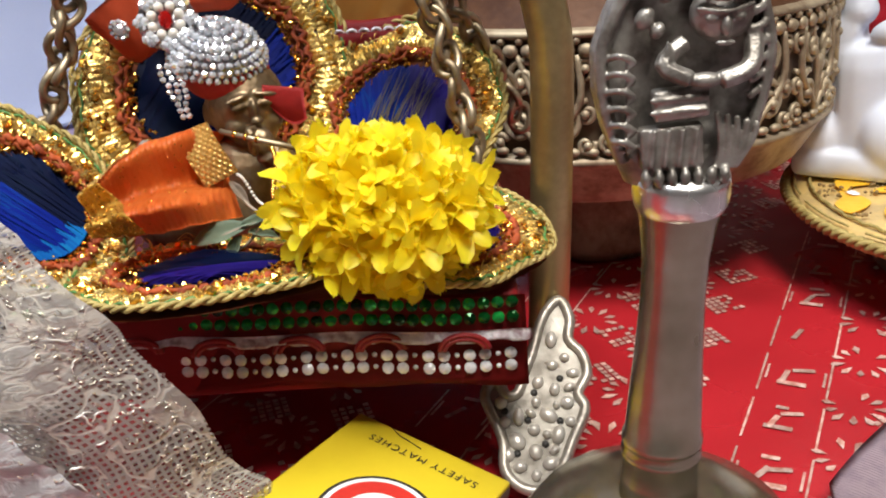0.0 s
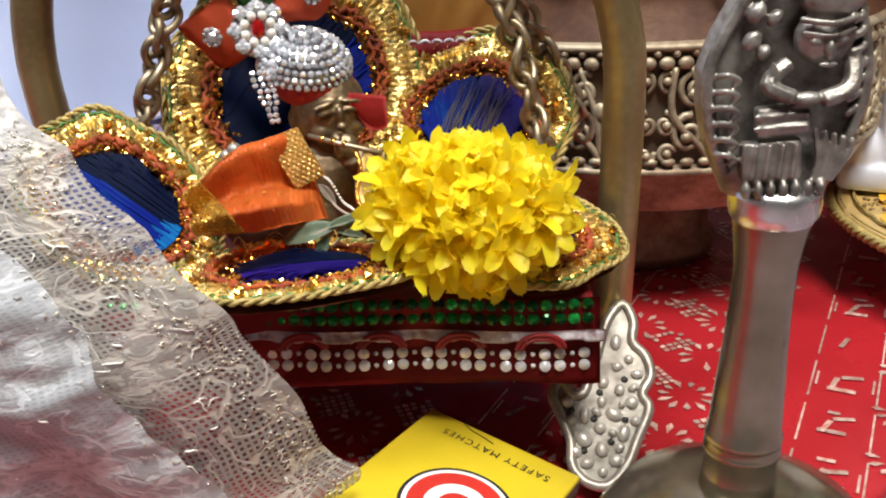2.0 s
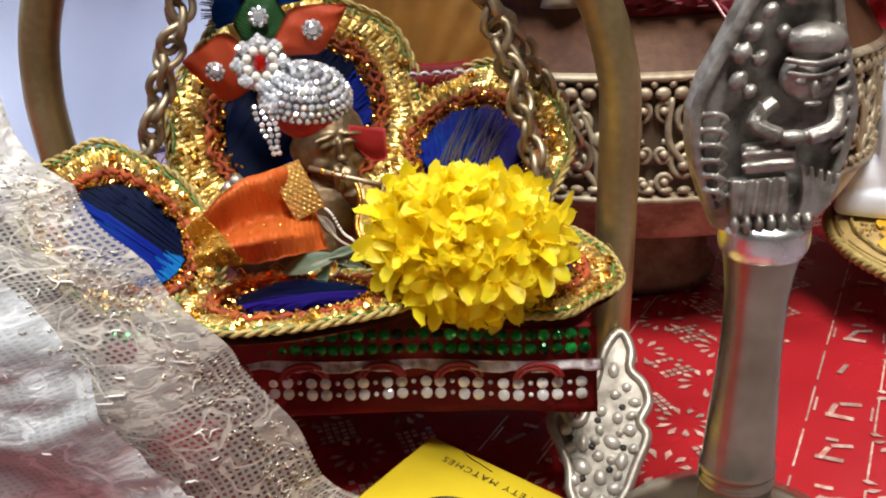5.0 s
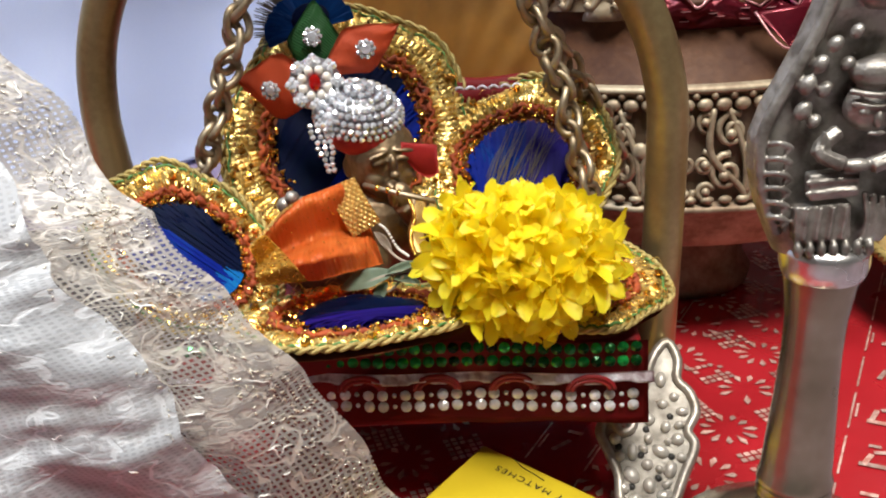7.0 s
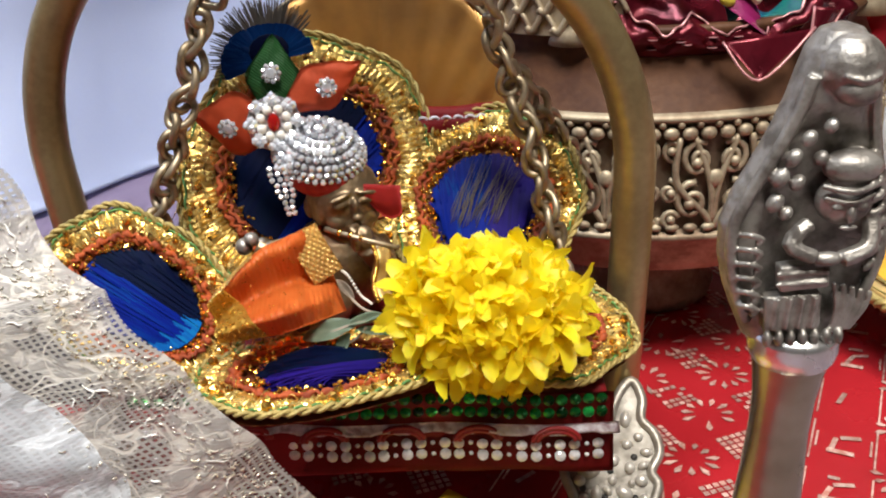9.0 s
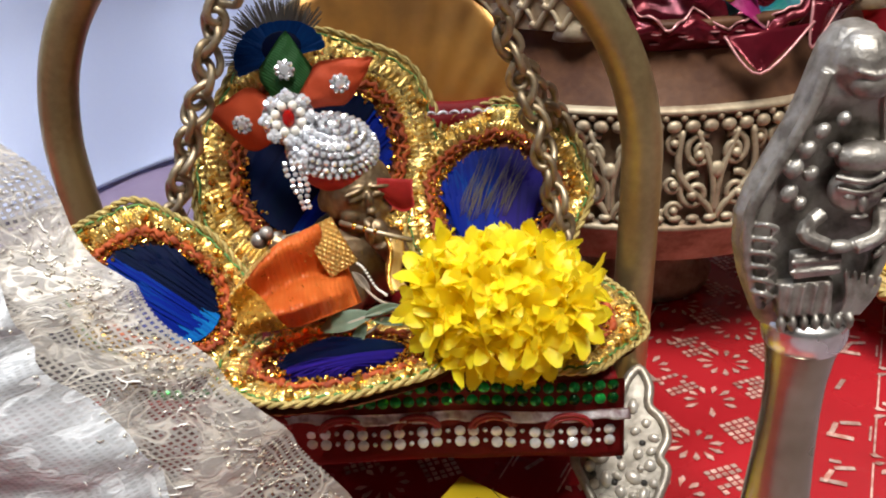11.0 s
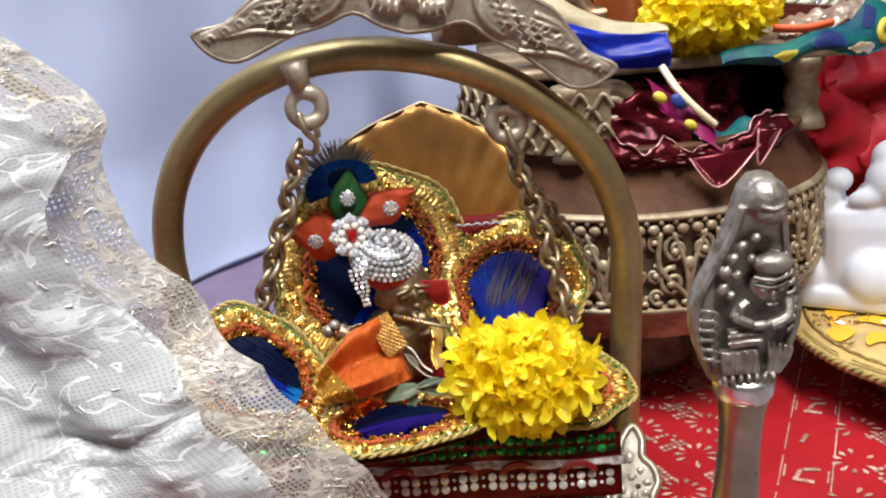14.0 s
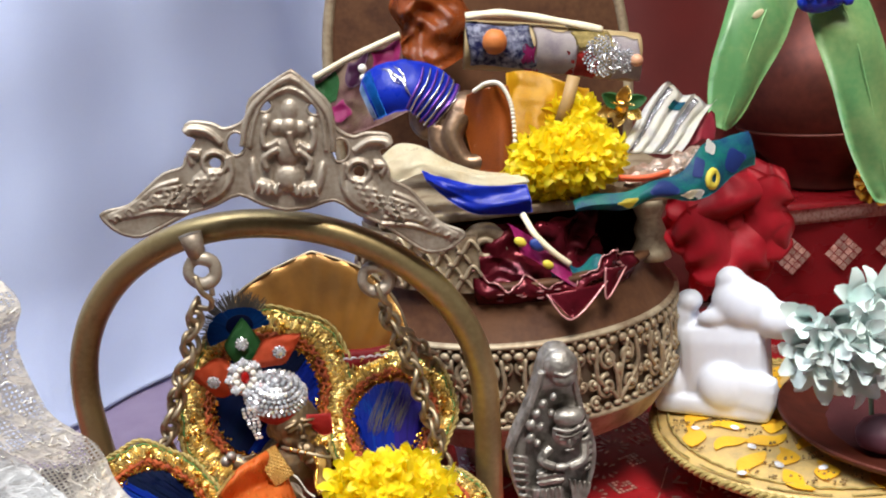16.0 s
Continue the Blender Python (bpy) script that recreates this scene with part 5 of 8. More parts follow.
RA, RB, RC, RD = V(-0.0402, 0.1815, 0.0788), V(-0.0342, 0.1850, 0.0802), V(-0.0292, 0.1835, 0.0700), V(-0.0350, 0.1795, 0.0680)
sheet(bm, lambda u, v: RA.lerp(RB, v).lerp(RD.lerp(RC, v), u) + V(0, -0.0018, 0.0008) * math.sin(math.pi * (0.08 + 0.84 * u)) + V(0, -0.0004, 0.0003) * math.sin(u * 44) * math.sin(v * 36), 44, 36, 0.0004)
part("ribbon", bm, RIBBON, dress, "woven gold ribbon end")
bm = bmesh.new()
SA, SB = V(-0.0295, 0.1830, 0.0695), V(-0.0235, 0.1790, 0.0628)
for i in range(16):
    ball(bm, SA.lerp(SB, i / 15) + V(0, 0, 0.0006 * math.sin(i * 0.5)), 0.00036, None, 8, 6)
part("pearl_thread", bm, PEARL, dress, "thread of tiny pale beads")
bm = bmesh.new()
TA, TB2 = V(-0.0219, 0.1900, 0.0726), V(-0.0211, 0.1830, 0.0624)
sheet(bm, lambda u, v: TA.lerp(TB2, u) + V(0.0038 * (v - 0.5), -0.0005 * math.sin(v * 5), 0.0) + V(0.0006 * math.sin(u * 7), 0, 0), 22, 6, 0.0005)
strip = part("ribbon", bm, RIBBON, dress, "gold tissue ribbon")
bm = bmesh.new()
for i in range(22):
    ball(bm, TA.lerp(TB2, i / 21) + V(-0.0012 + 0.0006 * math.sin(i * 0.3), -0.0010, 0), 0.0006, None, 8, 6)
part("ribbon_bead", bm, GOLDBEAD, strip, "row of gold beads", kind="stuff")

flute = thing("flute", (-0.028, 0.189, 0.070), "thin brass flute held across the figurine", "flute")
bm = bmesh.new()
tube(bm, [V(-0.0330, 0.1885, 0.0772), V(-0.0260, 0.1860, 0.0758), V(-0.0170, 0.1830, 0.0742)], 0.00062, 8)
part("rod", bm, CHAIN, flute)
bm = bmesh.new()
for s in (0.2, 0.35, 0.5):
    ball(bm, V(-0.0330, 0.1885, 0.0772).lerp(V(-0.0170, 0.1830, 0.0742), s), 0.0008, None, 8, 6)
part("rings", bm, GOLDBEAD, flute)

beads = thing("bead_tassel", (-0.052, 0.195, 0.071), "small silver beads hanging beside the dress", "beads")
for p, r in (((-0.0528, 0.1945, 0.0716), 0.0020), ((-0.0508, 0.1938, 0.0735), 0.0017), ((-0.0488, 0.1945, 0.0722), 0.0013), ((-0.0470, 0.1940, 0.0716), 0.0011)):
    bm = bmesh.new()
    ball(bm, p, r, None, 14, 10)
    part("bead", bm, BELLFIG, beads)
bm = bmesh.new()
tube(bm, spline([V(-0.0520, 0.1945, 0.0725), V(-0.0480, 0.1940, 0.0722), V(-0.0430, 0.1935, 0.0735)], 5), 0.0003, 6)
part("thread", bm, CHAIN, beads)

# ---- flowers and the sprig ----
def floret_mesh(name, mtl, seed, n=6, ln=0.0076, wd=0.00136, open_=1.25, form=(0.42, 0.66, 0.90, 1.0, 0.98, 0.84, 0.34)):
    """A small cup of strap petals whose blunt tips curl outward."""
    r = random.Random(seed)
    bm = bmesh.new()
    for i in range(n):
        a = TAU * i / n + r.uniform(-0.25, 0.25)
        c, s = math.cos(a), math.sin(a)
        lean, curl, l = r.uniform(0.10, 0.55), r.uniform(0.4, 1.4) * open_, ln * r.uniform(0.8, 1.12)
        twist = r.uniform(-0.3, 0.3)
        prev, x, z = None, 0.0003, 0.0
        for j in range(7):
            q = j / 6
            w = wd * form[j]
            t = twist * q
            row = [bm.verts.new((c * x - s * w * k, s * x + c * w * k, z + 0.55 * w * k * k * (1 - 0.6 * q) + w * k * t + (0.0005 if k == 0 and j == 6 else 0))) for k in (-1, -0.5, 0, 0.5, 1)]
            if prev:
                for k in range(4):
                    bm.faces.new((prev[k], prev[k + 1], row[k + 1], row[k]))
            prev = row
            ang = lean + curl * q * q
            x += l / 6 * math.sin(ang)
            z += l / 6 * math.cos(ang)
    return mesh_of(name, bm, mtl)


def pompon(c, radii, m, count, meshes, heart, label, scale, keep):
    ob = thing("yellow_flower", c, label, "flower", "yellow flowers")
    bm = bmesh.new()
    ball(bm, c, [r * 0.84 for r in radii], m, 24, 16)
    part("heart", bm, heart, ob, "deep yellow heart")
    g = math.pi * (3 - math.sqrt(5))
    for i in range(count):
        z = 1 - 2 * (i + 0.5) / count
        t = math.sqrt(1 - z * z)
        d = V(t * math.cos(g * i), t * math.sin(g * i), z)
        if not keep(m @ d):
            continue
        d = (d + V(rng.uniform(-.1, .1), rng.uniform(-.1, .1), rng.uniform(-.1, .1))).normalized()
        p = V(*[d[k] * radii[k] * rng.uniform(0.60, 0.76) for k in range(3)])
        nrm = (m @ V(*[d[k] / radii[k] for k in range(3)])).normalized()
        q = nrm.to_track_quat("Z", "Y").to_matrix().to_4x4() @ pose(0, 0, 0, rng.uniform(-24, 24), rng.uniform(-24, 24), rng.uniform(0, 360))
        s = scale * rng.uniform(0.8, 1.2)
        piece("floret", meshes[i % len(meshes)], ob, Matrix.Translation(Vector(c) + m @ p) @ q @ Matrix.Diagonal((s, s, s, 1)))
    return ob


YF = [floret_mesh("floret", YELLOW, k) for k in range(9)]
pompon(V(0.0016, 0.1690, 0.0652), (0.0192, 0.0140, 0.0118), pose(0, 0, 0, -28, 5, 0), 150, YF, YELLOWDEEP,
       "fresh yellow pompon flower of small curled florets lying on the mat", 1.20, lambda d: d.y < 0.55)

sprig = thing("leaf_sprig", (-0.036, 0.184, 0.052), "grey-green leaf sprig of the yellow flower", "sprig")


def simple_leaf(base, tip, w, mtl, parent, name="leaf", face=V(0, -0.6, 0.8), fold=0.0012, n=10, label="", droop=0.0):
    base, tip = Vector(base), Vector(tip)
    d = tip - base
    l = d.length
    d.normalize()
    s = d.cross(face).normalized()
    nn = s.cross(d)
    bm = bmesh.new()

    def f(u, v):
        q = (v - 0.5) * 2
        ww = w * math.sin(math.pi * (0.04 + 0.94 * u)) ** 0.75
        return base + d * (l * u) + s * (ww * q) + nn * (fold * abs(q) * ww / w + 0.1 * fold * math.sin(u * 11)) + V(0, 0, droop * math.sin(math.pi * u))

    sheet(bm, f, n, 6, 0.0003)
    return part(name, bm, mtl, parent, label)


bm = bmesh.new()
tube(bm, spline([V(-0.0330, 0.1725, 0.0598), V(-0.0270, 0.1722, 0.0620), V(-0.0180, 0.1710, 0.0640)], 5), 0.0004, 6)
tube(bm, spline([V(-0.0285, 0.1790, 0.0660), V(-0.0245, 0.1750, 0.0640), V(-0.0185, 0.1720, 0.0635)], 5), 0.0003, 6)
tube(bm, spline([V(-0.0290, 0.1720, 0.0575), V(-0.0265, 0.1718, 0.0590), V(-0.0240, 0.1716, 0.0618)], 5), 0.0003, 6)
part("stem", bm, STEM, sprig)
simple_leaf((-0.0262, 0.1722, 0.0622), (-0.0378, 0.1724, 0.0592), 0.0024, SAGE, sprig)
simple_leaf((-0.0275, 0.1716, 0.0605), (-0.0302, 0.1708, 0.0562), 0.0014, SAGE, sprig)
simple_leaf((-0.0280, 0.1722, 0.0620), (-0.0200, 0.1722, 0.0642), 0.0011, SAGE, sprig)
simple_leaf((-0.0262, 0.1716, 0.0612), (-0.0205, 0.1712, 0.0600), 0.0010, SAGE, sprig)
simple_leaf((-0.0270, 0.1780, 0.0650), (-0.0305, 0.1800, 0.0690), 0.0010, STEM, sprig)

# ---- the hand bell ----
BX = (0.0452, 0.127, 0.0)
LEAN = 0.048
bell = thing("hand_bell", BX, "rubbed metal hand bell with a cast figure on its handle", "bell")
bm = bmesh.new()
lathe(bm, [(0.0270, 0.004), (0.0305, 0.0), (0.0315, 0.0012), (0.0308, 0.0035), (0.0275, 0.0085), (0.0255, 0.0150), (0.0240, 0.0195), (0.0205, 0.0245), (0.0140, 0.0280), (0.0085, 0.0296), (0.0, 0.0300)], (BX[0] - 0.0015, BX[1], 0), 64)
part("bell_body", bm, BELL, bell)
bm = bmesh.new()
lathe(bm, [(0.0, 0.0290), (0.0061, 0.0294), (0.0059, 0.0330), (0.0057, 0.0364), (0.0061, 0.0372), (0.0061, 0.0381), (0.0057, 0.0388), (0.0061, 0.0396), (0.0061, 0.0405), (0.0057, 0.0414),
           (0.0054, 0.0480), (0.0049, 0.0560), (0.0046, 0.0640), (0.0047, 0.0700), (0.0053, 0.0750), (0.0061, 0.0790)], BX, 40)
for v in bm.verts:
    v.co.x += LEAN * (v.co.z - 0.063)
part("handle", bm, BELL, bell, "waisted brass handle")
bm = bmesh.new()
lathe(bm, [(0.0058, 0.0770), (0.0063, 0.0778), (0.0066, 0.0792), (0.0066, 0.0810), (0.0065, 0.0822), (0.0, 0.0826)], (BX[0] + 0.0008, BX[1], 0), 40)
part("collar", bm, COLLAR, bell, "bright worn metal collar")
bm = bmesh.new()


def lump(x, y, z, rx, ry, rz, u=16, v=12, turn=None):
    ball(bm, (BX[0] + x, BX[1] + y, z), (rx, ry, rz), turn, u, v)


def wire(pts, r, n=4):
    tube(bm, spline([V(BX[0] + x, BX[1] + y, z) for x, y, z in pts], n), r, 6)


# a leaning almond-shaped plate, hollowed at the front
PROF = ((0.0812, 0.0068, 0.0), (0.0850, 0.0084, 0.0), (0.0895, 0.0103, 0.0002), (0.0945, 0.0115, 0.0003), (0.0995, 0.0117, 0.0004), (0.1040, 0.0104, 0.0007), (0.1085, 0.0086, 0.0013),
        (0.1130, 0.0070, 0.0020), (0.1172, 0.0059, 0.0026), (0.1208, 0.0052, 0.0030), (0.1240, 0.0043, 0.0032), (0.1262, 0.0028, 0.0033), (0.1270, 0.0007, 0.0033))
rings = []
for z, w, dx in PROF:
    dent = 0.62 if 0.086 < z < 0.117 else 0.12
    row = []
    for j in range(48):
        a = TAU * j / 48
        d = 0.0042 + 0.10 * w
        y = d * math.sin(a) * min(1, w / 0.004)
        if math.sin(a) < 0:
            y *= 1 - dent * math.exp(-(math.cos(a) / 0.66) ** 4)
        row.append(bm.verts.new((BX[0] + dx + w * math.cos(a), BX[1] + 0.001 + y, z)))
    rings.append(row)
for r0, r1 in zip(rings, rings[1:]):
    for j in range(48):
        bm.faces.new((r0[j], r0[(j + 1) % 48], r1[(j + 1) % 48], r1[j]))
bm.faces.new(rings[0][::-1])
bm.faces.new(rings[-1])
for s, r in ((-1, 0.0010), (1, 0.0008)):
    wire([(dx + s * (w - 0.0011), -0.0026, z) for z, w, dx in PROF[1:-3]], r, 3)
# smooth bowed crown at the tip
lump(0.0040, -0.0014, 0.1216, 0.0046, 0.0044, 0.0046)
lump(0.0043, -0.0040, 0.1190, 0.0030, 0.0022, 0.0022)
wire([(0.0018, -0.0052, 0.1212), (0.0042, -0.0060, 0.1206), (0.0066, -0.0050, 0.1212)], 0.0004)
# helmeted face with folded hands below
lump(0.0050, -0.0036, 0.1085, 0.0042, 0.0028, 0.0024)
lump(0.0044, -0.0034, 0.1036, 0.0040, 0.0026, 0.0036)
wire([(0.0006, -0.0050, 0.1063), (0.0044, -0.0066, 0.1058), (0.0082, -0.0048, 0.1063)], 0.0005)
wire([(0.0010, -0.0050, 0.1046), (0.0044, -0.0064, 0.1042), (0.0080, -0.0048, 0.1048)], 0.00036)
for x in (0.0028, 0.0060):
    lump(x, -0.0058, 0.1034, 0.0010, 0.0005, 0.0005, 10, 8)
lump(0.0044, -0.0062, 0.1024, 0.0007, 0.0008, 0.0013, 8, 6)
lump(0.0044, -0.0058, 0.1004, 0.0014, 0.0006, 0.0004, 8, 6)
wire([(0.0086, -0.0030, 0.1010), (0.0078, -0.0052, 0.0972), (0.0040, -0.0060, 0.0958)], 0.0013)
wire([(0.0000, -0.0036, 0.1004), (-0.0030, -0.0050, 0.0980), (0.0002, -0.0060, 0.0962)], 0.0012)
lump(0.0020, -0.0060, 0.0960, 0.0022, 0.0012, 0.0010, 12, 8)
plate(bm, [V(-0.0012, 0, 0), V(0.0012, 0, 0), V(0.0, 0.0036, 0)], Matrix.Translation((BX[0] - 0.0024, BX[1] - 0.0044, 0.0974)) @ pose(0, 0, 0, 90, 0, 0), 0.0012)
box(bm, pose(BX[0] - 0.0006, BX[1] - 0.0044, 0.0930, 0, -4, 0), 0.0070, 0.0026, 0.0040, 0.0005)
box(bm, pose(BX[0] - 0.0016, BX[1] - 0.0040, 0.0872, 0, -3, 0), 0.0080, 0.0024, 0.0058, 0.0005)
for k in range(4):
    wire([(-0.0040 + 0.0018 * k, -0.0056, 0.0898), (-0.0044 + 0.0018 * k, -0.0056, 0.0848)], 0.00035)
for k in range(2):
    wire([(-0.0046, -0.0056, 0.0936 - 0.0016 * k), (0.0026, -0.0060, 0.0940 - 0.0016 * k)], 0.00035)
# ribs of the wings and drapery at both sides
for k in range(7):
    z = 0.0935 + 0.0021 * k
    wire([(0.0114 - 0.0003 * abs(k - 3), -0.0008, z + 0.0004), (0.0098 - 0.0003 * abs(k - 3), -0.0036, z), (0.0080, -0.0038, z - 0.0005)], 0.0006, 3)
for k in range(6):
    z = 0.0878 + 0.0022 * k
    wire([(-0.0102 + 0.0004 * abs(k - 3), -0.0028, z), (-0.0082, -0.0046, z + 0.0006), (-0.0064, -0.0040, z - 0.0004), (-0.0074, -0.0042, z - 0.0010)], 0.0005, 3)
for k in range(5):
    wire([(0.0040 + 0.0013 * k, -0.0046, 0.0916 - 0.0004 * k), (0.0046 + 0.0010 * k, -0.0048, 0.0874), (0.0042 + 0.0006 * k, -0.0046, 0.0840)], 0.00045, 3)
for x, z, r in ((-0.0030, 0.1100, 0.0011), (-0.0012, 0.1126, 0.0010), (-0.0046, 0.1072, 0.0012), (-0.0022, 0.1064, 0.0010), (0.0006, 0.1098, 0.0009), (-0.0050, 0.1036, 0.0012), (0.0016, 0.1142, 0.0009), (-0.0034, 0.1020, 0.0009)):
    lump(x, -0.0034, z, r, 0.0012, r * 1.3, 10, 8, pose(0, 0, 0, 0, 35, 0))
for k in range(7):
    lump(-0.0050 + 0.0017 * k, -0.0052, 0.0832, 0.0007, 0.0010, 0.0013, 8, 6)
fig = part("figure", bm, BELLFIG, bell, "cast kneeling winged figure, worn smooth")
fused(fig, 0.00024, 1)

# ---- the matchbox ----
MC, MR = V(-0.0098, 0.1762, 0.0164), V(0.0214, 0.1577, 0.0100)
mu = (MR - MC).normalized()
mv = (V(-0.70, -0.72, 0.10) - mu * mu.dot(V(-0.70, -0.72, 0.10))).normalized()
mn = mv.cross(mu)
mn = mn if mn.z > 0 else -mn
W, H, T = (MR - MC).length, 0.052, 0.0098
matchbox = thing("matchbox", MC + mu * (W / 2) + mv * (H / 2) - mn * T, "yellow cardboard matchbox with a red ringed emblem", "matchbox")
mm = Matrix((( mu.x, mv.x, mn.x, MC.x), (mu.y, mv.y, mn.y, MC.y), (mu.z, mv.z, mn.z, MC.z), (0, 0, 0, 1)))
bm = bmesh.new()
box(bm, mm @ pose(W / 2, H / 2, -T / 2), W, H, T, 0.0006)
bmesh.ops.recalc_face_normals(bm, faces=bm.faces)
sleeve = part("sleeve", bm, MATCHYELLOW, matchbox)
bm = bmesh.new()
box(bm, mm @ pose(W / 2, H / 2, -T / 2), W * 0.93, H * 1.006, T * 0.86, 0.0003)
bmesh.ops.recalc_face_normals(bm, faces=bm.faces)
part("tray", bm, INKWHITE, matchbox, "white cardboard tray")
bm = bmesh.new()
for x in (0.0, W):
    box(bm, mm @ pose(x, H / 2, -T / 2), 0.0003, H * 0.98, T * 0.8)
bmesh.ops.recalc_face_normals(bm, faces=bm.faces)
part("striker", bm, CARD, matchbox, "brown striking strip")


def flat_ring(r0, r1, cx, cy, h, n=48):
    bm = bmesh.new()
    lathe(bm, [(r1, h), (r0, h)], (cx, cy, 0), n)
    bm.transform(mm)
    bmesh.ops.recalc_face_normals(bm, faces=bm.faces)
    return bm


EX, EY = 0.0212, 0.0250
for r0, r1, mtl, h in ((0.0, 0.0115, INKBLACK, 0.00008), (0.0, 0.0107, INKWHITE, 0.00016), (0.0064, 0.0097, INKRED, 0.00024), (0.0, 0.0036, INKRED, 0.00024)):
    part("emblem_ring", flat_ring(r0, r1, EX, EY, h), mtl, sleeve)
txt = bpy.data.curves.new("matches_text", "FONT")
txt.body, txt.size, txt.align_x = "SAFETY MATCHES", 0.0027, "CENTER"
txt.space_character = 1.22
tob = bpy.data.objects.new("matches_text", txt)
scene.collection.objects.link(tob)
tmesh = bpy.data.meshes.new_from_object(tob.evaluated_get(bpy.context.evaluated_depsgraph_get()))
bpy.data.objects.remove(tob)
tmesh.materials.clear()
tmesh.materials.append(INKBLACK)
piece("lettering", tmesh, sleeve, mm @ Matrix.Translation((0.0194, 0.0048, 0.0002)) @ Matrix.Diagonal((-1, 1, 1, 1)), "small black lettering")
bm = bmesh.new()
tube(bm, spline([mm @ V(0.0085, 0.0004, 0.0002), mm @ V(0.0112, 0.0017, 0.0002), mm @ V(0.0140, 0.0021, 0.0002), mm @ V(0.0173, 0.0028, 0.0002)], 4), 0.00010, 4)
part("printed_flourish", bm, INKBLACK, sleeve)

# ---- the throne behind ----
TC, TR = V(0.060, 0.312, 0.0), 0.0755
throne = thing("round_throne", TC, "round antique brass throne with an openwork scroll band", "throne")
bm = bmesh.new()
lathe(bm, [(0.0, 0.0), (0.026, 0.0), (0.027, 0.004), (0.024, 0.009), (0.024, 0.018), (0.030, 0.0300), (0.0560, 0.0330), (0.0640, 0.0345), (0.0668, 0.0360), (0.0690, 0.0395), (0.0722, 0.0455), (0.0742, 0.0478),
           (0.0752, 0.0488), (0.0748, 0.0500), (0.0725, 0.0506), (0.0718, 0.0512), (0.0718, 0.0805), (0.0730, 0.0815), (0.0752, 0.0821), (0.0758, 0.0830), (0.0750, 0.0838), (0.0735, 0.0846), (0.0, 0.0850)], TC, 120)
part("base", bm, THRONE, throne)
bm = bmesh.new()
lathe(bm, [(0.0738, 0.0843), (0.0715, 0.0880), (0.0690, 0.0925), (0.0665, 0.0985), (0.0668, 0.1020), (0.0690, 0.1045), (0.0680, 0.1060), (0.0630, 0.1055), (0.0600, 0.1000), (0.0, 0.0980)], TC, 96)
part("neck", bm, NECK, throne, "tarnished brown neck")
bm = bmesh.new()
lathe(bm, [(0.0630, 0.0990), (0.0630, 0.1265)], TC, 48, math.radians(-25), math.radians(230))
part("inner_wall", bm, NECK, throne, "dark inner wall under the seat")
# dark skin over the base wall, painting the shade between the scrolls
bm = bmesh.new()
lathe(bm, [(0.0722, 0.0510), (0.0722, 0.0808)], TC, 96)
part("recess", bm, SHADEMETAL, throne, "dark sheet that paints the shade behind the openwork")


def wrap(s, z, h=0.0):
    a = s / TR
    r = 0.0735 + h
    return V(r * math.cos(a), r * math.sin(a), 0.0510 + (z - 0.0578) * 1.128)


def curl(bm, cx, cz, r, turns, start, hand, w, h=0.0, n=20):
    pts = []
    for i in range(n):
        q = i / (n - 1)
        a = start + hand * TAU * turns * q
        rr = r * (1 - 0.80 * q)
        pts.append(wrap(cx + rr * math.cos(a), cz + rr * math.sin(a), h + 0.0008 * q))
    tube(bm, pts, lambda q: w * (1 - 0.25 * q), 7)
    ball(bm, pts[-1], w * 1.5, None, 8, 6)


bm = bmesh.new()
for s in (-1, 1):
    curl(bm, s * 0.0048, 0.0760, 0.0045, 1.5, math.pi / 2 + s * 0.5, -s, 0.00105)
    curl(bm, s * 0.0060, 0.0655, 0.0048, 1.4, math.pi / 2 + s * 0.2, -s, 0.00110)
    curl(bm, s * 0.0116, 0.0785, 0.0028, 1.2, -math.pi / 2, s, 0.00085)
    curl(bm, s * 0.0125, 0.0680, 0.0030, 1.3, math.pi / 2, s, 0.00090)
    curl(bm, s * 0.0120, 0.0605, 0.0026, 1.1, 0.3, -s, 0.00085)
    tube(bm, spline([wrap(s * 0.0006, 0.0585), wrap(s * 0.0024, 0.0620, 0.0006), wrap(s * 0.0105, 0.0705, 0.0010), wrap(s * 0.0100, 0.0815, 0.0004)], 5), 0.0010, 7)
    tube(bm, spline([wrap(s * 0.0004, 0.0600), wrap(s * 0.0012, 0.0700, 0.0008), wrap(s * 0.0060, 0.0815, 0.0004)], 5), 0.0009, 7)
for k in range(6):
    x = -0.0124 + 0.00495 * k
    ball(bm, wrap(x, 0.0826, 0.0010), (0.0014, 0.0022, 0.0018), None, 10, 8)
    ball(bm, wrap(x + 0.0025, 0.0848, 0.0012), 0.0011, None, 8, 6)
    ball(bm, wrap(x + 0.0012, 0.0588, 0.0008), (0.0012, 0.0020, 0.0012), None, 8, 6)
ball(bm, wrap(0, 0.0712, 0.0008), (0.0014, 0.0022, 0.0026), None, 10, 8)
panel_me = mesh_of("openwork_panel", bm, THRONE)
for k in range(16):
    piece("openwork_panel", panel_me, throne, Matrix.Translation(TC) @ pose(0, 0, 0, 0, 0, 360 / 16 * k + 4))

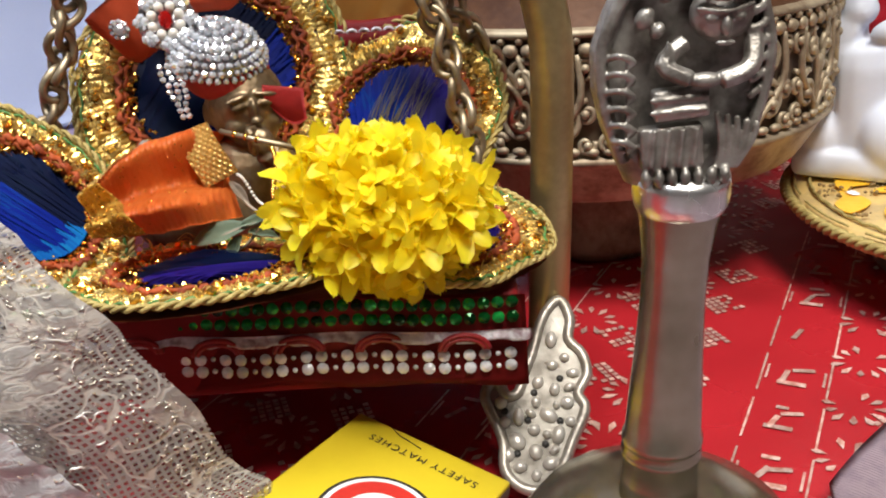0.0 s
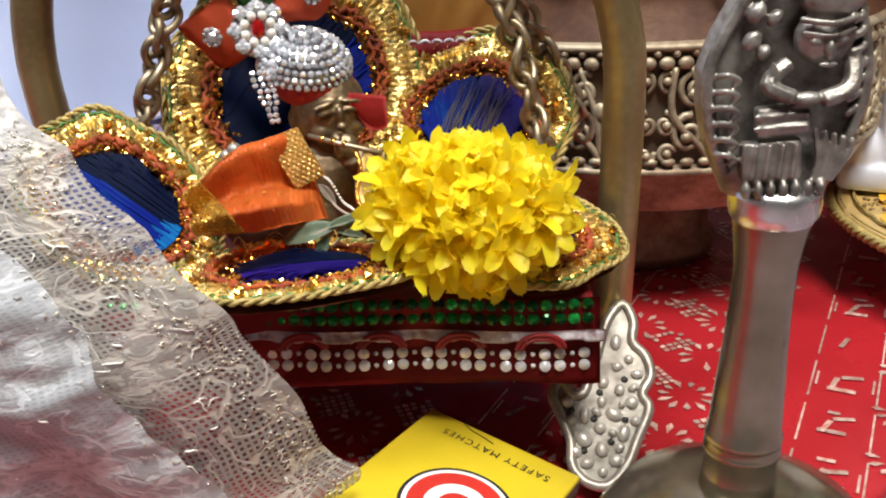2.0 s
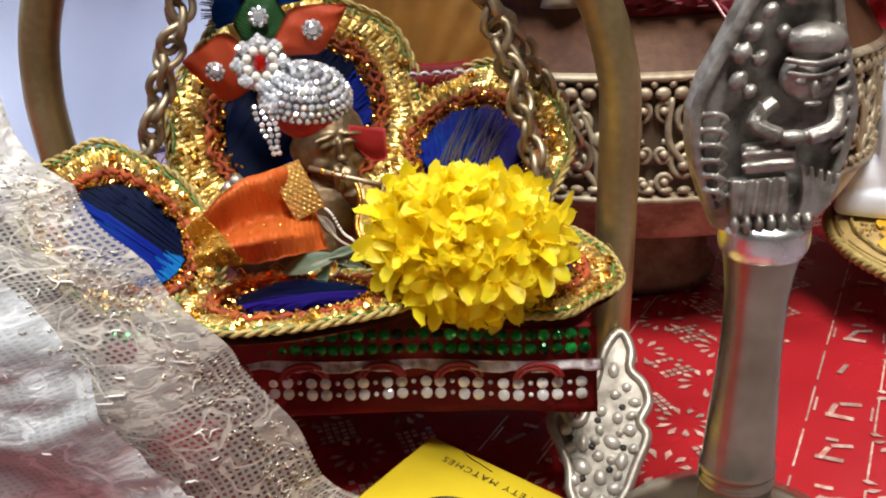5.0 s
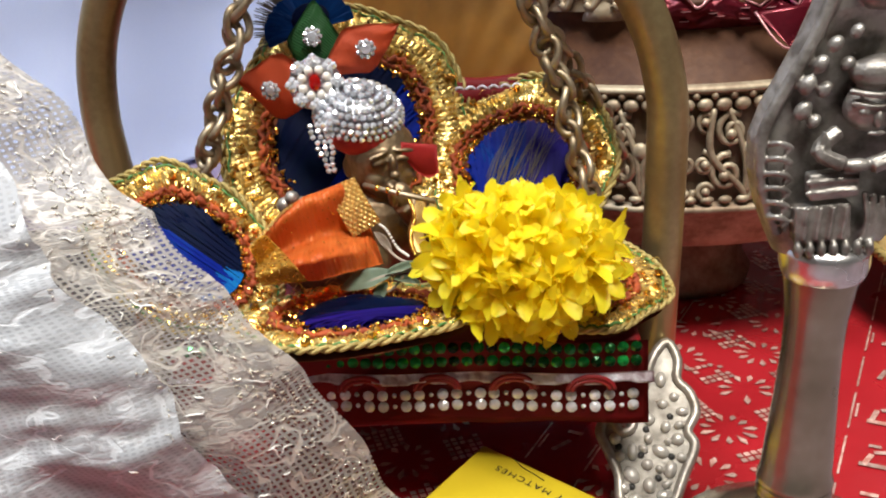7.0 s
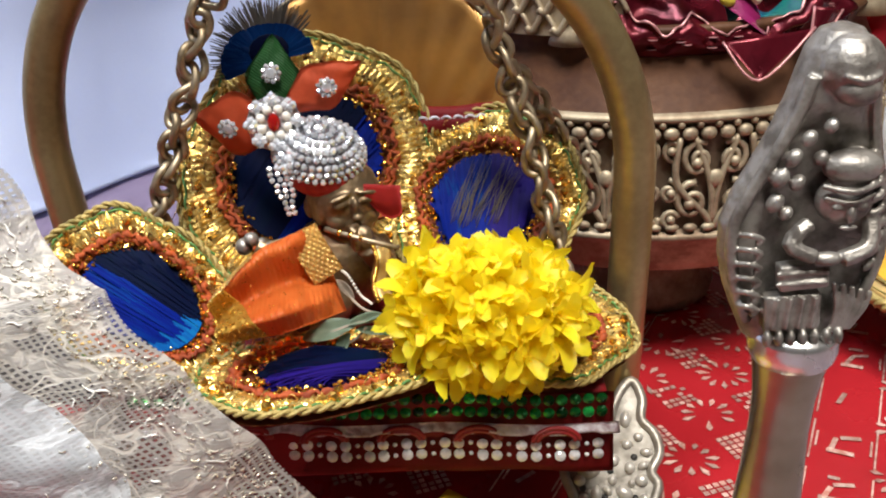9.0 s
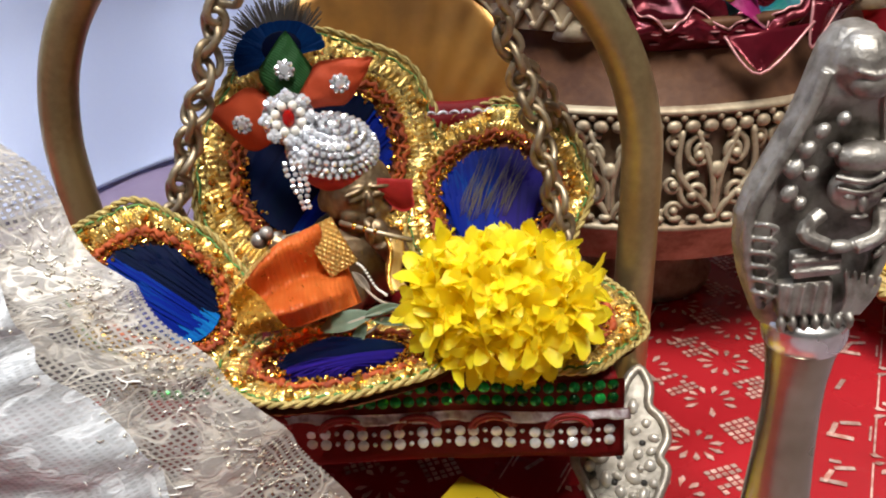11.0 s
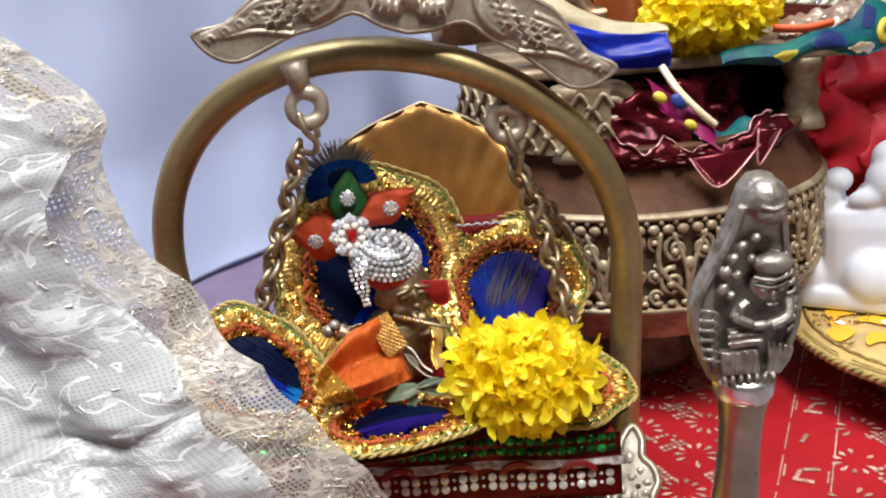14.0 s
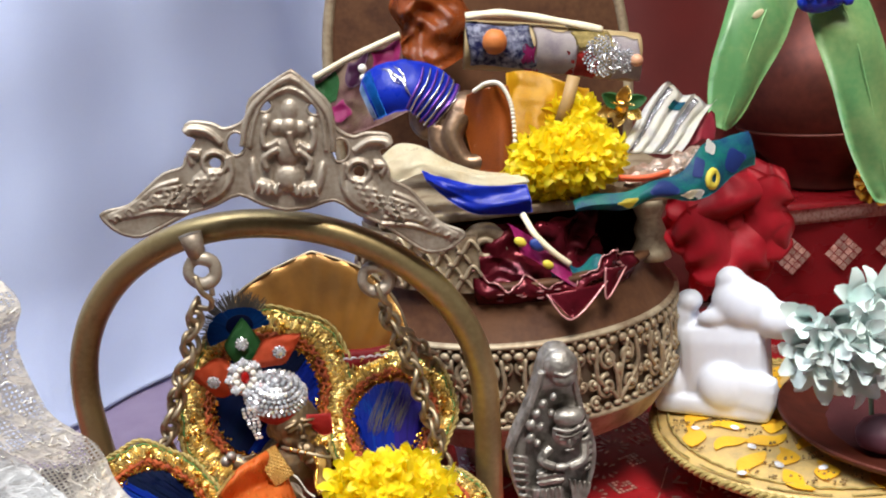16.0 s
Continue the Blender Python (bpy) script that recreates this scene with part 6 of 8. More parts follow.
# carved side walls and pillars up to the seat
bm = bmesh.new()
a0, a1 = math.radians(196), math.radians(254)
for r0, r1 in ((0.0690, 0.0690), (0.0655, 0.0655)):
    g = [[bm.verts.new(TC + V(r0 * math.cos(a0 + (a1 - a0) * i / 24), r0 * math.sin(a0 + (a1 - a0) * i / 24), 0.1035 + 0.0225 * j / 6)) for j in range(7)] for i in range(25)]
    for i in range(24):
        for j in range(6):
            bm.faces.new((g[i][j], g[i + 1][j], g[i + 1][j + 1], g[i][j + 1]))
for row in range(4):
    for k in range(9):
        a = a0 + (a1 - a0) * (k + 0.5 * (row % 2)) / 9
        pts = [TC + V(0.0695 * math.cos(a + 0.05 * q), 0.0695 * math.sin(a + 0.05 * q), 0.107 + 0.0050 * row + 0.0026 * math.sin(q * 2.6)) for q in (-1, -0.5, 0, 0.5, 1, 1.5)]
        tube(bm, spline(pts, 3), lambda s: 0.0011 * (1.1 - 0.5 * s), 6)
part("carved_wall", bm, THRONE, throne, "brass side wall carved with waves", kind="stuff")
for px, py, rr in ((0.1165, 0.2770, 0.0070), (0.0300, 0.2560, 0.0060)):
    bm = bmesh.new()
    lathe(bm, [(0.0, 0.1010), (rr * 1.25, 0.1010), (rr * 1.1, 0.1045), (rr * 0.80, 0.1090), (rr * 0.95, 0.1130), (rr * 0.70, 0.1180), (rr * 1.0, 0.1230), (rr * 1.15, 0.1265), (0, 0.1265)], (px, py, 0), 20)
    part("pillar", bm, THRONE, throne, "turned brass pillar")
bm = bmesh.new()
cc = V(0.0462, 0.2700, 0.1150)
for r, w in ((0.0072, 0.0032), (0.0036, 0.0016)):
    tube(bm, [cc + V(r * math.cos(TAU * i / 24), -0.002 if r < 0.005 else 0, r * math.sin(TAU * i / 24)) for i in range(24)], w, 10, True)
tube(bm, spline([cc + V(-0.007, 0, -0.004), cc + V(-0.011, 0, -0.010), cc + V(-0.008, 0.002, -0.016)], 5), lambda s: 0.0034 - 0.001 * s, 10)
part("scroll_ornament", bm, THRONE, throne, "round brass scroll with a dark eye")
bm = bmesh.new()
box(bm, pose(0.072, 0.322, 0.1285), 0.135, 0.105, 0.0045, 0.0015)
part("seat_slab", bm, THRONE, throne)
TB = [(0, 0.148), (0.016, 0.143), (0.034, 0.128), (0.050, 0.124), (0.066, 0.104), (0.0745, 0.075), (0.077, 0.040), (0.074, 0.0)]
tr_ = spline([V(x, y, 0) for x, y in TB], 4)
bm = bmesh.new()
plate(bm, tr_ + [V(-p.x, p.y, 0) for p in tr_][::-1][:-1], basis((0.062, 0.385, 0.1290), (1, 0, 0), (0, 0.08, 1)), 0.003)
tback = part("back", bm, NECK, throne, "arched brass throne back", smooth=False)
bm = bmesh.new()
tube(bm, [basis((0.062, 0.383, 0.1290), (1, 0, 0), (0, 0.08, 1)) @ p for p in tr_[::-1]] + [basis((0.062, 0.383, 0.1290), (1, 0, 0), (0, 0.08, 1)) @ V(-p.x, p.y, 0) for p in tr_[1:]], 0.0030, 8)
part("back_rim", bm, THRONE, tback)

# maroon foil and cloth scraps tucked under the seat
foil = thing("foil_wrapping", (0.074, 0.25, 0.1055), "crumpled maroon foil wrapping spilling over the throne rim", "foil")


def foil_at(u, v):
    a = math.radians(252 + 58 * u)
    top = 0.0150 - 0.0085 * math.sin(math.pi * min(1, u * 1.15)) + 0.0060 * n3((u * 7, 0.3, 0.7), 1.0) + 0.0030 * n3((u * 17, 0.9, 0.2), 1.0)
    r = 0.0665 + 0.0035 * math.sin(v * 2.2) + 0.0060 * n3((u * 8, v * 2, 4.1), 1.0) * v + 0.0020 * n3((u * 22, v * 5, 2.1), 1.0) * v
    return TC + V(r * math.cos(a), r * math.sin(a), 0.0975 + top * v)


bm = bmesh.new()
sheet(bm, foil_at, 60, 10, 0.0004)
part("foil_sheet", bm, FOIL, foil)
bm = bmesh.new()
tube(bm, [foil_at(i / 90, 1.0) + V(0, -0.0004, 0.0004) for i in range(91)], lambda s: 0.00022 + 0.0004 * abs(n3((s * 30, 1, 2), 1.0)), 6)
part("foil_edge", bm, FOILEDGE, foil, "pale torn foil edge")
for f0, f1, f2 in ((V(0.0655, 0.2400, 0.1020), V(0.0895, 0.2420, 0.1040), V(0.0735, 0.2345, 0.0930)), (V(0.0895, 0.2440, 0.1090), V(0.0985, 0.2480, 0.1070), V(0.0885, 0.2405, 0.0975))):
    bm = bmesh.new()
    sheet(bm, lambda u, v: f0.lerp(f1, u).lerp(f2, v) + V(0, -0.0022 * math.sin(math.pi * u) * (1 - v) - 0.0003 * math.sin(u * 5 + 3 * v), 0.0004 * math.sin(u * 4)), 14, 10, 0.0004)
    flap = part("foil_flap", bm, FOIL, foil, "folded foil tip")
    bm = bmesh.new()
    tube(bm, spline([f0, f2 + V(0, -0.0006, 0), f1], 6), 0.00035, 6)
    part("foil_flap_edge", bm, FOILEDGE, flap)
bm = bmesh.new()
for i in range(16):
    c = foil_at(rng.uniform(0.02, 0.98), rng.uniform(0.1, 0.7)) + V(0, -0.0006, 0.0004)
    lathe(bm, [(0.0, 0.0), (0.0014, 0.0)], c, 8)
part("foil_dots", bm, FOILEDGE, foil, "pale printed dots")
bm = bmesh.new()
sheet(bm, lambda u, v: TC + V(0.052 * math.cos(math.radians(238 + 76 * u)), 0.052 * math.sin(math.radians(238 + 76 * u)) + 0.010 * v, 0.1000 + 0.0235 * v) + V(0, 0.006 * n3((u * 6, v * 4, 3), 1.2), 0.003 * n3((u * 8, v * 5, 6), 1.2)), 44, 20, 0.0004)
part("foil_lining", bm, FOIL, foil, "crumpled dark foil under the seat")
scrap = thing("print_scrap", (0.066, 0.262, 0.108), "printed magenta, blue and teal cloth scrap under the throne seat", "cloth")
bm = bmesh.new()
sheet(bm, lambda u, v: V(0.0540 + 0.021 * u + 0.004 * v, 0.2560 - 0.010 * v + 0.003 * math.sin(u * 6), 0.1275 - 0.0160 * u - 0.0085 * v + 0.002 * math.sin(v * 5)), 16, 8, 0.0005)
part("magenta_cloth", bm, MAGENTA, scrap)
for p, r, mtl in (((0.0580, 0.2475, 0.1215), 0.0026, PRINTYELLOW), ((0.0680, 0.2470, 0.1115), 0.0024, PRINTYELLOW), ((0.0645, 0.2478, 0.1195), 0.0034, PRINTBLUE)):
    bm = bmesh.new()
    ball(bm, p, (r, 0.0012, r * 0.7), pose(0, 0, 0, 0, 35, 0), 12, 8)
    part("print_spot", bm, mtl, scrap)
bm = bmesh.new()
sheet(bm, lambda u, v: V(0.0700 + 0.022 * u, 0.2580 - 0.010 * v, 0.1080 - 0.0035 * v + 0.0025 * math.sin(u * 9) + 0.001 * math.sin(v * 7)), 16, 8, 0.0005)
part("teal_cloth", bm, TEAL, scrap)
cordob = thing("braided_rope", (0.07, 0.249, 0.115), "pale gold braided rope hanging under the throne seat", "rope")
bm = bmesh.new()
tube(bm, spline([V(0.0610, 0.2565, 0.1300), V(0.0640, 0.2490, 0.1235), V(0.0705, 0.2470, 0.1160), V(0.0765, 0.2480, 0.1105)], 6), 0.0013, 8)
part("strand", bm, CREAM, cordob)

# ---- dressing of the throne seat ----
def swag(name, label, category, f, mtl, nu=36, nv=12, thick=0.0006):
    bm = bmesh.new()
    sheet(bm, f, nu, nv, thick)
    return solo(name, bm, mtl, label, category)


def along(pts, n=10):
    """A smooth place along the points for 0..1."""
    path = spline(pts, n)

    def f(u):
        s = min(max(u, 0.0), 1.0) * (len(path) - 1)
        i = min(len(path) - 2, int(s))
        return path[i].lerp(path[i + 1], s - i)

    return f


blue_top = along([V(0.0213, 0.2660, 0.1512), V(0.0315, 0.2650, 0.1468), V(0.0444, 0.2640, 0.1431), V(0.0620, 0.2630, 0.1417)])
blue_low = along([V(0.0230, 0.2655, 0.1462), V(0.0317, 0.2640, 0.1379), V(0.0429, 0.2630, 0.1315), V(0.0634, 0.2625, 0.1303)])
swag("blue_satin_cloth", "royal blue satin cloth draped over the throne front", "cloth",
     lambda u, v: blue_top(u).lerp(blue_low(u), v) + V(0, -0.0018 * math.sin(math.pi * v) + 0.0010 * math.sin(v * 8 + u * 7) + 0.0008 * n3((u * 5, v * 4, 1), 1.2), 0), BLUESATIN, 50, 20)
cream_top = along([V(0.0044, 0.2780, 0.1545), V(0.0132, 0.2800, 0.1598), V(0.0240, 0.2800, 0.1582), V(0.0343, 0.2790, 0.1509), V(0.0466, 0.2780, 0.1454), V(0.0642, 0.2760, 0.1432)])
cream_low = along([V(0.0053, 0.2700, 0.1465), V(0.0134, 0.2690, 0.1467), V(0.0225, 0.2672, 0.1496), V(0.0326, 0.2665, 0.1455), V(0.0449, 0.2650, 0.1420), V(0.0621, 0.2640, 0.1406)])
swag("cream_satin_cloth", "cream and gold satin cloth rolled above the blue drape", "cloth",
     lambda u, v: cream_top(u).lerp(cream_low(u), v) + V(0, -0.0035 * math.sin(math.pi * v) + 0.0012 * n3((u * 7, v * 4, 3), 1.2), 0.0022 * math.sin(math.pi * v) + 0.0006 * math.sin(v * 12 + u * 9)), CREAM, 60, 20)

teal_top = along([V(0.0796, 0.2640, 0.1329), V(0.0951, 0.2620, 0.1348), V(0.1085, 0.2610, 0.1372), V(0.1232, 0.2640, 0.1402), V(0.1354, 0.2720, 0.1475), V(0.1466, 0.2820, 0.1495), V(0.1617, 0.2900, 0.1481)])
teal_low = along([V(0.0801, 0.2620, 0.1287), V(0.0966, 0.2600, 0.1286), V(0.1099, 0.2590, 0.1306), V(0.1243, 0.2600, 0.1294), V(0.1371, 0.2640, 0.1296), V(0.1472, 0.2720, 0.1343), V(0.1636, 0.2880, 0.1337)])
tealob = thing("teal_print_cloth", (0.11, 0.28, 0.131), "teal printed cloth edging curling round the throne seat", "cloth")


def teal_at(u, v, lift=0.0):
    return teal_top(u).lerp(teal_low(u), v) + V(0, -0.0030 * math.sin(math.pi * v) - lift, 0.0008 * math.sin(u * 21) + 0.0004 * math.sin(v * 9 + u * 13))


bm = bmesh.new()
sheet(bm, teal_at, 60, 14, 0.0008)
edging = part("cloth_fold", bm, TEAL, tealob)


def print_ring(u, v, r, w, mtl, su=1.0):
    bm = bmesh.new()
    pts = [teal_at(u + su * r * math.cos(TAU * i / 16), v + 4.2 * r * math.sin(TAU * i / 16), 0.0005) for i in range(16)]
    tube(bm, pts, w, 6, True, 0.4)
    part("print_ring", bm, mtl, edging)


def print_patch(u, v, du, dv, mtl):
    bm = bmesh.new()
    sheet(bm, lambda a, b: teal_at(u + du * (a - 0.5) * (0.6 + 0.4 * math.sin(math.pi * b)), v + dv * (b - 0.5) * (0.5 + 0.5 * math.sin(math.pi * a)), 0.0005), 10, 8, 0.0002)
    part("print_patch", bm, mtl, edging)


print_ring(0.67, 0.70, 0.040, 0.0012, PRINTYELLOW)
print_ring(0.67, 0.70, 0.030, 0.0010, PRINTYELLOW)
print_patch(0.72, 0.10, 0.10, 0.30, INKWHITE)
print_patch(0.60, 0.25, 0.09, 0.40, PRINTBLUE)
print_patch(0.57, 0.85, 0.06, 0.25, INKWHITE)
print_patch(0.40, 0.50, 0.14, 0.8, PRINTBLUE)
print_patch(0.86, 0.60, 0.14, 0.6, PRINTBLUE)
print_patch(0.22, 0.55, 0.10, 0.6, PRINTYELLOW)
print_patch(0.52, 0.75, 0.10, 0.35, CREAM)
silk_top = along([V(0.1032, 0.2760, 0.1406), V(0.1155, 0.2760, 0.1430), V(0.1276, 0.2800, 0.1450), V(0.1393, 0.2860, 0.1465)])
silk_low = along([V(0.1013, 0.2680, 0.1350), V(0.1122, 0.2660, 0.1351), V(0.1248, 0.2690, 0.1379), V(0.1366, 0.2760, 0.1413)])
swag("sequin_silk", "crumpled pale sequinned silk above the teal edging", "cloth",
     lambda u, v: silk_top(u).lerp(silk_low(u), v) + V(0, -0.003 * math.sin(math.pi * v) + 0.0022 * n3((u * 9, v * 5, 8), 1.3), 0.0016 * n3((u * 11, v * 6, 2), 1.2)),
     surface("pale_sequin_silk", (0.72, 0.62, 0.54), 0.28, 0.4, (0.50, 0.26, 0.16), grain=500, mix=0.8, bump=0.9, stain=140, depth=0.001), 44, 16)
bm = bmesh.new()
tube(bm, spline([V(0.0992, 0.2665, 0.1396), V(0.1096, 0.2645, 0.1388), V(0.1193, 0.2660, 0.1399)], 6), 0.0011, 6, False, 1.6)
solo("orange_piping", bm, LEAFORANGE, "thin orange piping along the sequinned silk", "piping")
fan_low = (V(0.1032, 0.2860, 0.1468), V(0.1295, 0.2860, 0.1432))
fan_top = (V(0.1300, 0.3080, 0.1687), V(0.1539, 0.3080, 0.1619))
stripe = thing("striped_satin", (0.13, 0.305, 0.132), "white and silver striped satin folds with a teal band", "cloth")


def pleats(u, v):
    p = fan_low[0].lerp(fan_low[1], u).lerp(fan_top[0].lerp(fan_top[1], u), v)
    return p + V(0.0006 * math.sin(v * 7), -0.0026 * abs(math.sin(u * 14.5 + 0.4 * v)) + 0.0012 * n3((u * 5, v * 5, 4), 1), 0.0016 * math.sin(u * 13) * v + 0.0020 * math.sin(u * 5 + 1) * v)


bm = bmesh.new()
sheet(bm, pleats, 70, 20, 0.0004)
part("pleat", bm, woven("ivory_satin", (0.86, 0.85, 0.76), (0.72, 0.72, 0.74), 0.0007, 0.34, stain=130, mix=0.9), stripe)
bm = bmesh.new()
sheet(bm, lambda u, v: pleats(0.30 + 0.22 * u, 0.74 + 0.14 * v) + V(0, -0.0009, 0), 14, 6, 0.0003)
part("teal_band", bm, TEAL, stripe)
for u0 in (0.16, 0.62):
    bm = bmesh.new()
    sheet(bm, lambda u, v: pleats(u0 + 0.07 * u, 0.02 + 0.93 * v) + V(0, -0.0008, 0), 6, 18, 0.0003)
    part("silver_stripe", bm, SILVER, stripe)
swag("rose_petal", "crumpled rose-red petal beside the striped satin", "petal",
     lambda u, v: V(0.1322, 0.3020, 0.1444).lerp(V(0.1513, 0.3020, 0.1454), u).lerp(V(0.1440, 0.3060, 0.1562).lerp(V(0.1536, 0.3060, 0.1567), u), v) + V(0, -0.003 * math.sin(math.pi * u) + 0.0012 * math.sin(u * 9 + v * 5), 0.0010 * math.sin(u * 12)), surface("rose_petal_skin", (0.52, 0.06, 0.10), 0.5, 0.0, (0.40, 0.03, 0.06), grain=300, bump=0.2), 16, 12)

pompon(V(0.0833, 0.2780, 0.1451), (0.0252, 0.0170, 0.0125), pose(0, 0, 0, -15, -6, 0), 230, YF, YELLOWDEEP,
       "fresh yellow pompon flower resting on the throne cloth", 1.1, lambda d: d.y < 0.5)
pompon(V(0.0916, 0.3000, 0.1575), (0.0100, 0.0080, 0.0070), pose(0, 0, 0, -15, 20, 0), 50, YF, YELLOWDEEP,
       "small yellow flower head behind the larger one", 1.1, lambda d: d.y < 0.5)

bm = bmesh.new()
ball(bm, V(0.0430, 0.318, 0.1560), (0.0130, 0.0110, 0.0200), pose(0, 0, 0, 0, 14, 0), 18, 14)
ball(bm, V(0.0300, 0.322, 0.1650), (0.0105, 0.0105, 0.0110), None, 18, 14)
ball(bm, V(0.0360, 0.313, 0.1610), (0.0040, 0.0040, 0.0034), None, 12, 8)
ball(bm, V(0.0390, 0.3110, 0.1570), (0.0030, 0.0030, 0.0016), None, 12, 8)
tube(bm, spline([V(0.0419, 0.3080, 0.1658), V(0.0368, 0.3040, 0.1569), V(0.0419, 0.3000, 0.1464), V(0.0516, 0.2990, 0.1470)], 6), lambda s: 0.0056 - 0.0018 * s, 12)
tube(bm, spline([V(0.0312, 0.3080, 0.1620), V(0.0308, 0.3050, 0.1543), V(0.0367, 0.3020, 0.1462)], 6), 0.0040, 12)
idol2 = solo("seated_figurine", bm, IDOLDARK, "aged brass seated figurine in satin robes on the throne", "figurine")
fused(idol2, 0.0007, 3)

cap = thing("blue_foil_cap", (0.025, 0.315, 0.176), "blue foil cap with silver and violet stripes", "cap")
cap_top = along([V(-0.0008, 0.3260, 0.1798), V(0.0031, 0.3240, 0.1874), V(0.0134, 0.3220, 0.1909), V(0.0248, 0.3210, 0.1904), V(0.0368, 0.3220, 0.1848), V(0.0432, 0.3240, 0.1762)])
cap_low = along([V(0.0043, 0.3200, 0.1663), V(0.0089, 0.3160, 0.1681), V(0.0165, 0.3130, 0.1701), V(0.0218, 0.3120, 0.1687), V(0.0283, 0.3130, 0.1640), V(0.0400, 0.3190, 0.1673)])


def cap_at(u, v, lift=0.0):
    return cap_top(u).lerp(cap_low(u), v) + V(0, -0.0070 * math.sin(math.pi * min(1, 0.08 + 0.8 * v)) - lift, 0.0006 * n3((u * 9, v * 6, 1), 1.2))


bm = bmesh.new()
sheet(bm, cap_at, 44, 20, 0.0006)
capb = part("cap_foil", bm, BLUESATIN, cap)
PALEFOIL = surface("pale_blue_foil", (0.22, 0.44, 0.70), 0.22, 0.6, (0.62, 0.74, 0.86), grain=700, mix=0.9, bump=0.6, stain=260)
for u0, u1, mtl, nm in ((0.0, 0.10, PALEFOIL, "pale blue glittering panel"), (0.13, 0.24, surface("azure_foil", (0.01, 0.17, 0.62), 0.3, 0.5, bump=0.3), "azure foil stripe")):
    bm = bmesh.new()
    sheet(bm, lambda u, v: cap_at(u0 + (u1 - u0) * u, 0.02 + 0.96 * v, 0.0006), 8, 16, 0.0003)
    part("foil_panel", bm, mtl, capb, nm)
VIOLET = surface("violet_foil", (0.14, 0.04, 0.34), 0.28, 0.5, (0.30, 0.16, 0.5), grain=600, bump=0.4)
for k in range(9):
    bm = bmesh.new()
    u0 = 0.50 + 0.05 * k
    pts = [cap_at(min(0.99, u0 + 0.16 * math.sin(1.6 * q)), 0.96 - 0.86 * q + 0.05 * k * (0.5 - q), 0.0008) for q in (i / 12 for i in range(13))]
    tube(bm, pts, 0.00085, 6, False, 0.5)
    part("silver_stripe" if k % 2 else "violet_stripe", bm, SILVER if k % 2 else VIOLET, capb)
for k in range(9):
    a, b = 0.33 + 0.018 * k, 0.10 + 0.05 * (k % 3)
    bm = bmesh.new()
    tube(bm, [cap_at(a + 0.10 * q + 0.02 * math.sin(5 * q + k), b + (0.16 + 0.045 * k) * q, 0.0008) for q in (0, 0.2, 0.4, 0.6, 0.8, 1)], lambda q: 0.00015 + 0.0005 * math.sin(math.pi * q), 6, False, 0.5)
    part("silver_stroke", bm, SILVER, capb)

robe = thing("amber_robe", (0.062, 0.3, 0.15), "amber and yellow satin robe edged with pearl braid", "robe")
bm = bmesh.new()
ra, rb = along([V(0.0446, 0.3020, 0.1748), V(0.0429, 0.3060, 0.1622), V(0.0453, 0.2980, 0.1434)]), along([V(0.0621, 0.2980, 0.1776), V(0.0624, 0.2940, 0.1637), V(0.0608, 0.2880, 0.1418)])
sheet(bm, lambda u, v: ra(v).lerp(rb(v), u) + V(0, -0.0075 * math.sin(math.pi * u) * (1 - 0.5 * v) + 0.0004 * math.sin(u * 9 + v * 6), 0.0018 * math.sin(math.pi * u) * (1 - v)), 26, 24, 0.0006)
part("amber_satin", bm, woven("amber_satin", (0.40, 0.10, 0.018), (0.20, 0.045, 0.012), 0.0006, 0.32, stain=45, mix=0.7), robe)
bm = bmesh.new()
sheet(bm, lambda u, v: V(0.0628, 0.3080, 0.1819).lerp(V(0.0993, 0.3080, 0.1736), u).lerp(V(0.0610, 0.2960, 0.1542).lerp(V(0.0941, 0.2990, 0.1529), u), v) + V(0, 0.0030 * math.sin(u * 8 + v * 2) + 0.0015 * n3((u * 6, v * 5, 1), 1.2), 0.0022 * math.sin(u * 5)), 36, 22, 0.0006)
part("yellow_satin", bm, woven("yellow_satin", (0.74, 0.40, 0.012), (0.52, 0.25, 0.01), 0.0006, 0.4, stain=70, mix=0.8), robe)
bead = bmesh.new()
ball(bead, (0, 0, 0), 0.0010, None, 10, 8)
bead_me = mesh_of("pearl", bead, PEARL)
rp = spline([V(0.0475, 0.2960, 0.1768), V(0.0526, 0.2930, 0.1797), V(0.0579, 0.2910, 0.1788), V(0.0613, 0.2890, 0.1712), V(0.0618, 0.2870, 0.1597), V(0.0607, 0.2850, 0.1460)], 7)
for p in rp:
    piece("pearl", bead_me, robe, Matrix.Translation(p))

bolster = thing("patchwork_bolster", (0.05, 0.355, 0.18), "patchwork bolster of bright prints with a cream edge", "bolster")
roll_axis = along([V(0.0504, 0.3570, 0.1934), V(0.0883, 0.3550, 0.1878), V(0.1322, 0.3560, 0.1794)])


def roll_at(u, a, lift=0.0):
    """The bolster's skin: u along it, a degrees up from its front."""
    e = math.radians(a)
    r = 0.0118 + 0.0004 * math.sin(u * 19) + lift
    return roll_axis(u) + V(0, -r * math.cos(e), r * math.sin(e))


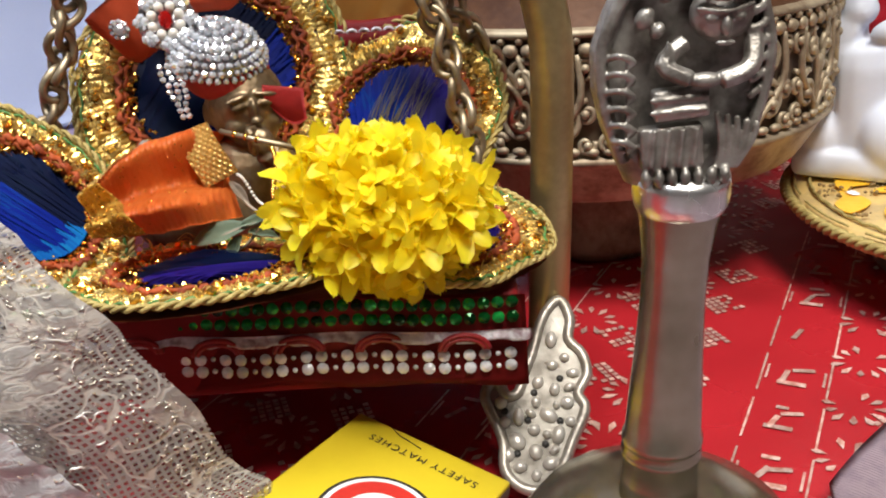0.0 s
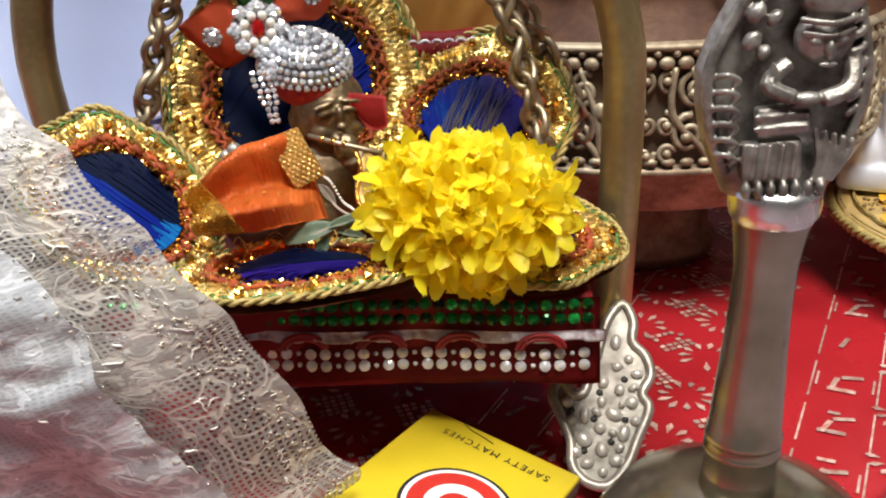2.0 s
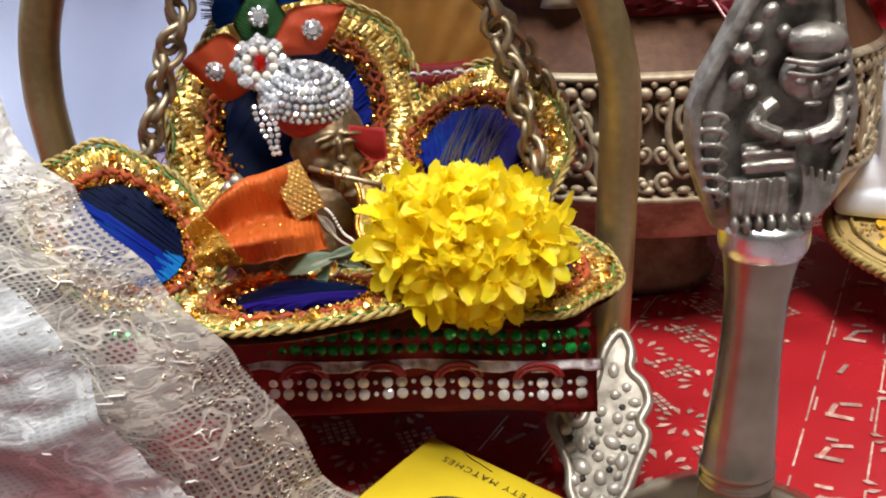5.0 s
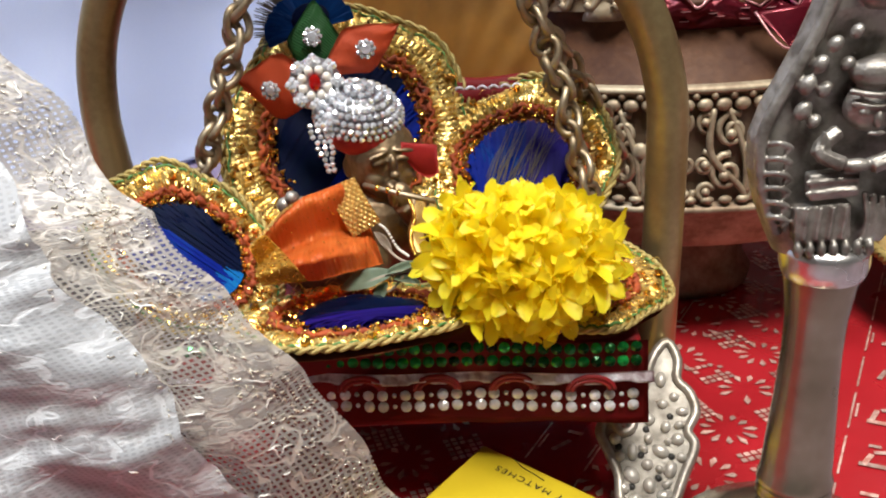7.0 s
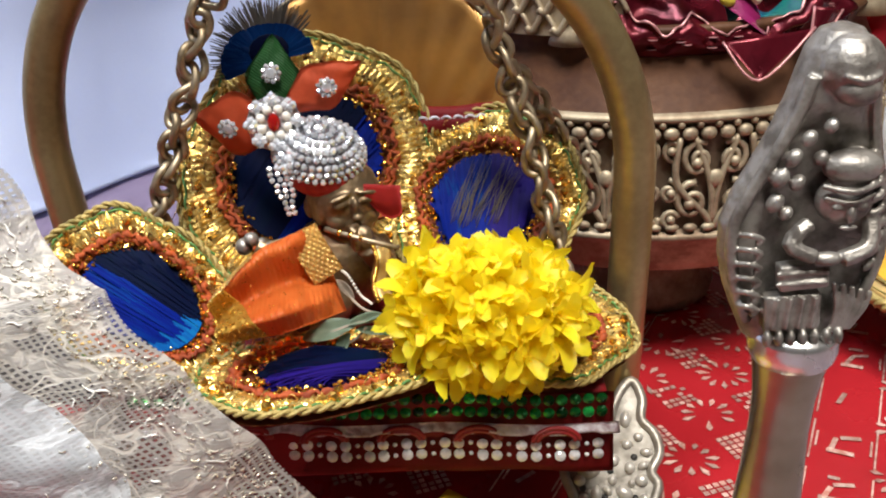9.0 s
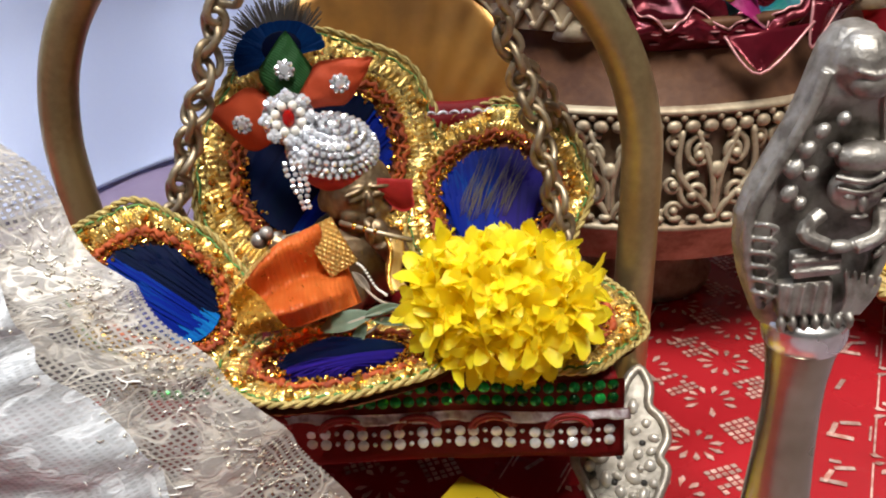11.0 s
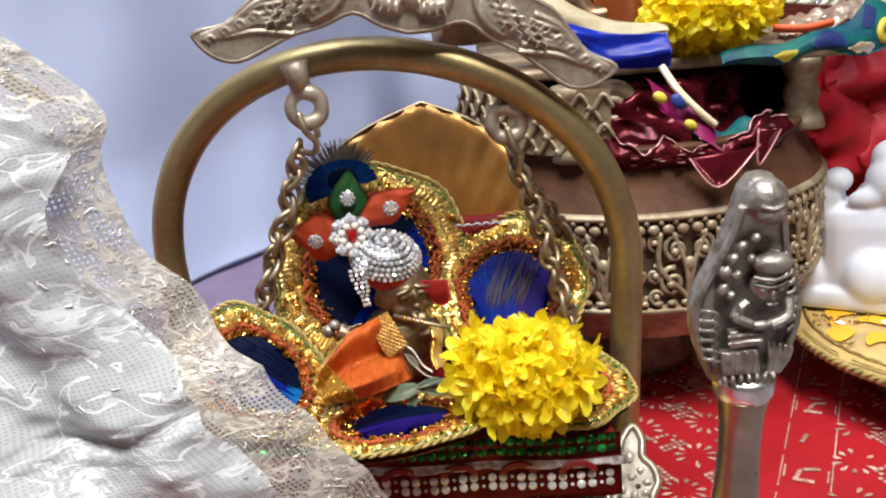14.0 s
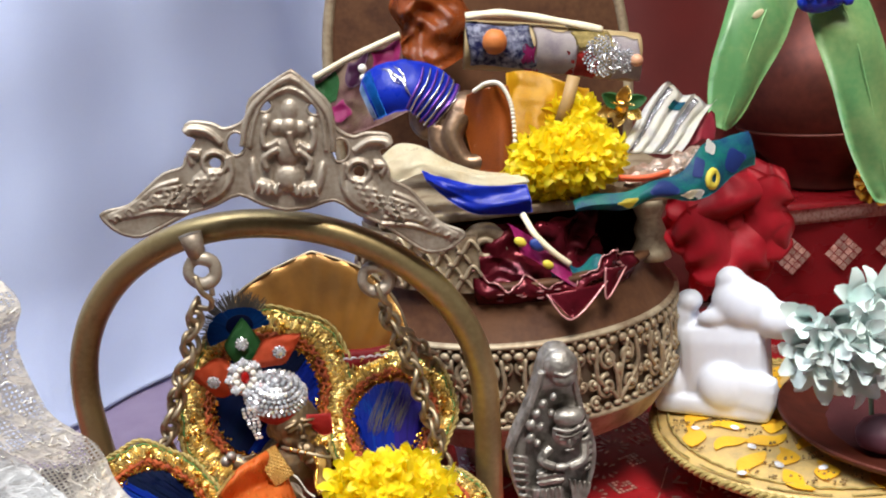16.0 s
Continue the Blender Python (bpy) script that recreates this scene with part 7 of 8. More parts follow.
bm = bmesh.new()
tube(bm, [roll_axis(i / 30) for i in range(31)], 0.0116, 24)
bol = part("roll", bm, woven("dull_gold_cloth", (0.40, 0.30, 0.15), (0.28, 0.18, 0.10), 0.0008, 0.5), bolster)
NAVYPRINT = woven("navy_silver_print", (0.012, 0.016, 0.10), (0.42, 0.44, 0.60), 0.0008, 0.4, stain=330, mix=1.0)
PALEPRINT = woven("pale_beige_print", (0.56, 0.50, 0.50), (0.40, 0.34, 0.40), 0.0008, 0.5, stain=160, mix=0.9)
for u0, u1, a0, a1, mtl in ((0.02, 0.42, -48, 58, NAVYPRINT), (0.36, 0.43, -60, 6, MAGENTA), (0.42, 0.64, -62, 50, PALEPRINT), (0.60, 0.73, -66, 2, REDTURBAN), (0.63, 0.82, 8, 62, GOLDCORD), (0.80, 1.0, -60, 50, PALEPRINT)):
    bm = bmesh.new()
    sheet(bm, lambda u, v: roll_at(u0 + (u1 - u0) * u + 0.012 * math.sin(v * 5 + u0 * 40), a0 + (a1 - a0) * v + 4 * math.sin(u * 7 + u1 * 30), 0.0006 + 0.0003 * n3((u * 6, v * 6, u0 * 9), 1)), 16, 14, 0.0003)
    part("patch", bm, mtl, bol)
bm = bmesh.new()
tube(bm, spline([V(0.0514, 0.3500, 0.2063), V(0.0671, 0.3480, 0.2064), V(0.0880, 0.3480, 0.2019), V(0.1152, 0.3490, 0.1943)], 8), lambda s: 0.0020 + 0.0002 * math.sin(s * 23), 8, False, 0.8)
part("cream_edge", bm, CREAM, bol)
bm = bmesh.new()
bmesh.ops.create_icosphere(bm, subdivisions=3, radius=0.0058, matrix=Matrix.Translation(V(0.0633, 0.3430, 0.1939)))
for v in bm.verts:
    v.co += v.normal * 0.0005 * n3(v.co, 900)
part("orange_ball", bm, TERRA, bolster, "orange thread ball")
bm = bmesh.new()
for c, rad, n in ((V(0.1134, 0.3420, 0.1826), 0.0096, 130), (V(0.1245, 0.3440, 0.1794), 0.0056, 50)):
    for i in range(n):
        a, r = 2.399963 * i, rad * math.sqrt((i + 0.5) / n)
        gem(bm, c + V(r * math.cos(a), -0.0015 * (1 - r / rad) - 0.0004 * (i % 3), r * math.sin(a)), rng.uniform(0.0005, 0.0009))
part("rosette", bm, CRYSTAL, bolster, "silver spangle rosette", smooth=False, kind="stuff")
bm = bmesh.new()
ball(bm, V(0.1294, 0.3420, 0.1790), 0.0030, None, 12, 8)
part("peach_bead", bm, surface("peach_bead", (0.66, 0.34, 0.20), 0.4), bolster)

plum_top = along([V(-0.0219, 0.3520, 0.1851), V(-0.0029, 0.3500, 0.1933), V(0.0202, 0.3520, 0.2010)])
plum_low = along([V(-0.0238, 0.3440, 0.1574), V(-0.0014, 0.3430, 0.1590), V(0.0207, 0.3450, 0.1662)])
shawl = thing("plum_shawl", (0.0, 0.35, 0.17), "plum patchwork shawl with a dull gold rolled hem", "shawl")


def shawl_at(u, v, lift=0.0):
    return plum_top(u).lerp(plum_low(u), v) + V(0, 0.0022 * math.sin(u * 9 + v * 3) + 0.0012 * n3((u * 7, v * 6, 5), 1.2) - lift, 0)


bm = bmesh.new()
sheet(bm, shawl_at, 40, 30, 0.0006)
sh = part("shawl_cloth", bm, woven("plum_cloth", (0.22, 0.10, 0.10), (0.36, 0.26, 0.18), 0.0008, 0.6, stain=90, mix=0.9), shawl)
for u0, u1, v0, v1, mtl in ((0.66, 0.96, 0.06, 0.40, MAGENTA), (0.42, 0.64, 0.05, 0.36, woven("dark_plum", (0.07, 0.012, 0.06), (0.12, 0.03, 0.09), 0.0008, 0.5)), (0.0, 0.30, 0.10, 0.50, LEAFGREEN), (0.22, 0.38, 0.52, 0.76, MAGENTA)):
    bm = bmesh.new()
    sheet(bm, lambda u, v: shawl_at(u0 + (u1 - u0) * u + 0.03 * math.sin(v * 4 + u0 * 20), v0 + (v1 - v0) * v + 0.03 * math.sin(u * 5), 0.0007), 12, 12, 0.0003)
    part("cloth_patch", bm, mtl, sh)
bm = bmesh.new()
tube(bm, [plum_top(i / 24) + V(0, -0.0015, 0) for i in range(25)], 0.0014, 8, False, 1.3)
part("gold_hem", bm, CREAM, sh, "dull gold rolled hem")
bm = bmesh.new()
for i in range(3):
    ball(bm, shawl_at(0.58, 0.20 + 0.13 * i, 0.0022), 0.0022, None, 10, 8)
part("pearl", bm, PEARL, sh, "three pearl beads")

ornf = thing("gold_blossom", (0.1135, 0.306, 0.16), "small gold foil blossom with green tips", "ornament")
GB = V(0.1071, 0.2900, 0.1653)
for k in range(6):
    a = TAU * k / 6 + 0.3
    simple_leaf(GB, GB + V(0.0110 * math.cos(a), -0.003, 0.0085 * math.sin(a)), 0.0032, LEAFGREEN if k in (0, 2) else GOLDLACE, ornf, "foil_petal", V(0, -1, 0.1))
bm = bmesh.new()
ball(bm, GB + V(0, -0.003, 0), 0.0030, None, 12, 8)
part("foil_heart", bm, GOLDBEAD, ornf)
stickob = thing("brown_stick", (0.096, 0.295, 0.165), "pale brown incense stick stub among the cloths", "stick")
bm = bmesh.new()
tube(bm, [V(0.0821, 0.2930, 0.1600), V(0.0860, 0.2930, 0.1695), V(0.0892, 0.2940, 0.1789)], 0.0028, 10)
part("stub", bm, surface("tan_stick", (0.40, 0.25, 0.10), 0.6), stickob)
rc_top = along([V(0.0194, 0.3680, 0.2264), V(0.0328, 0.3640, 0.2261), V(0.0546, 0.3680, 0.2233)])
rc_low = along([V(0.0187, 0.3620, 0.1942), V(0.0305, 0.3560, 0.1847), V(0.0535, 0.3620, 0.1861)])
swag("rust_satin_bunting", "crumpled rust-orange satin hanging behind the figurine", "cloth",
     lambda u, v: rc_top(u).lerp(rc_low(u), v) + V(0.0025 * math.sin(v * 11 + u * 3), -0.006 * math.sin(math.pi * u) + 0.0050 * n3((u * 4, v * 4.5, 9), 1.3) + 0.0030 * math.sin(u * 11 + 4 * v), 0.0020 * math.sin(u * 9 + v * 6)),
     woven("rust_satin", (0.42, 0.10, 0.022), (0.16, 0.035, 0.012), 0.0007, 0.26, stain=70, mix=0.9), 60, 50)

for ob in [o for o in scene.collection.all_objects if o.name in ("blue_satin_cloth", "cream_satin_cloth", "sequin_silk", "orange_piping", "rose_petal", "rust_satin_bunting", "seated_figurine")] + [tealob, stripe, cap, robe, bolster, shawl, ornf, stickob]:
    ob.location += V(0.0025, 0.0, -0.0014)

# ---- gold mat with the marble cow and the bowl ----
MCX = V(0.2025, 0.3110, 0.0)
gmat = thing("gold_brocade_mat", MCX, "round gold brocade mat with a braided rim and sequins", "mat")
bm = bmesh.new()
lathe(bm, [(0.0, 0.0052), (0.03, 0.0055), (0.060, 0.0052), (0.072, 0.0046), (0.0765, 0.0028), (0.0765, 0.0008), (0.072, 0.0004), (0.0, 0.0004)], MCX, 80)
for v in bm.verts:
    v.co.z += 0.0006 * n3(v.co, 120)
part("pad", bm, MATGOLD, gmat)
bm = bmesh.new()
for s in (0, 1):
    tube(bm, [MCX + V((0.0765 + 0.0012 * math.cos(t * 70 + s * math.pi)) * math.cos(t), (0.0765 + 0.0012 * math.cos(t * 70 + s * math.pi)) * math.sin(t), 0.0030 + 0.0012 * math.sin(t * 70 + s * math.pi)) for t in (TAU * i / 420 for i in range(420))], 0.0011, 5, True)
part("braid_rim", bm, GOLDCORD, gmat, "twisted gold braid")
bm = bmesh.new()
tube(bm, [MCX + V(0.0690 * math.cos(TAU * i / 160), 0.0665 * math.sin(TAU * i / 160), 0.0058 + 0.0004 * math.sin(i * 2.1)) for i in range(160)], 0.0006, 5, True)
for k in range(14):
    tube(bm, [MCX + V((0.0715 + 0.0004 * k % 3) * math.cos(t), 0.0715 * math.sin(t), 0.0056) for t in (TAU * k / 14 + 0.012 * i for i in range(30))], 0.0004, 5)
part("gold_embroidery", bm, GOLDCORD, gmat, "rings of gold embroidery", kind="stuff")
MATYELLOW = surface("bright_yellow_brocade", (0.86, 0.50, 0.03), 0.42, 0.15, (0.80, 0.40, 0.03), grain=700, mix=0.7, bump=0.5, stain=120)
MATBROWN = surface("brown_brocade_thread", (0.24, 0.15, 0.06), 0.5, 0.3, (0.34, 0.24, 0.10), grain=700, bump=0.6)
for k in range(44):
    a, r = 2.399963 * k, 0.066 * math.sqrt((k + 0.5) / 44)
    c, t = MCX + V(r * math.cos(a), r * math.sin(a), 0.0061), rng.uniform(0, TAU)
    bm = bmesh.new()
    ln = rng.uniform(0.008, 0.013)
    plate(bm, spline([V(-ln, 0, 0), V(-ln * 0.3, 0.0038 + 0.002 * rng.random(), 0), V(ln * 0.4, 0.003, 0), V(ln, 0.0045, 0), V(ln * 0.7, -0.002, 0), V(0, -0.004 - 0.002 * rng.random(), 0)], 3, True), Matrix.Translation(c) @ pose(0, 0, 0, 0, 0, math.degrees(t)), 0.0003)
    part("leaf_motif", bm, MATYELLOW, gmat, "woven yellow leaf motif", smooth=False)
bm = bmesh.new()
for k in range(150):
    a, r = rng.uniform(0, TAU), 0.068 * math.sqrt(rng.random())
    c = MCX + V(r * math.cos(a), r * math.sin(a), 0.0066)
    for i in range(5):
        gem(bm, c + V(rng.uniform(-0.003, 0.003), rng.uniform(-0.002, 0.002), 0), rng.uniform(0.0003, 0.0008))
part("brown_stitch", bm, MATBROWN, gmat, "scattered brown stitches", kind="stuff")
for k in range(26):
    a, r = rng.uniform(0, TAU), 0.070 * math.sqrt(rng.random())
    piece("sequin", disc_w, gmat, Matrix.Translation(MCX + V(r * math.cos(a), r * math.sin(a), 0.0068)) @ pose(0, 0, 0, rng.uniform(-15, 15), rng.uniform(-15, 15), 0) @ Matrix.Diagonal((1.8, 1.8, 1.8, 1)))

# reclining cow, one lump of marble
bm = bmesh.new()
CW = basis((0.1630, 0.3330, 0.0060), (0.84, -0.54, 0), (0.54, 0.84, 0))


def cow(x, y, z, rx, ry, rz, rot=(0, 0, 0)):
    ball(bm, CW @ V(x, y, z), (rx, ry, rz), CW.to_3x3().to_4x4() @ pose(0, 0, 0, *rot), 20, 14)


box(bm, CW @ pose(0.000, 0.0, 0.0045), 0.054, 0.030, 0.0085, 0.003)
box(bm, CW @ pose(0.0040, 0.001, 0.0230, 0, -3, 0), 0.0400, 0.0250, 0.0360, 0.007)
box(bm, CW @ pose(-0.0165, 0.002, 0.0260, 0, 5, 0), 0.0100, 0.0200, 0.0440, 0.004)
cow(-0.0120, -0.001, 0.0490, 0.0062, 0.0070, 0.0050)
cow(-0.0200, -0.002, 0.0120, 0.0100, 0.0120, 0.0090)
box(bm, CW @ pose(0.0165, -0.010, 0.0130, 0, 8, 0), 0.0260, 0.0120, 0.0180, 0.005)
cow(0.0060, -0.010, 0.0140, 0.0130, 0.0080, 0.0120)
cow(0.0010, -0.007, 0.0440, 0.0085, 0.0040, 0.0042, (0, -12, 0))
cow(0.0140, -0.002, 0.0485, 0.0160, 0.0105, 0.0115, (0, 16, 0))
cow(0.0070, 0.000, 0.0580, 0.0072, 0.0065, 0.0070)
cow(0.0120, -0.001, 0.0555, 0.0080, 0.0070, 0.0060, (0, 30, 0))
cow(0.0275, -0.004, 0.0440, 0.0098, 0.0085, 0.0082, (0, 18, 0))
cow(0.0080, 0.002, 0.0380, 0.0150, 0.0115, 0.0140)
marble = solo("marble_cow", bm, MARBLE, "white marble reclining cow figurine on the gold mat", "figurine")
fused(marble, 0.0010, 8)

bowl = thing("copper_dish", (0.2460, 0.2850, 0.006), "dark copper dish holding red powder", "dish")
BO = V(0.2460, 0.2850, 0.0)
bm = bmesh.new()
lathe(bm, [(0.0, 0.0064), (0.044, 0.0064), (0.054, 0.0080), (0.0630, 0.0120), (0.0662, 0.0152), (0.0672, 0.0160), (0.0662, 0.0170), (0.0630, 0.0150), (0.053, 0.0104), (0.042, 0.0090), (0.0, 0.0088)], BO, 60)
part("dish_body", bm, KALASH, bowl)
bm = bmesh.new()
sheet(bm, lambda u, v: BO + V(0.046 * u * math.cos(TAU * v), 0.046 * u * math.sin(TAU * v), 0.0094 + 0.006 * (1 - u) + 0.0012 * n3((u * 3 * math.cos(TAU * v), u * 3 * math.sin(TAU * v), 0), 2)), 16, 40)
part("powder", bm, KUMKUM, bowl, "dark red powder")
bm = bmesh.new()
ball(bm, V(0.2130, 0.2660, 0.0175), (0.0125, 0.0105, 0.0085), None, 20, 14)
for v in bm.verts:
    v.co += v.normal * 0.0010 * n3(v.co, 220)
plum = solo("plum_betel_nut", bm, PLUM, "dull plum-coloured betel nut lying in the dish", "nut")

MF = [floret_mesh("mint_floret", MINT, 40 + k, 6, 0.0185, 0.0040, 1.15, (0.40, 0.66, 0.90, 1.0, 0.96, 0.74, 0.28)) for k in range(4)]
jas = thing("mint_blossom", (0.1880, 0.2650, 0.0640), "cluster of pale mint star-shaped blossoms before the cow", "flower")
bm = bmesh.new()
tube(bm, spline([V(0.2150, 0.2800, 0.0130), V(0.2100, 0.2760, 0.0400), V(0.1960, 0.2700, 0.0620)], 6), 0.0011, 7)
part("stem", bm, SAGE, jas)
for i in range(26):
    a, q = 2.399963 * i, math.sqrt((i + 0.5) / 26)
    dx, dz = 0.020 * q * math.cos(a) + 0.006, 0.0155 * q * math.sin(a)
    dy = -0.010 * (1 - q * q)
    piece("blossom", MF[i % 4], jas, Matrix.Translation((0.1890 + dx, 0.2680 + dy, 0.0660 + dz)) @ V(dx - 0.006, -0.022 + dy, dz + 0.004).to_track_quat("Z", "Y").to_matrix().to_4x4() @ pose(0, 0, 0, rng.uniform(-14, 14), rng.uniform(-14, 14), 37 * i))

# the mat and what stands on it rest on a low stand
M_UP = Matrix.Translation((0.011, -0.085, 0.205)) @ Matrix.Scale(0.885, 4) @ Matrix.Translation((-0.010, 0.083, -0.209))
for ob in (gmat, bowl, plum, jas):
    ob.matrix_basis = M_UP @ ob.matrix_basis
CB = V(0.1630, 0.3360, 0.0060)
marble.matrix_basis = M_UP @ Matrix.Translation(CB) @ Matrix.Diagonal((1.06, 1.0, 1.16, 1)) @ Matrix.Translation(-CB)
stand = thing("low_stand", (0.19, 0.275, 0.0), "low dark wooden stand hidden under the gold mat", "stand")
bm = bmesh.new()
lathe(bm, [(0.0, 0.0), (0.040, 0.0), (0.042, 0.002), (0.038, 0.006), (0.036, 0.014), (0.041, 0.0195), (0.0, 0.0199)], (0.1820, 0.2640, 0), 48)
part("turned_base", bm, WOOD, stand)

# ---- hibiscus, copper pot and mango leaves ----
hib = thing("red_hibiscus", (0.1850, 0.3650, 0.06), "large deep red hibiscus bloom leaning on the copper pot", "flower")
HB = V(0.1850, 0.3720, 0.0900)
for k in range(7):
    a = TAU * k / 7 + (0.2 if k % 2 else 0)
    ln = 0.035 if k % 2 else 0.030

    def hp(u, v, a=a, ln=ln, k=k):
        q = (v - 0.5) * 2
        w = 0.023 * math.sin(math.pi * (0.06 + 0.74 * u)) ** 0.8
        r = ln * u
        t = q * w
        ruff = 0.0018 * math.sin(q * 8 + k) * u * u * u
        crump = 0.0016 * n3((u * 3 + k, q * 2, k * 1.7), 1.0)
        return HB + V(math.cos(a) * r - math.sin(a) * t + crump, -0.016 * math.sin(u * 2.4 + 0.2 * (k % 3)) + 2.2 * ruff + (0.007 if k % 2 else 0) + crump, math.sin(a) * r * 1.08 + math.cos(a) * t - 0.004 * u * (k % 3))

    bm = bmesh.new()
    sheet(bm, hp, 16, 18, 0.0005)
    part("petal", bm, HIBISCUS, hib)
bm = bmesh.new()
ball(bm, HB + V(0.002, -0.004, -0.002), (0.006, 0.005, 0.007), pose(0, 0, 0, 0, 30, 0), 14, 10)
part("flower_heart", bm, HIBISCUS, hib)
bm = bmesh.new()
tube(bm, spline([HB, HB + V(0.004, 0.008, -0.03), V(0.1900, 0.3800, 0.004)], 6), 0.0022, 8)
part("stem", bm, SAGE, hib)
step = thing("altar_step", (0.36, 0.53, 0.0), "low altar step under red cloth with checked diamonds", "step")
bm = bmesh.new()
sheet(bm, lambda u, v: V(0.205 + 0.36 * u, 0.432 + 0.004 * math.sin(u * 17) * (1 - v) + 0.12 * max(0.0, v - 0.5) * 2, 0.001 + 0.0735 * min(1.0, v * 2) + 0.0008 * math.sin(u * 23 + v * 9)), 60, 20, 0.0008)
part("step_cloth", bm, REDCLOTH, step)
bm = bmesh.new()
sheet(bm, lambda u, v: V(0.205 + 0.36 * u, 0.4300 + 0.004 * math.sin(u * 17) * 0.1, 0.0640 + 0.0090 * v), 50, 3, 0.0005)
part("silver_border", bm, THREADGOLD, step, "silver-gold woven border")
bm = bmesh.new()
for i in range(9):
    x, z = 0.2475 + 0.031 * i, 0.0445
    y = 0.4288 + 0.004 * math.sin((x - 0.205) / 0.36 * 17) * 0.4
    for a in range(4):
        for b in range(4):
            e, f, g = (a - 1.5) * 0.0042, (b - 1.5) * 0.0042, 0.0026
            bm.faces.new([bm.verts.new(V(x + (e + f) * 0.72 + q[0], y, z + (e - f) * 0.72 + q[1])) for q in ((-g, 0), (0, -g), (g, 0), (0, g))])
part("woven_diamond", bm, THREADGOLD, step, "checked silver-gold diamonds", smooth=False, kind="stuff")
KC = V(0.2980, 0.4920, 0.0740)
kal = thing("copper_pot", KC, "dark copper holy-water pot dressed with mango leaves", "pot")
bm = bmesh.new()
lathe(bm, [(0.0, 0.0), (0.030, 0.0), (0.033, 0.003), (0.029, 0.009), (0.044, 0.024), (0.060, 0.048), (0.064, 0.068), (0.058, 0.090), (0.043, 0.108), (0.034, 0.118)], KC, 72)
part("pot_body", bm, KALASH, kal)
bm = bmesh.new()
lathe(bm, [(0.034, 0.1175), (0.0325, 0.124), (0.034, 0.130), (0.040, 0.140), (0.047, 0.146), (0.046, 0.149), (0.036, 0.145), (0.030, 0.132), (0.0, 0.128)], KC, 64)
part("flared_mouth", bm, KALASH, kal)
for z, r in ((0.1180, 0.0345), (0.040, 0.0560)):
    bm = bmesh.new()
    tube(bm, [KC + V(r * math.cos(TAU * i / 60), r * math.sin(TAU * i / 60), z) for i in range(60)], 0.0012, 8, True)
    part("ring_band", bm, KALASH, kal)
bm = bmesh.new()
lathe(bm, [(0.0, 0.126), (0.022, 0.132), (0.034, 0.155), (0.036, 0.180), (0.028, 0.206), (0.014, 0.224), (0.0, 0.230)], KC, 36)
solo("coconut", bm, KALASH, "reddish-brown coconut set in the pot mouth", "coconut")
leaves = thing("mango_leaves", KC + V(-0.03, -0.04, 0.14), "fresh green mango leaves drooping over the copper pot", "leaves")


def mango(base, knee, tip, w, curl=0.004, spots=()):
    path = spline([Vector(base), Vector(knee), Vector(tip)], 14)
    bm = bmesh.new()

    def f(u, v):
        i = min(len(path) - 2, int(u * (len(path) - 1)))
        p = path[i].lerp(path[i + 1], u * (len(path) - 1) - i)
        d = (path[i + 1] - path[i]).normalized()
        s = d.cross(V(0.0, -1, 0.15)).normalized()
        q = (v - 0.5) * 2
        ww = w * math.sin(math.pi * (0.05 + 0.90 * u)) ** 0.7
        return p + s * (ww * q) + V(0, -1, 0) * (curl * (1 - q * q) - curl * 0.4 * abs(q)) + V(0, 0.0012 * math.sin(u * 22 + q * 3), 0)

    sheet(bm, f, 28, 8, 0.0005)
    lf = part("leaf", bm, MANGO, leaves)
    for u, v, r in spots:
        bm = bmesh.new()
        ball(bm, f(u, v) + V(0, -0.0005, 0), (r * 1.3, 0.0005, r * 0.7), pose(0, 0, 0, 0, -28, 0), 12, 8)
        part("dry_spot", bm, DRYSPOT, lf, "pale dry spot")
    bm = bmesh.new()
    tube(bm, [p + V(0, -1, 0) * (curl + 0.0003) for p in path], lambda s: 0.0005 - 0.0003 * s, 5)
    tube(bm, spline([Vector(base), (Vector(base) + KC + V(-0.03, -0.03, 0.15)) / 2 + V(0, 0, 0.012), KC + V(-0.02, -0.025, 0.146)], 5), 0.0012, 6)
    part("midrib", bm, MANGO, lf)


mango((0.2250, 0.3760, 0.2180), (0.1930, 0.3380, 0.2000), (0.1655, 0.3280, 0.1440), 0.0160, spots=((0.34, 0.62, 0.0022), (0.47, 0.60, 0.0026), (0.58, 0.58, 0.0024)))
mango((0.2280, 0.3720, 0.2120), (0.2320, 0.3380, 0.1820), (0.2480, 0.3300, 0.1000), 0.0155)
mango((0.2600, 0.3780, 0.2150), (0.2800, 0.3500, 0.1850), (0.3000, 0.3450, 0.1200), 0.0130)
bm = bmesh.new()
ball(bm, V(0.2190, 0.3360, 0.1985), (0.013, 0.006, 0.007), pose(0, 0, 0, 0, -10, 0), 18, 12)
for i in range(5):
    ball(bm, V(0.2100 + 0.0045 * i, 0.3315, 0.2000 - 0.001 * i), 0.0026, None, 10, 8)
solo("blue_ornament", bm, BLUESATIN, "dark blue glossy ornament tied on the leaves", "ornament")
mar = thing("yellow_tassel", (0.20, 0.43, 0.205), "small yellow tassel hanging above the pot", "tassel")
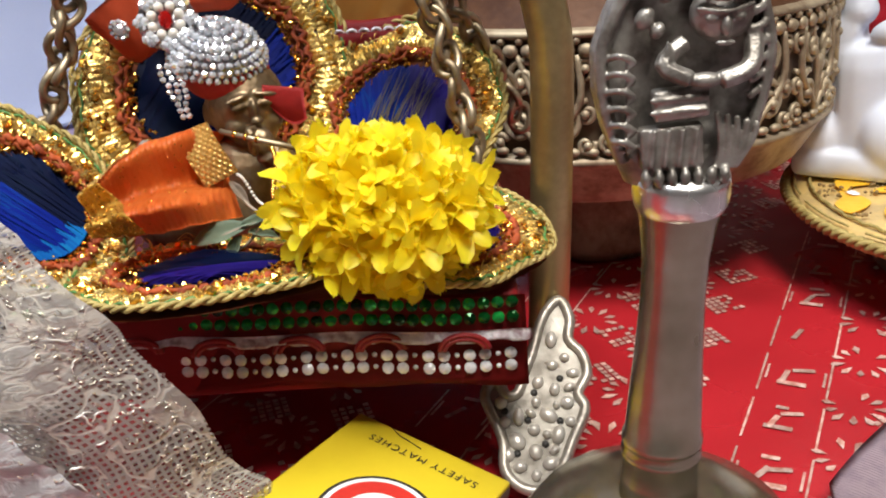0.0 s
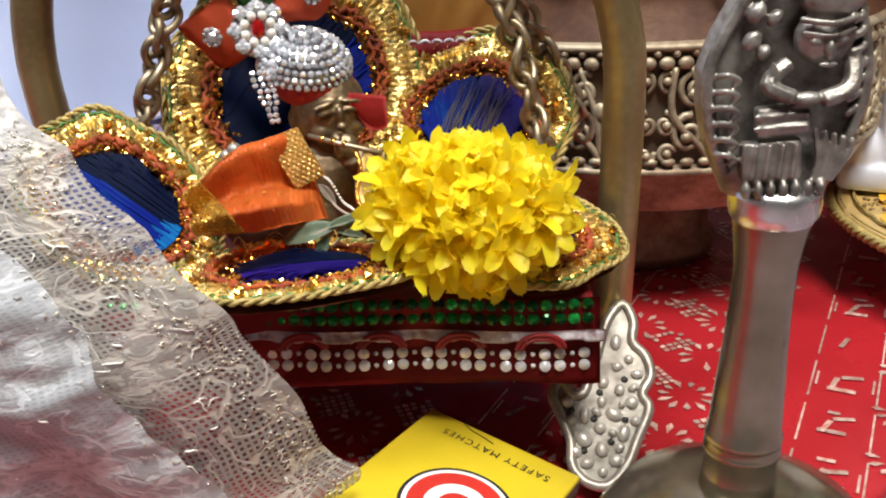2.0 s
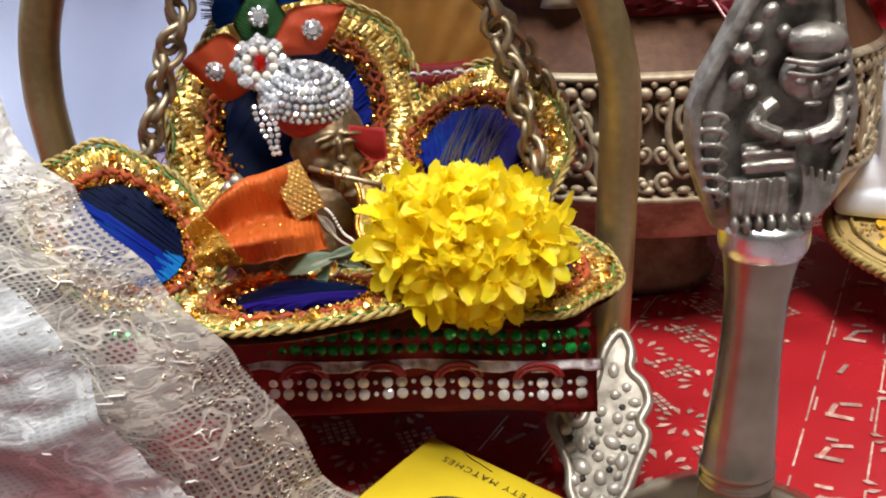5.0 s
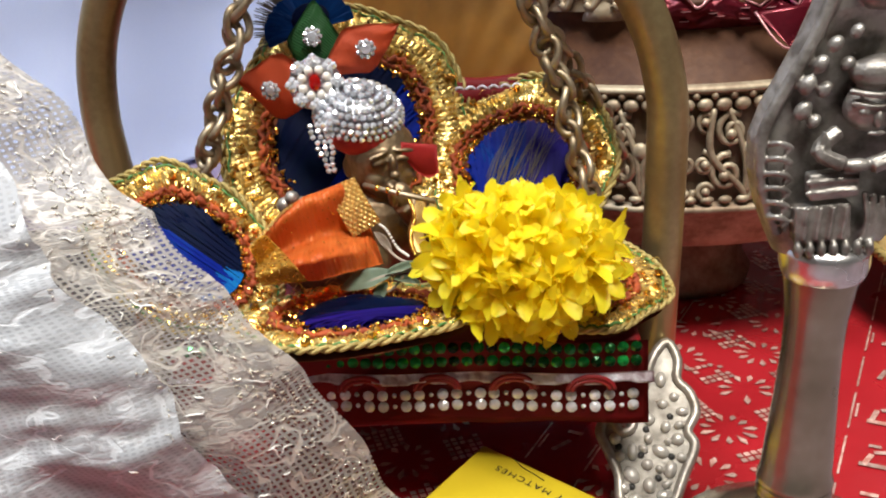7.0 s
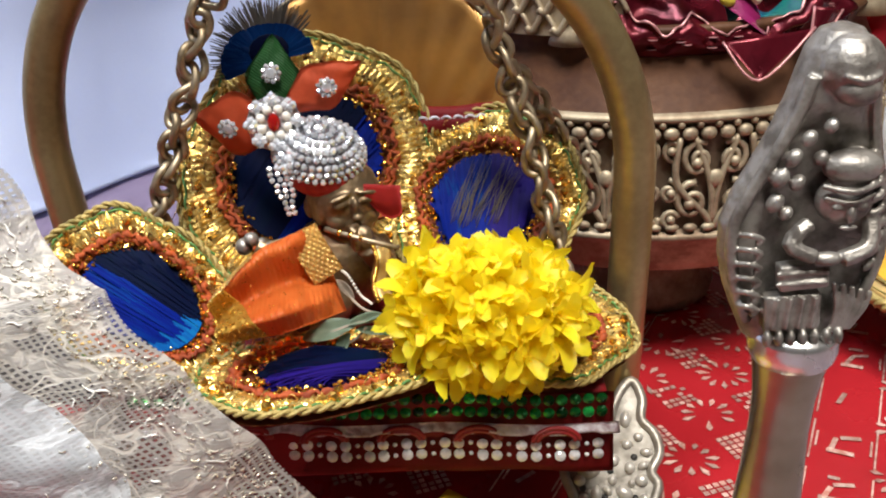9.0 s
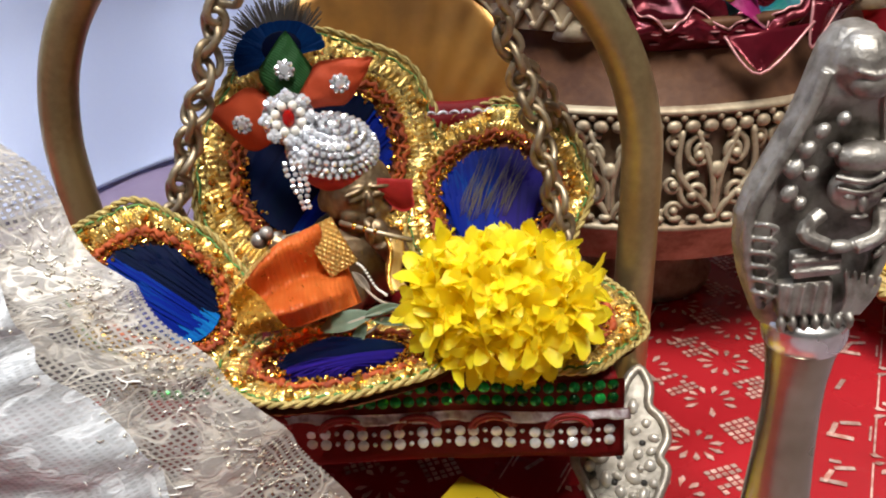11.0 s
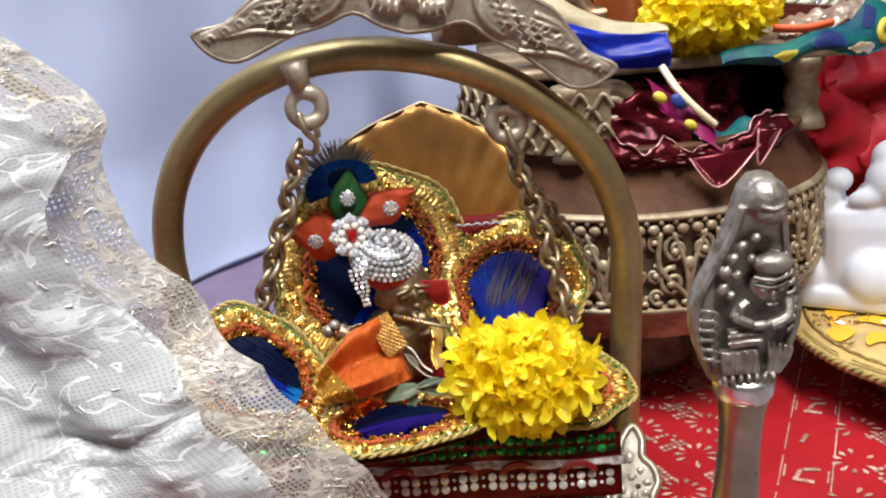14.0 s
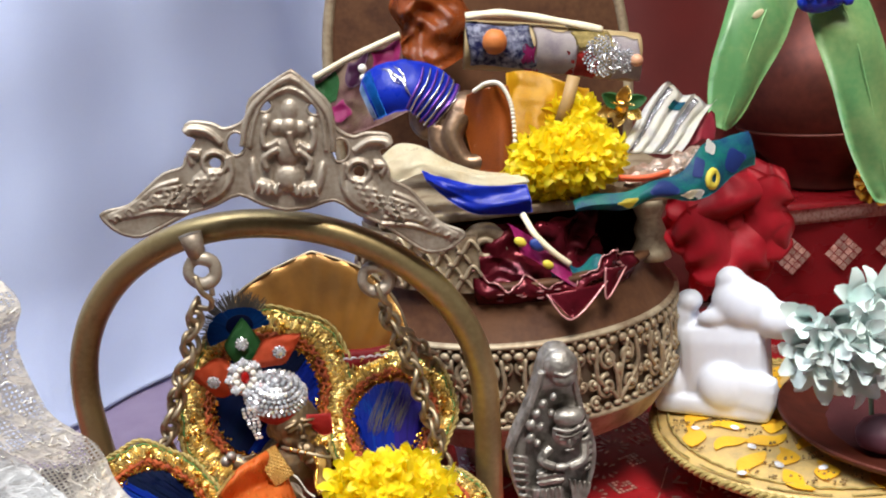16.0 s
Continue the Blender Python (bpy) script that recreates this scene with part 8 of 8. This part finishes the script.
for k in range(6):
    bm = bmesh.new()
    tube(bm, spline([V(0.2040, 0.4300, 0.2160), V(0.2040 + 0.0025 * (k - 2.5), 0.4260, 0.2090), V(0.2040 + 0.0052 * (k - 2.5), 0.4260, 0.2020 + 0.002 * (k % 2))], 5), 0.0013, 6)
    part("strand", bm, PRINTYELLOW, mar)
mg = thing("marigold", (0.3070, 0.4300, 0.0760), "orange marigold head beside the copper pot", "flower")
MARI = surface("marigold_petal", (0.66, 0.30, 0.015), 0.6)
MGM = floret_mesh("marigold_petal", MARI, 91, 5, 0.0120, 0.0036, 1.3)
bm = bmesh.new()
ball(bm, V(0.3070, 0.4300, 0.0860), 0.0095, None, 16, 10)
part("heart", bm, MARI, mg)
for k in range(44):
    d = V(rng.uniform(-1, 1), rng.uniform(-1, 0.4), rng.uniform(-0.6, 1)).normalized()
    piece("petal", MGM, mg, Matrix.Translation(V(0.3070, 0.4300, 0.0860) + d * 0.0075) @ d.to_track_quat("Z", "Y").to_matrix().to_4x4())

# ---- the lace in the foreground ----
EDGE = spline([V(-0.132, 0.154, 0.190), V(-0.118, 0.152, 0.177), V(-0.105, 0.150, 0.164), V(-0.097, 0.150, 0.158), V(-0.0860, 0.146, 0.146), V(-0.0885, 0.141, 0.134), V(-0.0795, 0.140, 0.1165), V(-0.0705, 0.138, 0.1045),
               V(-0.0620, 0.133, 0.0935), V(-0.0560, 0.131, 0.0880), V(-0.0490, 0.130, 0.0785), V(-0.0425, 0.130, 0.0690), V(-0.0360, 0.131, 0.0590), V(-0.0305, 0.136, 0.0440), V(-0.0245, 0.140, 0.0290), V(-0.0215, 0.142, 0.0225)], 8)


def edge_at(u):
    s = u * (len(EDGE) - 1)
    i = min(len(EDGE) - 2, int(s))
    return EDGE[i].lerp(EDGE[i + 1], s - i)


def rest_z(x):
    """The lowest the veil can lie: over the matchbox, then down on the cloth."""
    return 0.0215 - 0.020 / (1 + math.exp((x + 0.058) * 300))


def lace_net(u, v):
    e = edge_at(u)
    near = 1 - math.exp(-v * 9)
    fold = 0.0040 * math.sin(v * 30 + 3 * math.sin(u * 5)) * min(1, v * 6) + 0.005 * n3((u * 4, v * 6, 0.5), 1.0) * min(1, v * 8) + 0.0016 * n3((u * 14, v * 14, 4.5), 1.0) + 0.0005 * n3((u * 50, v * 50, 2.5), 1.0)
    x = e.x - 0.20 * v + 0.0010 * math.sin(u * 60) * (1 - v)
    return V(x, e.y - 0.020 * near + fold, max(rest_z(x), e.z - 0.03 * v * u + 0.0008 * math.sin(u * 47) * (1 - v)))


def lace_fold(u, v):
    e = edge_at(0.22 + 0.78 * u)
    x = e.x - 0.0060 - 0.016 * max(0.0, u - 0.22) - 0.19 * v
    fold = 0.0050 * math.sin(v * 31 + 2 + 4 * u) * min(1, v * 7) + 0.0060 * n3((u * 5, v * 7, 3.5), 1.0) * min(1, v * 9) + 0.0028 * n3((u * 13 + v * 6, v * 15, 1.5), 1.0) + 0.0011 * n3((u * 34, v * 32, 6.5), 1.0) + 0.0003 * n3((u * 80, v * 74, 2.5), 1.0)
    near = 1 - math.exp(-v * 9)
    return V(x + 0.0016 * math.sin(u * 23) * (1 - v), e.y - 0.0150 - 0.012 * near + fold, max(rest_z(x) + 0.001, e.z - 0.002 - 0.02 * v * u))


lace = thing("lace_veil", (-0.08, 0.11, 0.0016), "ivory and white net lace veil with glitter thread", "veil")
bm = bmesh.new()
sheet(bm, lace_net, 190, 160, 0, (0.24, 0.21))
part("net_layer", bm, LACE, lace, "open ivory net layer")
bm = bmesh.new()
sheet(bm, lace_fold, 190, 170, 0, (0.22, 0.19))
part("white_fold", bm, LACEDENSE, lace, "denser white fold")
bm = bmesh.new()
for i in range(150):
    u = rng.random()
    p = lace_net(u, abs(rng.gauss(0, 0.010)))
    gem(bm, p + V(0, -0.0005, 0), rng.uniform(0.00008, 0.00022))
for i in range(260):
    u, v = rng.random(), rng.random() * 0.75
    if n3((u * 9, v * 12, 1.7), 1.0) > 0.02:
        gem(bm, lace_fold(u, v) + V(0, -0.0005, 0), rng.uniform(0.00005, 0.00015))
part("glitter", bm, GLITTER, lace, "scattered glitter", smooth=False, kind="stuff")
# loose white threads lying in squiggles on the folds
bm = bmesh.new()
for i in range(150):
    f, u, v = (lace_net, rng.uniform(0.2, 1.0), 0.10 * rng.random()) if i % 3 == 0 else (lace_fold, rng.random(), 0.55 * rng.random())
    a, step, pts = rng.uniform(0, TAU), rng.uniform(0.0018, 0.0036), []
    for q in range(rng.randrange(4, 8)):
        pts.append(f(min(1.0, max(0.0, u)), max(0.0, v)) + V(0, -0.0004, 0))
        a += rng.gauss(0, 0.75)
        u, v = u + step * math.cos(a), v + step * math.sin(a)
    if (pts[0] - pts[-1]).length > 0.0010 and all((q1 - q0).length > 0.00005 for q0, q1 in zip(pts, pts[1:])):
        w = rng.uniform(0.00006, 0.00016)
        tube(bm, spline(pts, 3), lambda q, w=w: w * (0.5 + math.sin(math.pi * min(1, max(0, q)))), 5)
part("stitch", bm, STITCH, lace, "loose white squiggled threads", kind="stuff")
# glittering border band on the net and the frayed lip of the fold
bm = bmesh.new()
for i in range(900):
    if i % 12:
        f, u, v = lace_net, rng.random(), abs(rng.gauss(0.010 + 0.03 * rng.random(), 0.006))
    else:
        f, u, v = lace_fold, rng.random(), abs(rng.gauss(0.0, 0.006))
    a, ln = rng.uniform(0, TAU), rng.uniform(0.0015, 0.0050)
    pts = [f(min(1.0, max(0.0, u + ln * q * math.cos(a + 1.2 * q))), max(0.0, v + ln * q * math.sin(a + 1.2 * q))) + V(0, -0.0004, 0) for q in (0, 0.5, 1)]
    if (pts[0] - pts[2]).length > 0.0002:
        tube(bm, pts, rng.uniform(0.00006, 0.00016), 4)
part("border_stitch", bm, GLITTER, lace, "pale gold glitter stitching of the border", kind="stuff")
bm = bmesh.new()
sheet(bm, lambda u, v: lace_net(0.02 + 0.20 * u, 0.0) + V(-0.010 - 0.010 * v + 0.004 * u, 0.004 - 0.005 * math.sin(v * 3), -0.004 + 0.004 * v), 24, 8, 0.0005)
part("satin_hem", bm, HEM, lace, "dull gold satin hem turned inward")
